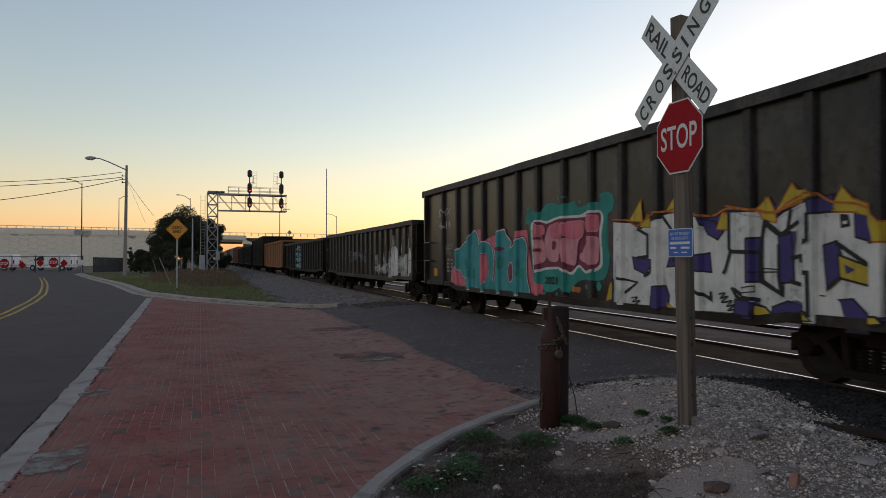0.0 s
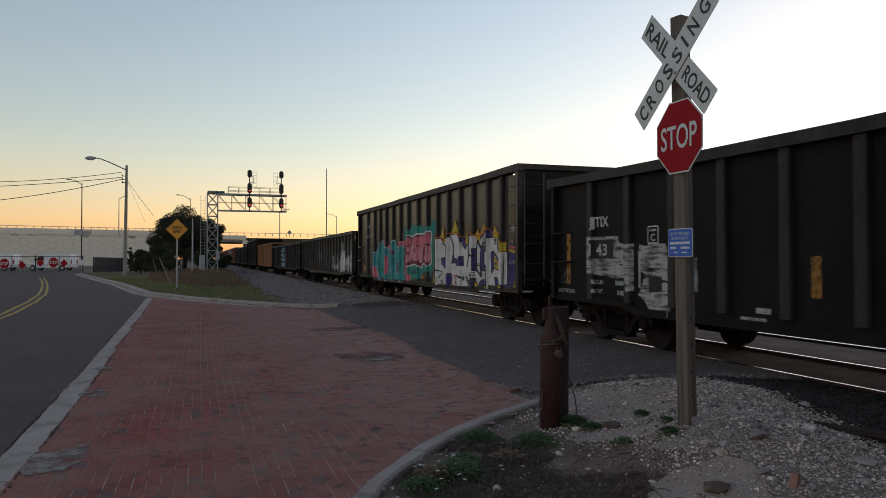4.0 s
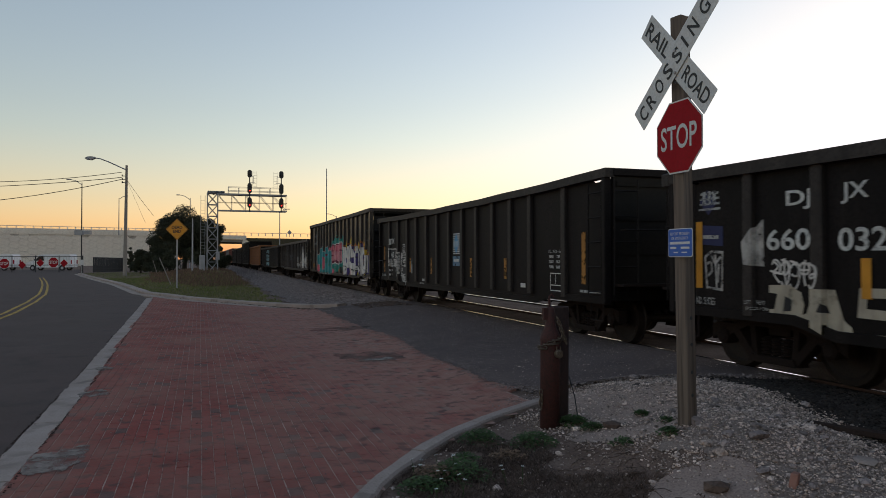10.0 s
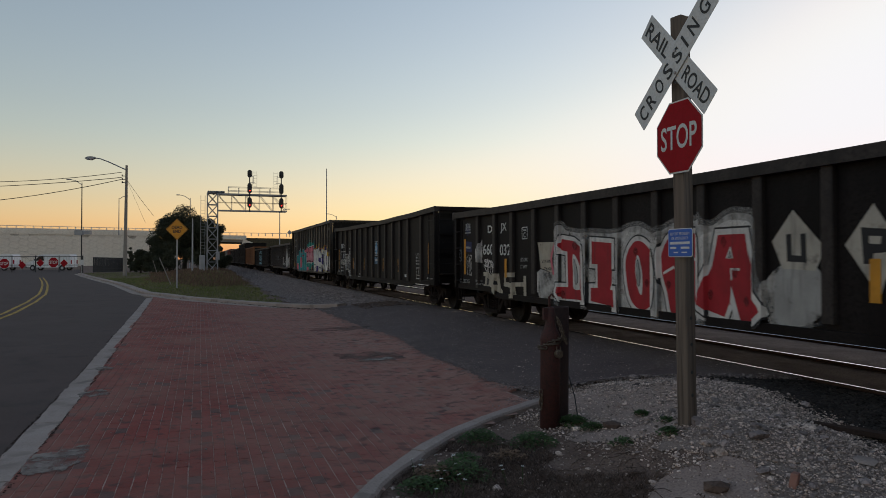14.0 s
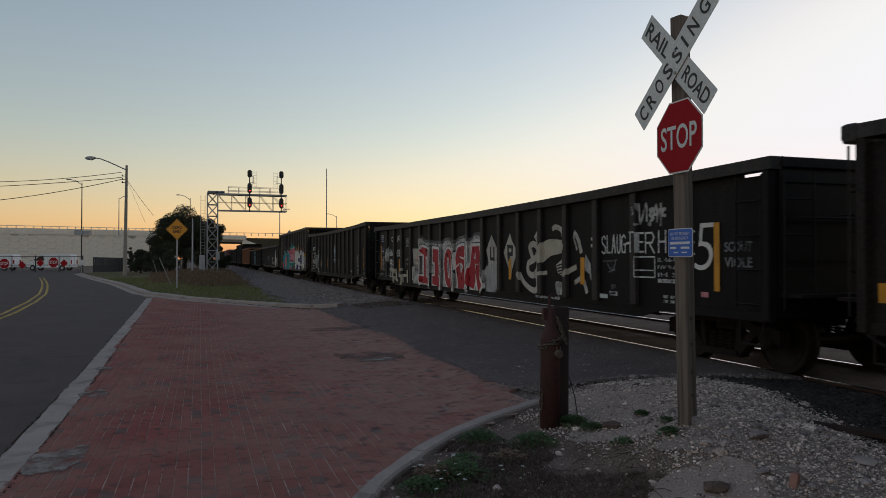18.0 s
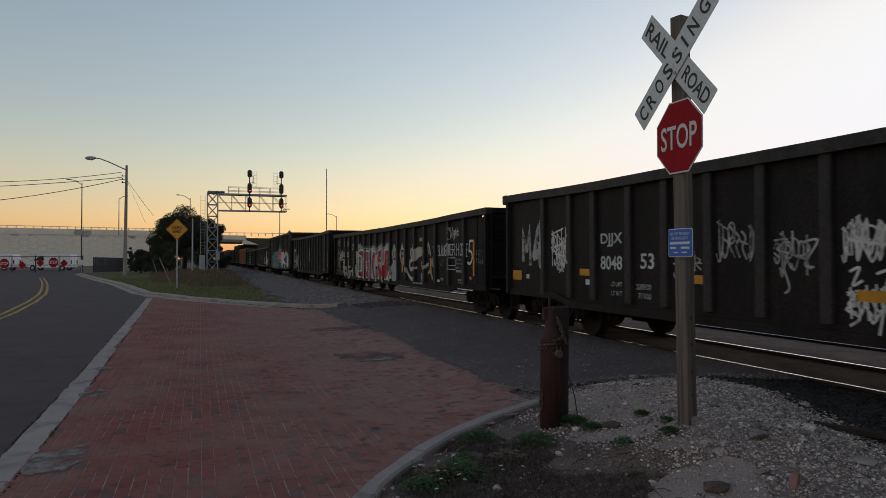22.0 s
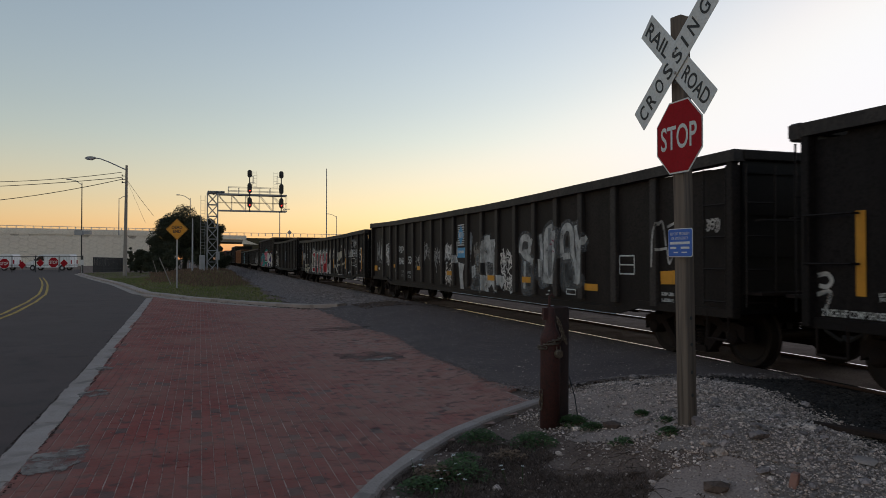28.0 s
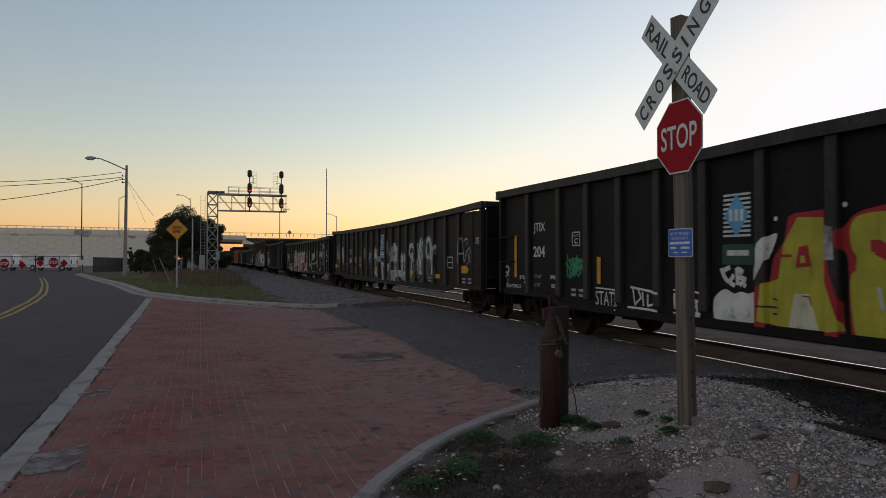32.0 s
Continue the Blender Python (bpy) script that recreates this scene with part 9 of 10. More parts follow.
def verge_keep(x, y):
    # right of the verge kerb, short of the ballast
    if y < 25.5:
        return False
    if y < 35.4:
        return x > -1.35 + (35.4 - y) / 1.93 + 0.5 and x < 2.9 + 1.3 * noise.noise((x * 0.9, y * 0.5, 2))
    return x > -1.4 - (y - 35.4) * 0.2 and x < 3.1 + 1.2 * noise.noise((x * 0.7, y * 0.35, 2))


def build_plants():
    rng = random.Random(8)
    pts = scatter(60000, -8, 4.4, 25.6, 72, 31, verge_keep, -0.04)
    pts += scatter(16000, -13.5, 4.0, 66, 103, 38, verge_keep, -0.04)
    blades("grass", pts, 0.10, 0.03, M["grass"], 32, 1.2, "short green and straw grass on the verge")
    dead = lambda x, y: verge_keep(x, y) and noise.noise((x * 0.25, y * 0.12, 3)) > -0.25 and y > 48 and x > -0.06 * y + 1.2 * noise.noise((y * 0.3, 0, 0))
    pts = scatter(26000, -9, 4.2, 40, 95, 33, dead, -0.04)
    blades("dead_grass", pts, 0.3, 0.03, M["scrub"], 34, 0.5, "tall dead brown grass and brush by the track")
    pts = scatter(42000, 0.8, 3.4, 3.0, 6.6, 35, lambda x, y: y < kerb_y(x) - 0.2 and not sandy(x, y) and (noise.noise((x * 1.4, y * 1.4, 1)) > -0.2) and ((x - 2.3) / 1.15) ** 2 + ((y - 5.1) / 1.25) ** 2 < 1.2 + noise.noise((x * 3, y * 3, 6)), -0.03)
    blades("dry_roots", pts, 0.05, 0.006, M["dead"], 36, 3.0, "dry brown stalks and roots on the soil")
    # fallen twigs
    twig = random.Random(19)
    bm = bmesh.new()
    for k in range(230):
        x, y = twig.gauss(2.75, 0.55), twig.gauss(4.9, 0.6)
        if y > kerb_y(x) - 0.25 or x > 3.9:
            continue
        a, size = twig.uniform(0, 6.28), twig.uniform(0.05, 0.2)
        q = []
        for m in range(4):
            q.append((x, y, ground_z(x, y) - 0.02 + twig.uniform(0.0, 0.035)))
            a += twig.uniform(-0.6, 0.6)
            x, y = x + size * 0.33 * math.cos(a), y + size * 0.33 * math.sin(a)
        polyline(bm, q, twig.uniform(0.0015, 0.004), 3)
    tagged(new("twigs", to_mesh("twigs", bm, M["dead"])), "dry broken twigs scattered on dark soil", "twigs", kind="stuff")
    # low green weeds
    for i, (x, y, r, n) in enumerate(((2.58, 6.55, 0.24, 420), (2.99, 6.21, 0.26, 420), (3.62, 6.59, 0.2, 380), (3.66, 6.27, 0.14, 200), (4.13, 6.14, 0.1, 140), (3.69, 5.09, 0.11, 160), (1.99, 5.54, 0.3, 420), (1.79, 5.53, 0.25, 260), (3.43, 5.36, 0.13, 90), (3.92, 5.45, 0.1, 80), (2.57, 5.85, 0.2, 150), (1.62, 5.3, 0.22, 260), (1.4, 4.85, 0.2, 220), (2.2, 5.95, 0.16, 160))):
        weed(x, y, r, n, 50 + i, dry=i in (7, 10, 12))
    # small white flowers on thin stalks
    for i in range(16):
        x, y = 1.55 + 0.8 * rng.random(), 4.9 + 0.9 * rng.random()
        if y < kerb_y(x) - 0.25:
            flower(x, y, 0.1 + 0.12 * rng.random(), rng)


def weed(x, y, r, n, seed, dry=False):
    rng = np.random.default_rng(seed)
    ob = tagged(new("weed"), "dry brownish weed on sandy soil" if dry else "low leafy green weed on sandy soil", "weed", "roadside weeds")
    z = ground_z(x, y) - 0.03
    ob.matrix_basis = pose(x, y, z)
    v, f = [], []
    for i in range(n * 2):
        a, d = rng.uniform(0, 6.283), r * math.sqrt(rng.random()) * (0.8 + 0.3 * math.sin(i * 0.7))
        h = 0.42 * r * (1 - (d / r) ** 2) * rng.uniform(0.3, 1.1) + 0.012
        c = np.array([d * math.cos(a), d * math.sin(a), h])
        t = rng.uniform(0, 6.283)
        u = np.array([math.cos(t), math.sin(t), rng.uniform(-0.4, 0.5)]) * rng.uniform(0.012, 0.028)
        w = np.array([-math.sin(t), math.cos(t), rng.uniform(-0.4, 0.4)]) * rng.uniform(0.005, 0.011)
        k = len(v)
        v += [tuple(c - u), tuple(c + w), tuple(c + u), tuple(c - w)]
        f.append((k, k + 1, k + 2, k + 3))
    part("leaves", soup("leaves", v, f, M["scrub"] if dry else M["weed"]), None, ob)


def flower(x, y, h, rng):
    ob = tagged(new("wild_flower"), "small white wild flower on a thin stalk", "flower", "white wild flowers")
    ob.matrix_basis = pose(x, y, ground_z(x, y) - 0.03, rng.uniform(-12, 12), rng.uniform(-12, 12), rng.uniform(0, 360))
    bm = bmesh.new()
    tube(bm, (0, 0, 0), (0, 0, h), 0.0022, seg=4)
    part("stalk", bm, M["weed"], ob)
    bm = bmesh.new()
    for k in range(5):
        a = 2 * math.pi * k / 5
        pts = [(0.002, 0), (0.011, -0.006), (0.018, 0), (0.011, 0.006)]
        bm.faces.new([bm.verts.new((px * math.cos(a) - py * math.sin(a), px * math.sin(a) + py * math.cos(a), h + 0.1 * px)) for px, py in pts])
    part("petals", bm, M["white_sign"], ob, fix=False)


build_plants()


def tree(label, x, y, height, spread, seed, leaves=5000, leaf=0.3, lobes=14, low=0.12, name="tree"):
    """A trunk with limbs, and a crown of many leaf sprays gathered in uneven lobes."""
    rng = np.random.default_rng(seed)
    ob = tagged(new(name), label, "tree")
    z0 = ground_z(x, y) - 0.05
    ob.matrix_basis = pose(x, y, z0)
    bm = bmesh.new()
    top = height * 0.45
    tube(bm, (0, 0, 0), (0.1, 0.05, top * 0.6), height * 0.035, height * 0.026, 8)
    cores = []
    for i in range(lobes):
        a = rng.uniform(0, 6.283)
        d = spread * math.sqrt(rng.uniform(0.02, 1.0)) * 0.72
        zz = height * rng.uniform(low + 0.18, 0.86) * (1 - 0.28 * (d / spread) ** 2)
        cores.append((d * math.cos(a), d * math.sin(a), zz, spread * rng.uniform(0.2, 0.42)))
    cores.append((0, 0, height * 0.85, spread * 0.33))
    cores += [(0, 0, height * 0.6, spread * 0.5), (0.2 * spread, 0, height * 0.35, spread * 0.55), (-0.2 * spread, 0, height * 0.4, spread * 0.55)]
    for cx, cy, cz, r in cores:
        tube(bm, (0.1, 0.05, top * rng.uniform(0.35, 0.6)), (cx * 0.9, cy * 0.9, cz), height * 0.013, height * 0.003, 5)
    part("trunk", bm, M["bark"], ob)
    per = leaves // len(cores)
    pts = []
    for cx, cy, cz, r in cores:
        d = rng.normal(size=(per, 3))
        d /= np.linalg.norm(d, axis=1)[:, None]
        rad = r * rng.uniform(0.05, 1.12, per) ** 0.55
        q = np.stack([cx + d[:, 0] * rad, cy + d[:, 1] * rad, cz + d[:, 2] * rad * 0.78], 1)
        pts.append(q[q[:, 2] > height * low])
    q = np.concatenate(pts)
    n = len(q)
    u = rng.normal(size=(n, 3))
    u = u / np.linalg.norm(u, axis=1)[:, None] * leaf * rng.uniform(0.4, 1.0, n)[:, None]
    w = np.cross(u, rng.normal(size=(n, 3)))
    w = w / np.linalg.norm(w, axis=1)[:, None] * leaf * 0.38 * rng.uniform(0.5, 1.0, n)[:, None]
    v = np.stack([q - u, q + w * 0.9, q + u, q - w], 1).reshape(-1, 3)
    f = np.arange(4 * n).reshape(n, 4)
    part("crown", soup("crown", v.tolist(), f.tolist(), M["leaf"]), None, ob)
    return ob


tree("large dark evergreen tree behind the signal bridge", -1.9, 99.0, 8.7, 4.2, 3, 62000, 0.17, 44, 0.03)
tree("dark bushy tree beside the retaining wall", -4.7, 101.5, 6.0, 2.0, 5, 20000, 0.17, 26, 0.02)
tree("dark tree beside the railway", 1.2, 97.0, 7.0, 1.9, 9, 22000, 0.17, 24, 0.03)
tree("slim dark cypress by the wall", -9.4, 112, 3.9, 0.55, 12, 5000, 0.15, 36, 0.0)
tree("low dark shrub by the railway", 0.4, 86.5, 2.6, 1.7, 14, 2200, 0.22, 9, 0.02, "shrub")
tree("low dark shrub under the trees", -3.4, 92, 2.6, 2.0, 15, 2200, 0.22, 9, 0.02, "shrub")
tree("dark undergrowth beside the street lamp", -7.2, 100.0, 3.1, 1.7, 16, 9000, 0.17, 16, 0.0, "shrub")
tree("dark undergrowth below the trees", -5.4, 97.0, 3.4, 1.9, 17, 9000, 0.17, 16, 0.0, "shrub")
tree("dark undergrowth beside the signal bridge", 2.4, 92.0, 2.2, 1.6, 18, 5000, 0.17, 12, 0.0, "shrub")
tree("far dark tree beyond the train", 50.5, 215, 9.6, 3.6, 21, 1600, 0.7, 10, 0.1)
tree("far dark tree beyond the train", 43, 212, 8.0, 3.2, 22, 1200, 0.7, 8, 0.1)


# ---- verge and far side ----
def build_dead_end():
    ob = tagged(new("dead_end_sign"), "amber diamond dead end sign on a metal post", "road sign")
    x, y = -1.31, 46.2
    ob.matrix_basis = pose(x, y, ground_z(x, y) - 0.05, 0, 0, -6)
    bm = bmesh.new()
    box(bm, (-0.04, -0.02, 0), (0.04, 0.02, 3.4))
    part("post", bm, M["sign_back"], ob, "grey channel steel post")
    r = 0.64
    face = plate([(0, -r), (r, 0), (0, r), (-r, 0)], 0.004, M["yellow_sign"], "face", ob, pose(0, -0.04, 3.58), "amber face with a black border")
    for k in range(4):
        a, b = [(0, -r), (r, 0), (0, r), (-r, 0)][k], [(0, -r), (r, 0), (0, r), (-r, 0)][(k + 1) % 4]
        q = [(a[0] * s_, a[1] * s_) for s_ in (0.95,)] + [(b[0] * 0.95, b[1] * 0.95), (b[0] * 0.91, b[1] * 0.91), (a[0] * 0.91, a[1] * 0.91)]
        plate(q, 0.002, M["black_paint"], "border", face, pose(0, -0.003, 0))
    sign_text("DEAD", 0.60, 0.18, M["black_paint"], face, pose(0, -0.004, 0.12), offset=0.03)
    sign_text("END", 0.45, 0.18, M["black_paint"], face, pose(0, -0.004, -0.12), offset=0.03)
    for i, (x0, y0, dx, h) in enumerate(((-4.58, 88.29, -0.5, 1.6), (-1.83, 51.89, -0.75, 1.85))):
        stake = tagged(new("stake"), "thin leaning pale stake in the grass", "stake", "leaning stakes")
        stake.matrix_basis = pose(x0, y0, ground_z(x0, y0) - 0.05)
        bm = bmesh.new()
        tube(bm, (0, 0, 0), (dx, 0, h), 0.035, 0.03, 6)
        part("stick", bm, M["pole"], stake)


build_dead_end()


def build_lamp_pole():
    ob = tagged(new("street_lamp"), "tall grey concrete street lamp pole with curved arm", "street lamp")
    x, y = -7.55, 83.5
    ob.matrix_basis = pose(x, y, -0.35, 0, 0, -18.5)
    bm = bmesh.new()
    tube(bm, (0, 0, 0), (0.12, 0, 11.8), 0.21, 0.12, 12)
    part("pole", bm, M["pole"], ob)
    bm = bmesh.new()
    pts = [(0.1, 0, 11.3), (-0.9, 0, 11.75), (-1.9, 0, 12.2), (-2.7, 0, 12.5), (-3.4, 0, 12.6)]
    polyline(bm, pts, 0.06, 8)
    part("arm", bm, M["steel"], ob)
    bm = bmesh.new()
    prism(bm, [(-3.2, 12.52), (-3.2, 12.68), (-3.6, 12.76), (-4.05, 12.72), (-4.32, 12.56), (-4.1, 12.38), (-3.6, 12.34)], "y", -0.16, 0.16)
    part("lamp_head", bevelled(bm, 0.03), M["steel"], ob)
    for z in (9.9, 10.25, 10.6):
        bm = bmesh.new()
        tube(bm, (-0.3, -0.1, z), (-0.3, -0.1, z + 0.2), 0.06, seg=6)
        tube(bm, (0, 0, z + 0.05), (-0.35, -0.12, z + 0.05), 0.04, seg=6)
        part("insulator", bm, M["dark_steel"], ob)


build_lamp_pole()


def wire(a, b, sag, r, label):
    ob = tagged(new("cable"), label, "cable", "overhead cables")
    bm = bmesh.new()
    pts = []
    for i in range(13):
        t = i / 12
        p = Vector(a).lerp(Vector(b), t)
        p.z -= sag * 4 * t * (1 - t)
        pts.append(p)
    polyline(bm, pts, r, 5)
    part("strand", bm, M["dark_steel"], ob)


wire((-7.9, 83.5, 10.7), (-22.4, 88.4, 9.65), 0.25, 0.032, "thin overhead cable running to the pole")
wire((-7.9, 83.5, 10.15), (-22.4, 88.4, 9.12), 0.12, 0.036, "thin overhead cable running to the pole")
wire((-7.9, 83.5, 9.95), (-22.4, 88.4, 7.5), 0.25, 0.036, "thin overhead cable running to the pole")
wire((-7.4, 83.3, 9.9), (-4.7, 82.4, 6.1), 0.1, 0.02, "thin guy cable sloping down from the pole")
wire((-7.3, 83.3, 9.6), (-5.5, 82.8, 5.3), 0.0, 0.012, "thin guy cable sloping down from the pole")


def lamp_mast(label, x, y, z0, top, arm, r=0.09, group="distant lamp masts", material=M["steel"]):
    ob = tagged(new("lamp_mast"), label, "street lamp", group)
    ob.matrix_basis = pose(x, y, z0, 0, 0, -18)
    bm = bmesh.new()
    tube(bm, (0, 0, 0), (0, 0, top - z0), r, r * 0.6, 8)
    part("pole", bm, material, ob)
    if arm:
        bm = bmesh.new()
        polyline(bm, [(0, 0, top - z0 - 0.3), (arm * 0.5, 0, top - z0 + 0.25), (arm, 0, top - z0 + 0.45)], r * 0.5, 6)
        part("arm", bm, M["steel"], ob)
        bm = bmesh.new()
        box(bm, (min(arm, arm * 1.3), -0.12, top - z0 + 0.38), (max(arm, arm * 1.3), 0.12, top - z0 + 0.52))
        part("lamp_head", bevelled(bm, 0.03), M["steel"], ob)
    return ob


gate_mast = lamp_mast("dark lamp mast with a box beside the gate", -15.3, 109.0, -0.5, 11.9, -1.6, 0.1, material=M["dark_steel"])
for ob_, z_ in ((gate_mast, 4.75),):
    bm = bmesh.new()
    box(bm, (-0.9, -0.2, z_ + 0.5), (0.2, 0.2, z_ + 1.2))
    box(bm, (0.3, -0.2, z_ + 0.6), (1.3, 0.2, z_ + 1.1))
    part("equipment_box", bevelled(bm, 0.03), M["steel"], ob_)
lamp_mast("thin distant lamp mast on the overpass", -17.8, 182.0, 7.0, 15.6, 1.6, 0.13)
lamp_mast("thin distant lamp mast behind the trees", -1.45, 116.5, 0.0, 10.8, -1.6, 0.09)
lamp_mast("tall thin distant mast beyond the train", 19.85, 119.8, 0.0, 16.5, 0, 0.11)
lamp_mast("thin distant lamp mast beyond the train", 15.64, 152.9, 0.0, 11.4, 1.6, 0.13)
lamp_mast("thin distant lamp mast beyond the train", 26.8, 149.1, 0.0, 10.4, -1.6, 0.09)
lamp_mast("slim grey pole among the trees", -0.75, 79.4, 0.2, 5.7, 0, 0.10, "poles by the track")


def build_gantry():
    ob = tagged(new("signal_bridge"), "grey steel lattice railway signal bridge over the tracks", "railway signal")
    ob.matrix_basis = pose(1.28, 83.6, 0.0, 0, 0, 0)
    turn = -2.0
    z1, z0 = 8.72, -0.1
    half = 0.55
    for sx in (-half, half):
        for sy in (-half, half):
            bm = bmesh.new()
            box(bm, (sx - 0.055, sy - 0.055, z0), (sx + 0.055, sy + 0.055, z1))
            part("mast_leg", bm, M["steel"], ob)
    n = 7
    for sy in (-half, half):
        for k in range(n):
            a, b = z0 + (z1 - z0) * k / n, z0 + (z1 - z0) * (k + 1) / n
            bm = bmesh.new()
            tube(bm, (-half, sy, a), (half, sy, b), 0.035, seg=5)
            tube(bm, (half, sy, a), (-half, sy, b), 0.035, seg=5)
            tube(bm, (-half, sy, b), (half, sy, b), 0.04, seg=5)
            part("mast_brace", bm, M["steel"], ob)
    x_end = 8.0
    for sy in (-half, half):
        for z in (6.84, 8.62):
            bm = bmesh.new()
            box(bm, (half, sy - 0.06, z - 0.06), (x_end, sy + 0.06, z + 0.06))
            part("arm_chord", bm, M["steel"], ob)
        for k in range(5):
            xa, xb = half + (x_end - half) * k / 5, half + (x_end - half) * (k + 1) / 5
            bm = bmesh.new()
            tube(bm, (xa, sy, 8.6), (xb, sy, 6.86), 0.028, seg=5)
            tube(bm, (xb, sy, 8.6), (xb, sy, 6.86), 0.022, seg=5)
            part("arm_brace", bm, M["steel"], ob)
        bm = bmesh.new()
        tube(bm, (half, sy, 7.75), (x_end, sy, 7.75), 0.025, seg=5)
        part("cable_run", bm, M["dark_steel"], ob)
        # walkway rail
        bm = bmesh.new()
        for z in (9.05, 9.47):
            tube(bm, (1.65, sy, z), (x_end - 0.7, sy, z), 0.022, seg=5)
        for k in range(6):
            xx = 1.65 + (x_end - 2.35) * k / 5
            tube(bm, (xx, sy, 8.7), (xx, sy, 9.47), 0.022, seg=5)
        part("hand_rail", bm, M["steel"], ob)
    bm = bmesh.new()
    box(bm, (-0.55, -half, 8.66), (x_end, half, 8.74))
    part("walkway", bm, M["steel"], ob)
    bm = bmesh.new()
    for k in range(9):
        tube(bm, (-0.5 + 0.2 * k, -half, 8.62 + 0.07 * (k % 3)), (-0.4 + 0.2 * k, half, 8.95), 0.13, seg=6)
    part("cable_bundle", bm, M["dark_steel"], ob)
    for xl, za, zb in ((-1.0, 0.5, 8.4),):
        bm = bmesh.new()
        for e in (-0.22, 0.22):
            tube(bm, (xl + e, -0.6, za), (xl + e, -0.6, zb), 0.025, seg=5)
        k = int((zb - za) / 0.35)
        for i in range(k):
            tube(bm, (xl - 0.22, -0.6, za + i * 0.35), (xl + 0.22, -0.6, za + i * 0.35), 0.018, seg=4)
        part("ladder", bm, M["steel"], ob)
    for lo, hi in (((-1.35, -0.9, 0.2), (-0.75, -0.5, 1.9)), ((0.35, -1.0, 1.4), (0.75, -0.7, 2.3))):
        bm = bmesh.new()
        box(bm, lo, hi)
        part("relay_box", bevelled(bm, 0.02), M["steel"], ob)
    for x, lit, side in ((3.9, (False, True, True), 1), (7.35, (False, False, True), -1)):
        mast = bmesh.new()
        tube(mast, (x, -0.75, 6.7), (x, -0.75, 11.1), 0.06, seg=8)
        mo = part("signal_mast", mast, M["dark_steel"], ob)
        for z, on in zip((10.95, 9.35, 7.75), lit):
            bm = bmesh.new()
            tall = 0.4 if z > 10 else 0.56
            prism(bm, [(x + 0.24 * max(-1, min(1, 1.25 * math.cos(t))), z + tall * max(-1, min(1, 1.12 * math.sin(t)))) for t in (2 * math.pi * i / 20 for i in range(20))], "y", -0.88, -0.80)
            for zz in ((0,) if z > 10 else (0.3, 0.0, -0.3)):
                lathe(bm, [(0.13, -1.12), (0.13, -0.88), (0.08, -0.87)], "y", (x, 0, z + zz), 12)
            head = part("signal_head", bm, M["dark_steel"], ob, "black signal head with hooded lenses")
            if on:
                bm = bmesh.new()
                lathe(bm, [(0.02, -1.17), (0.075, -1.16), (0.075, -1.15)], "y", (x, 0, z - 0.3), 12)
                part("red_lens", bm, M["red_lamp"], head, "glowing red lens")
        bm = bmesh.new()
        for e in (0.35, 0.8):
            tube(bm, (x + side * e, -0.5, 9.5), (x + side * e, -0.5, 11.3), 0.02, seg=4)
        for i in range(6):
            tube(bm, (x + side * 0.35, -0.5, 9.6 + i * 0.3), (x + side * 0.8, -0.5, 9.6 + i * 0.3), 0.016, seg=4)
        tube(bm, (x, -0.6, 10.0), (x + side * 0.6, -0.5, 10.0), 0.03, seg=4)
        tube(bm, (x, -0.6, 10.7), (x + side * 0.45, -0.5, 10.7), 0.03, seg=4)
        tube(bm, (x + side * 0.45, -0.5, 10.0), (x + side * 0.45, -0.5, 10.7), 0.03, seg=4)
        part("service_ladder", bm, M["steel"], ob)


build_gantry()


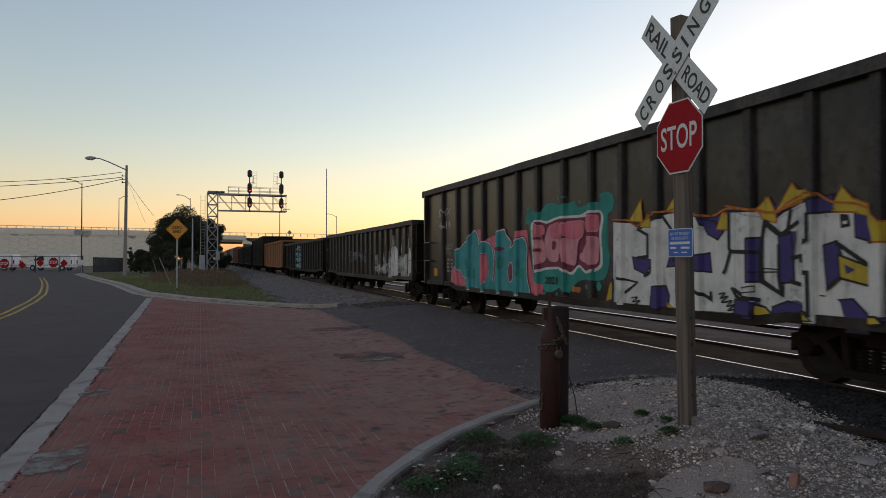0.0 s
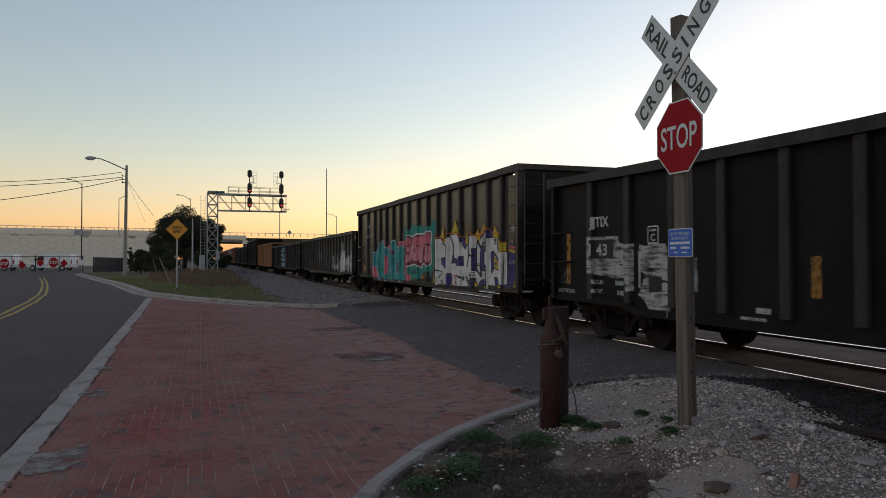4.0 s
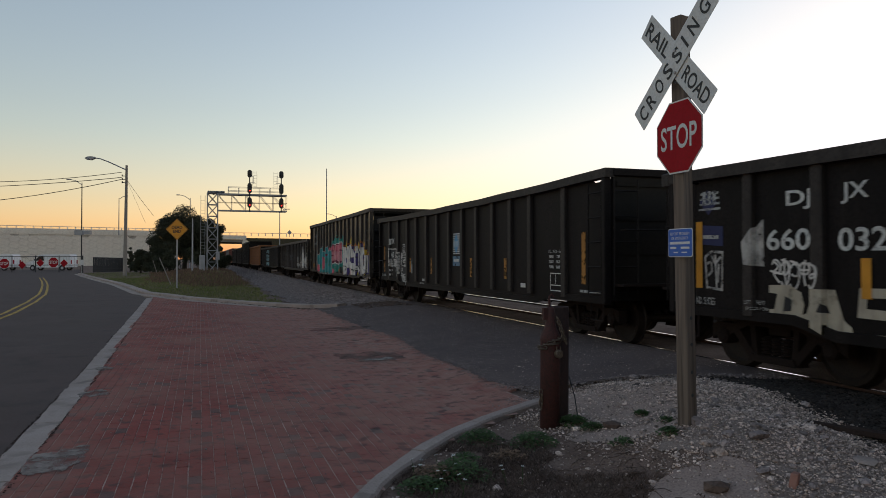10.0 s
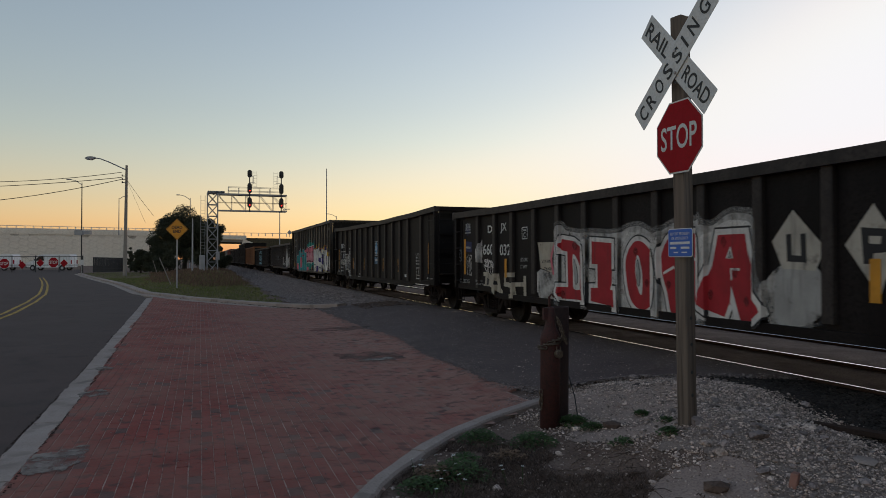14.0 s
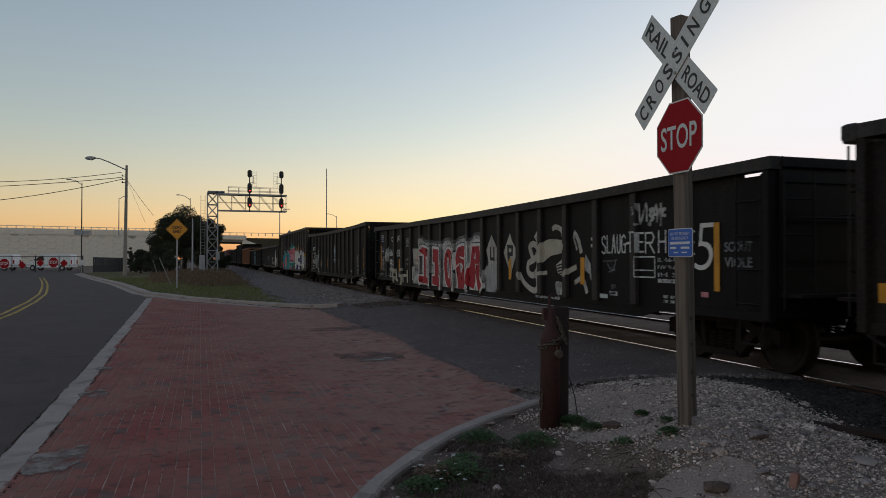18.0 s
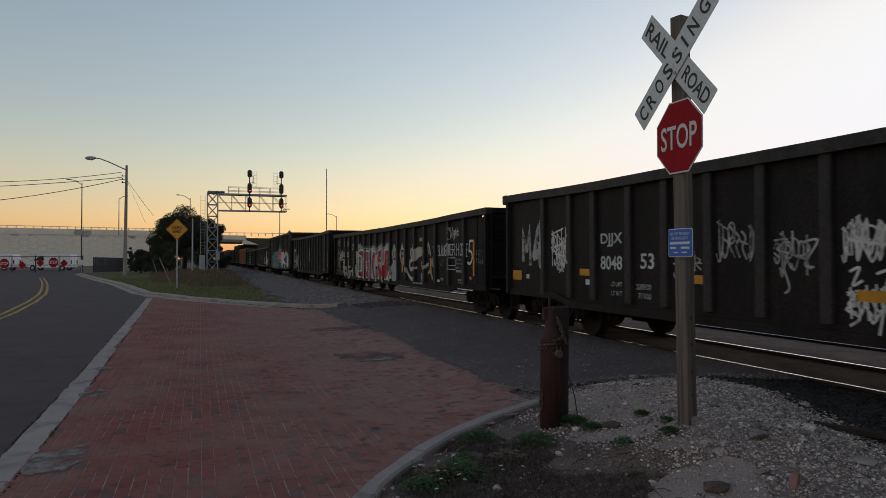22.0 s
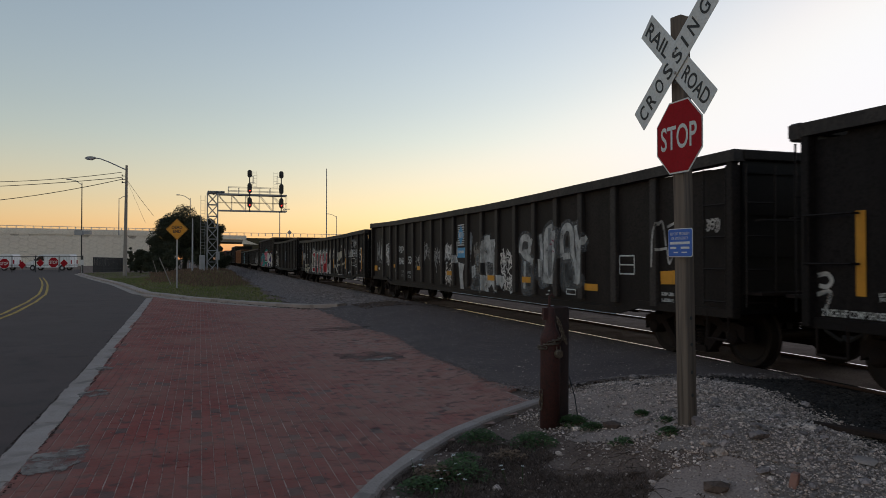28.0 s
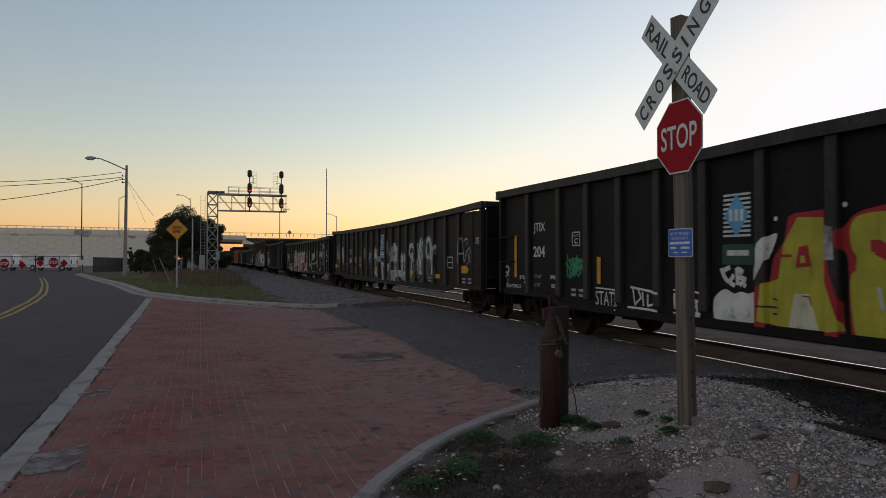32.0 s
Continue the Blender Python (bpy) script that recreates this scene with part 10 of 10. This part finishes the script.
# ---- retaining wall and overpass ----
def build_wall():
    a, b = Vector((-100.0, 160.0)), Vector((-11.0, 217.0))
    d = (b - a)
    length = d.length
    angle = math.degrees(math.atan2(d.y, d.x))
    wall = tagged(new("retaining_wall"), "long pale concrete panel retaining wall with parapet", "retaining wall", kind="structure")
    wall.matrix_basis = pose(a.x, a.y, 0, 0, 0, angle)

    def crest(u):
        return 7.8 + 1.15 * u / length
    bm = bmesh.new()
    prism(bm, [(0, -2), (length, -2), (length, crest(length) - 0.4), (0, crest(0) - 0.4)], "y", 0.06, 1.0)
    part("wall_core", bm, M["wall_joint"], wall)
    w, hgt, pitch = 2.8, 1.5, 2.1
    bm = bmesh.new()
    cut = w - pitch
    prism(bm, [(0.04, hgt / 2), (cut, 0.03), (w - cut, 0.03), (w - 0.04, hgt / 2), (w - cut, hgt - 0.03), (cut, hgt - 0.03)], "y", -0.06, 0.1)
    bevel_me = to_mesh("wall_panel", bevelled(bm, 0.015), M["wall"])
    rng = random.Random(4)
    for i in range(int(length / pitch)):
        for j in range(6):
            z = -1.9 + j * hgt + (0.75 if i % 2 else 0)
            if z + hgt > crest(i * pitch) - 0.3:
                continue
            part("wall_panel", bevel_me, None, wall, at=pose(i * pitch, rng.uniform(-0.02, 0.02), z))
    bm = bmesh.new()
    prism(bm, [(0, crest(0) - 1.0), (length, crest(length) - 1.0), (length, crest(length) - 0.1), (0, crest(0) - 0.1)], "y", -0.2, 0.35)
    part("coping", bm, M["wall"], wall)
    bm = bmesh.new()
    prism(bm, [(0, crest(0) - 0.1), (length, crest(length) - 0.1), (length, crest(length) + 0.45), (0, crest(0) + 0.45)], "y", -0.05, 0.25)
    part("parapet", bm, M["wall"], wall)
    bm = bmesh.new()
    box(bm, (-0.08, -0.02, 0.4), (0.08, 0.14, 1.0))
    post = to_mesh("rail_post", bm, M["wall"])
    k = int(length / 2.0)
    for i in range(k):
        u = (i + 0.5) * 2.0
        part("rail_post", post, None, wall, at=pose(u, 0, crest(u)))
    bm = bmesh.new()
    prism(bm, [(0, crest(0) + 0.92), (length, crest(length) + 0.92), (length, crest(length) + 1.06), (0, crest(0) + 1.06)], "y", 0.0, 0.14)
    part("hand_rail", bm, M["wall"], wall)
    bm = bmesh.new()
    prism(bm, [(0, -2), (length, -2), (length, crest(length) - 0.3), (0, crest(0) - 0.3)], "y", 1.0, 16.0)
    part("embankment", bm, M["soil"], wall)


build_wall()


def build_overpass():
    br = tagged(new("overpass"), "pale concrete road bridge over the railway", "bridge")
    br.matrix_basis = pose(-11.5, 252.0, 0, 0, 0, -17.5)
    u0, u1 = 2.0, 60.0
    bm = bmesh.new()
    prism(bm, [(0.0, 8.3), (27.0, 7.85), (27.0, 9.15), (0.0, 9.6)], "y", -0.3, 0.3)
    part("parapet", bm, M["wall"], br)
    bm = bmesh.new()
    prism(bm, [(0.0, 7.35), (26.0, 6.95), (26.0, 7.85), (0.0, 8.3)], "y", 0.3, 13)
    part("girder", bm, M["pole"], br)
    # near-black colour paints in the shade under the deck
    bm = bmesh.new()
    prism(bm, [(0.0, 7.0), (26.0, 6.6), (26.0, 6.95), (0.0, 7.35)], "y", 0.6, 13)
    part("soffit", bm, M["tie"], br)
    bm = bmesh.new()
    prism(bm, [(25.0, -1), (90.0, -1), (90.0, 7.4), (60.0, 7.9), (27.0, 8.4), (26.0, 6.6)], "y", 0.35, 14)
    part("grassy_abutment", bm, M["bank"], br, "dark overgrown slope beside the bridge")
    bm = bmesh.new()
    prism(bm, [(25.6, 6.4), (26.0, 8.0), (31.0, 6.2)], "y", 0.0, 0.34)
    part("wing_wall", bm, M["wall"], br)
    bm = bmesh.new()
    prism(bm, [(-6.0, -1), (0.0, -1), (0.0, 8.0), (-6.0, 8.2)], "y", 0.35, 14)
    part("abutment", bm, M["wall"], br)
    bm = bmesh.new()
    box(bm, (-0.1, -0.1, 0.0), (0.1, 0.1, 1.0))
    post = to_mesh("rail_post", bm, M["wall"])
    for i in range(26):
        u = 1 + i * 2.3
        part("rail_post", post, None, br, at=pose(u, 0, 9.5 - u / 60))
    bm = bmesh.new()
    prism(bm, [(0.0, 10.4), (u1, 9.4), (u1, 9.55), (0.0, 10.55)], "y", -0.08, 0.08)
    part("hand_rail", bm, M["wall"], br)
    sg = tagged(new("warning_sign"), "small diamond sign seen from behind on the overpass", "road sign")
    sg.matrix_basis = pose(27.6, 239.2, 8.6, 0, 0, -18)
    bm = bmesh.new()
    box(bm, (-0.06, -0.04, 0), (0.06, 0.04, 1.4))
    part("post", bm, M["steel"], sg)
    plate([(0, -0.75), (0.75, 0), (0, 0.75), (-0.75, 0)], 0.03, M["steel"], "face", sg, pose(0, -0.08, 1.6))


build_overpass()


# ---- gate, fence and vans ----
def build_fence():
    rng = random.Random(2)
    y_of = lambda x: 104.5 - (x + 13) * 0.33
    gate = tagged(new("security_gate"), "dark steel pipe and mesh gate across the road", "gate")
    x0, x1 = -38.0, -14.6
    a, b = (x0, y_of(x0), 0), (x1, y_of(x1), 0)
    nn = 9
    for i in range(nn):
        t = i / (nn - 1)
        x = x0 + (x1 - x0) * t
        bm = bmesh.new()
        tube(bm, (x, y_of(x), -0.6), (x, y_of(x), 1.95), 0.06 if i % 2 else 0.09, seg=6)
        part("post", bm, M["dark_steel"], gate)
    for z in (-0.3, 0.7, 1.8):
        bm = bmesh.new()
        tube(bm, (x0, y_of(x0), z), (x1, y_of(x1), z), 0.045, seg=5)
        part("rail", bm, M["dark_steel"], gate)
    bm = bmesh.new()
    for i in range(70):
        x = x0 + (x1 - x0) * i / 69
        tube(bm, (x, y_of(x), -0.3), (x, y_of(x), 1.8), 0.008, seg=3, caps=False)
    part("mesh_wires", bm, M["dark_steel"], gate)
    for x, z in ((-24.3, 0.9), (-18.2, 1.05), (-30.5, 0.9)):
        ob = stop_sign("stop_sign", 1.3, pose(x, y_of(x) - 0.15, z, 0, 0, -18), "red stop sign fixed to the dark gate", "signs on the gate")
    for x, z in ((-26.1, 0.75), (-22.1, 0.7), (-19.85, 0.98), (-16.9, 0.95)):
        ob = tagged(new("marker_sign"), "plain red diamond marker fixed to the dark gate", "sign", "signs on the gate")
        ob.matrix_basis = pose(x, y_of(x) - 0.12, z, 0, 0, -18)
        r = 0.52
        plate([(0, -r), (r, 0), (0, r), (-r, 0)], 0.02, M["red_sign"], "face", ob, pose(0, 0, 0))
    # dark slatted fence on the right of the gate
    fence = tagged(new("fence"), "dark slatted metal fence beside the verge", "fence")
    xa, xb = -13.6, -10.2
    bm = bmesh.new()
    box(bm, (-0.10, -0.02, -0.6), (0.10, 0.02, 1.75))
    slat = to_mesh("slat", bm, M["dark_steel"])
    for i in range(22):
        t = i / 21
        x, y = xa + (xb - xa) * t, 107.5 + 6 * t
        part("slat", slat, None, fence, at=pose(x, y, -0.1 * t, 0, 0, 40))
    for z in (0.2, 1.5):
        bm = bmesh.new()
        tube(bm, (xa, 107.5, z), (xb, 113.5, z - 0.1), 0.04, seg=5)
        part("rail", bm, M["dark_steel"], fence)
    sg = tagged(new("notice_board"), "small white notice on a thin post by the gate", "sign")
    sg.matrix_basis = pose(-14.6, 104.3, -0.5, 0, 0, -18)
    bm = bmesh.new()
    tube(bm, (0, 0, 0), (0, 0, 1.9), 0.04, seg=6)
    part("post", bm, M["sign_back"], sg)
    plate(rounded(0.55, 0.7, 0.04), 0.02, M["white_sign"], "face", sg, pose(0, -0.06, 1.55))


build_fence()


def build_van(x, y, turn, label):
    """A white panel van, nose towards local -x."""
    van = tagged(new("van"), label, "van", "parked vans")
    van.matrix_basis = pose(x, y, -0.3, 0, 0, turn) @ Matrix.Scale(1.18, 4)
    bm = bmesh.new()
    side = [(-2.9, 0.45), (-2.95, 0.95), (-2.75, 1.12), (-1.95, 1.28), (-1.35, 1.98), (-1.0, 2.1), (2.6, 2.12), (2.75, 2.0), (2.8, 0.45), (2.2, 0.42), (-2.0, 0.42)]
    prism(bm, side, "y", -0.98, 0.98)
    part("body", bevelled(bm, 0.05), M["white_car_paint"], van)
    bm = bmesh.new()
    prism(bm, [(-1.75, 1.3), (-1.28, 1.9), (-0.7, 1.92), (-0.6, 1.3)], "y", -1.0, -0.97)
    part("side_window", bm, M["glass"], van)
    bm = bmesh.new()
    prism(bm, [(-1.98, 1.30), (-1.40, 1.96), (-1.37, 1.94), (-1.95, 1.27)], "y", -0.85, 0.85)
    part("windscreen", bm, M["glass"], van)
    bm = bmesh.new()
    box(bm, (-3.02, -0.95, 0.4), (-2.85, 0.95, 0.65))
    part("bumper", bevelled(bm, 0.03), M["dark_steel"], van)
    for e in (-0.75, 0.75):
        bm = bmesh.new()
        box(bm, (-2.98, e - 0.15, 0.78), (-2.9, e + 0.15, 0.95))
        part("headlight", bm, M["sign_back"], van)
        bm = bmesh.new()
        box(bm, (2.78, e - 0.1, 0.9), (2.84, e + 0.1, 1.4))
        part("tail_light", bm, M["red_sign"], van)
    bm = bmesh.new()
    box(bm, (-1.75, -1.2, 1.3), (-1.6, -1.0, 1.55))
    part("mirror", bm, M["dark_steel"], van)
    for wx in (-2.05, 1.75):
        for wy in (-0.92, 0.92):
            bm = bmesh.new()
            lathe(bm, [(0.2, -0.12), (0.36, -0.11), (0.37, 0.0), (0.36, 0.11), (0.2, 0.12)], "y", (wx, wy, 0.36), 18)
            w = part("wheel", bm, M["rubber"], van)
            bm = bmesh.new()
            lathe(bm, [(0.05, -0.135), (0.19, -0.125), (0.19, 0.125), (0.05, 0.135)], "y", (wx, wy, 0.36), 12)
            part("rim", bm, M["sign_back"], w)


build_van(-21.6, 125.3, -18, "white panel van parked behind the gate")
build_van(-29.9, 127.6, -18, "white panel van parked beside another van")


# ---- track bed pieces and paving, last ----
def build_ties():
    track = [o for o in scene.objects if o.name.startswith("railway_track")][0]
    bm = bmesh.new()
    box(bm, (-1.3, -0.115, -0.33), (1.3, 0.115, -0.175))
    me = to_mesh("tie", bevelled(bm, 0.012), M["tie"])
    for i in range(130):
        y = 1.0 + i * 0.52
        if 8.2 < y < 23.5:
            continue
        part("tie", me, None, track, at=pose(TRACK_X, y, 0))
    # timber beside the near rail at the open track
    bm = bmesh.new()
    box(bm, (6.72, -20, -0.2), (6.98, 7.3, -0.09))
    part("side_timber", bevelled(bm, 0.01), M["tie"], track, "dark creosoted timber beside the rail")


build_ties()


def build_bricks():
    pave = tagged(new("brick_pavement"), "worn red brick paving with sandy joints", "pavement", kind="structure")
    bw, bl = 0.1015, 0.205
    gap = 0.0078
    edge_x = lambda y: -1.33 if y < 7 else -1.33 - (y - 7) * 0.023
    xs = [-1.35 + bw * i for i in range(-6, 60)]
    bm = bmesh.new()
    hx, hy, th = (bw - gap) / 2, (bl - 0.001) / 2, 0.05
    c = 0.002
    lo = [bm.verts.new(p) for p in ((-hx, -hy, -th), (hx, -hy, -th), (hx, hy, -th), (-hx, hy, -th))]
    mi = [bm.verts.new(p) for p in ((-hx, -hy, -c), (hx, -hy, -c), (hx, hy, -c), (-hx, hy, -c))]
    up = [bm.verts.new(p) for p in ((-hx + c, -hy + c, 0), (hx - c, -hy + c, 0), (hx - c, hy - c, 0), (-hx + c, hy - c, 0))]
    for a, b in ((lo, mi), (mi, up)):
        for k in range(4):
            bm.faces.new((a[k], a[(k + 1) % 4], b[(k + 1) % 4], b[k]))
    bm.faces.new(up)
    me = to_mesh("brick", bm, M["brick"])
    shape = np.array([v.co[:] for v in me.vertices])
    faces = np.array([tuple(p.vertices) for p in me.polygons])
    rng = np.random.default_rng(77)
    near, rest, sooty = [], [], []
    for i, x in enumerate(xs):
        y = -2.3 + (bl / 2 if i % 2 else 0) + rng.uniform(-0.02, 0.02)
        while y < 36:
            y += bl
            if y > far_kerb_y(x) - 0.1 or (x > 0.16 and y < kerb_y(x) - 0.03):
                continue
            if x < edge_x(y) - 0.03:
                continue
            if x > 4.6 or (x > 3.7 and y < 8.5 + (x - 3.7)):
                continue
            z = ground_z(x, y) + 0.012 + 0.002 * noise.noise((x * 0.6, y * 0.5, 0)) + rng.uniform(-0.0015, 0.0015)
            tilt = rng.uniform(-0.45, 0.45, 2)
            tilt[1] += math.degrees(math.atan((ground_z(x + 0.05, y) - ground_z(x - 0.05, y)) / 0.1))
            x_off = rng.normal(0, 0.0013)
            if rng.random() < 0.04 + 0.17 * max(0.0, noise.noise((x * 0.9, y * 0.5, 9))):
                sooty.append((x + x_off, y, z, *tilt))
                continue
            (near if 4.3 < y < 5.75 and len(near) < 300 and x < 1.4 else rest).append((x + x_off, y, z, *tilt))
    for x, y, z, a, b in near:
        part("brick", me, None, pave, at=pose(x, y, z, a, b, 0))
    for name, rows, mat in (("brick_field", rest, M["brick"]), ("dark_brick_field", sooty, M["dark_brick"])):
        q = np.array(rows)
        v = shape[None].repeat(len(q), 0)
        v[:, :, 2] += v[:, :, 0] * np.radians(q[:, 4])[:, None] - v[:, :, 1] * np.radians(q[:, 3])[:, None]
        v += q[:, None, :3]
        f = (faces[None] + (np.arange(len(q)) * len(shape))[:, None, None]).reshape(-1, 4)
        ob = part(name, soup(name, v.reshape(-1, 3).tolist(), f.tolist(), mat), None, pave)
        tagged(ob, kind="stuff")
    xs2 = [-2.045 + i * 0.125 for i in range(54)]
    ys2 = [-2.2 + i * 0.25 for i in range(155)]
    verts, fcs = [], []
    for y in ys2:
        for x in xs2:
            verts.append((x, y, ground_z(x, y) + 0.0088 + 0.002 * noise.noise((x * 0.6, y * 0.5, 0)) + 0.0026 * noise.noise((x * 2.3, y * 1.1, 4)) - 0.001 * smooth_step(7.0, 14.0, y)))
    w = len(xs2)
    for j in range(len(ys2) - 1):
        for i in range(w - 1):
            x, y = xs2[i] + 0.06, ys2[j] + 0.12
            if y < far_kerb_y(x) and x > edge_x(y) - 0.1 and (x < 0.16 or y > kerb_y(x) - 0.12) and x < 4.6 and not (x > 3.7 and y < 8.4 + (x - 3.7)):
                fcs.append((j * w + i, j * w + i + 1, (j + 1) * w + i + 1, (j + 1) * w + i))
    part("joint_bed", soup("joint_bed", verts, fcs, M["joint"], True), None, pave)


build_bricks()


def ragged_patch(name, x, y, w, h, seed, label, material, lift=0.018, jag=0.3, category="patch"):
    """A thin uneven film of mortar or sand lying on the ground, broken at its rim."""
    rng = random.Random(seed)
    ph = [rng.uniform(0, 6.28) for _ in range(6)]
    bm = bmesh.new()
    n, rings = 64, []
    reach = [1 + 0.35 * sum(math.sin((m + 2) * 2 * math.pi * i / n + ph[m]) / (m + 1.2) for m in range(6)) * 0.6 + jag * noise.noise((i * 0.45, seed * 3.1, 0)) + rng.uniform(-jag, jag) * 0.25 for i in range(n)]
    for k in (0.25, 0.5, 0.75, 0.92, 1.0):
        ring = []
        for i in range(n):
            t = 2 * math.pi * i / n
            px, py = x + w / 2 * reach[i] * k * math.cos(t), y + h / 2 * reach[i] * k * math.sin(t)
            ring.append(bm.verts.new((px, py, ground_z(px, py) + lift - (0.006 if k == 1.0 else 0.0))))
        rings.append(ring)
    mid = bm.verts.new((x, y, ground_z(x, y) + lift))
    for i in range(n):
        bm.faces.new((rings[0][i], rings[0][(i + 1) % n], mid))
        for a, b in zip(rings, rings[1:]):
            bm.faces.new((a[i], b[i], b[(i + 1) % n], a[(i + 1) % n]))
    tagged(new(name, to_mesh(name, bm, material, True)), label, category, kind="structure")


ragged_patch("asphalt_stain", 3.2, 17.58, 1.3, 1.0, 11, "dark asphalt smeared over the bricks", M["stain"], 0.025, 0.25)
ragged_patch("asphalt_stain", 2.85, 12.6, 1.1, 1.1, 12, "dark asphalt smeared over the bricks", M["stain"], 0.025, 0.25)
ragged_patch("mortar_smear", 2.9, 12.1, 0.55, 0.5, 13, "dried grey cement spilled on the bricks", M["mortar"], 0.029, 0.3)
ragged_patch("mortar_smear", -1.16, 6.95, 0.42, 0.95, 1, "pale mortar smeared over the brick edge", M["mortar"], 0.025, 0.22)
ragged_patch("mortar_smear", -1.28, 10.25, 0.3, 0.6, 3, "pale mortar smeared over the brick edge", M["mortar"], 0.025, 0.22)
ragged_patch("mortar_smear", -1.42, 12.5, 0.22, 0.4, 4, "pale mortar smeared over the brick edge", M["mortar"], 0.025, 0.22)


def crossing_specks():
    rng = np.random.default_rng(61)
    pts = [(x, y, z + 0.022) for x, y, z in scatter(14000, 3.9, 7.0, 8.2, 23.5, 62)]
    ob = stones("loose_chippings", pts, rng.gamma(2.0, 0.0013, len(pts)) + 0.0012, M["limestone"], 63)
    tagged(ob, "pale stone chippings loose on dark asphalt", "gravel", kind="stuff")
    pts = [(x, y, z + 0.014) for x, y, z in scatter(900, -1.3, 3.6, 5.5, 24, 64, lambda x, y: y > kerb_y(x) + 0.1)]
    ob = stones("loose_chippings", pts, rng.gamma(2.0, 0.002, len(pts)) + 0.002, M["ballast"], 65)
    tagged(ob, "dark grit scattered on the bricks", "gravel", kind="stuff")


crossing_specks()


def motions():
    step = 2.0
    for car, y in MOVING:
        rows = []
        for k in range(int(SECONDS / step) + 1):
            t = k * step
            rows.append((t, pose(TRACK_X, y + gone(t), 0)))
        walk(car, rows)
    for w, place in AXLES:
        rows, turn, t, last = [], 0.0, 0.0, 0.0
        k = 0
        while t <= SECONDS + 1e-6:
            turn = math.degrees(gone(t) / WHEEL_R)
            rows.append((t, Matrix.Translation(place) @ Matrix.Rotation(-radians(turn), 4, "X")))
            k += 1
            t = k * 0.25
        walk(w, rows)


motions()
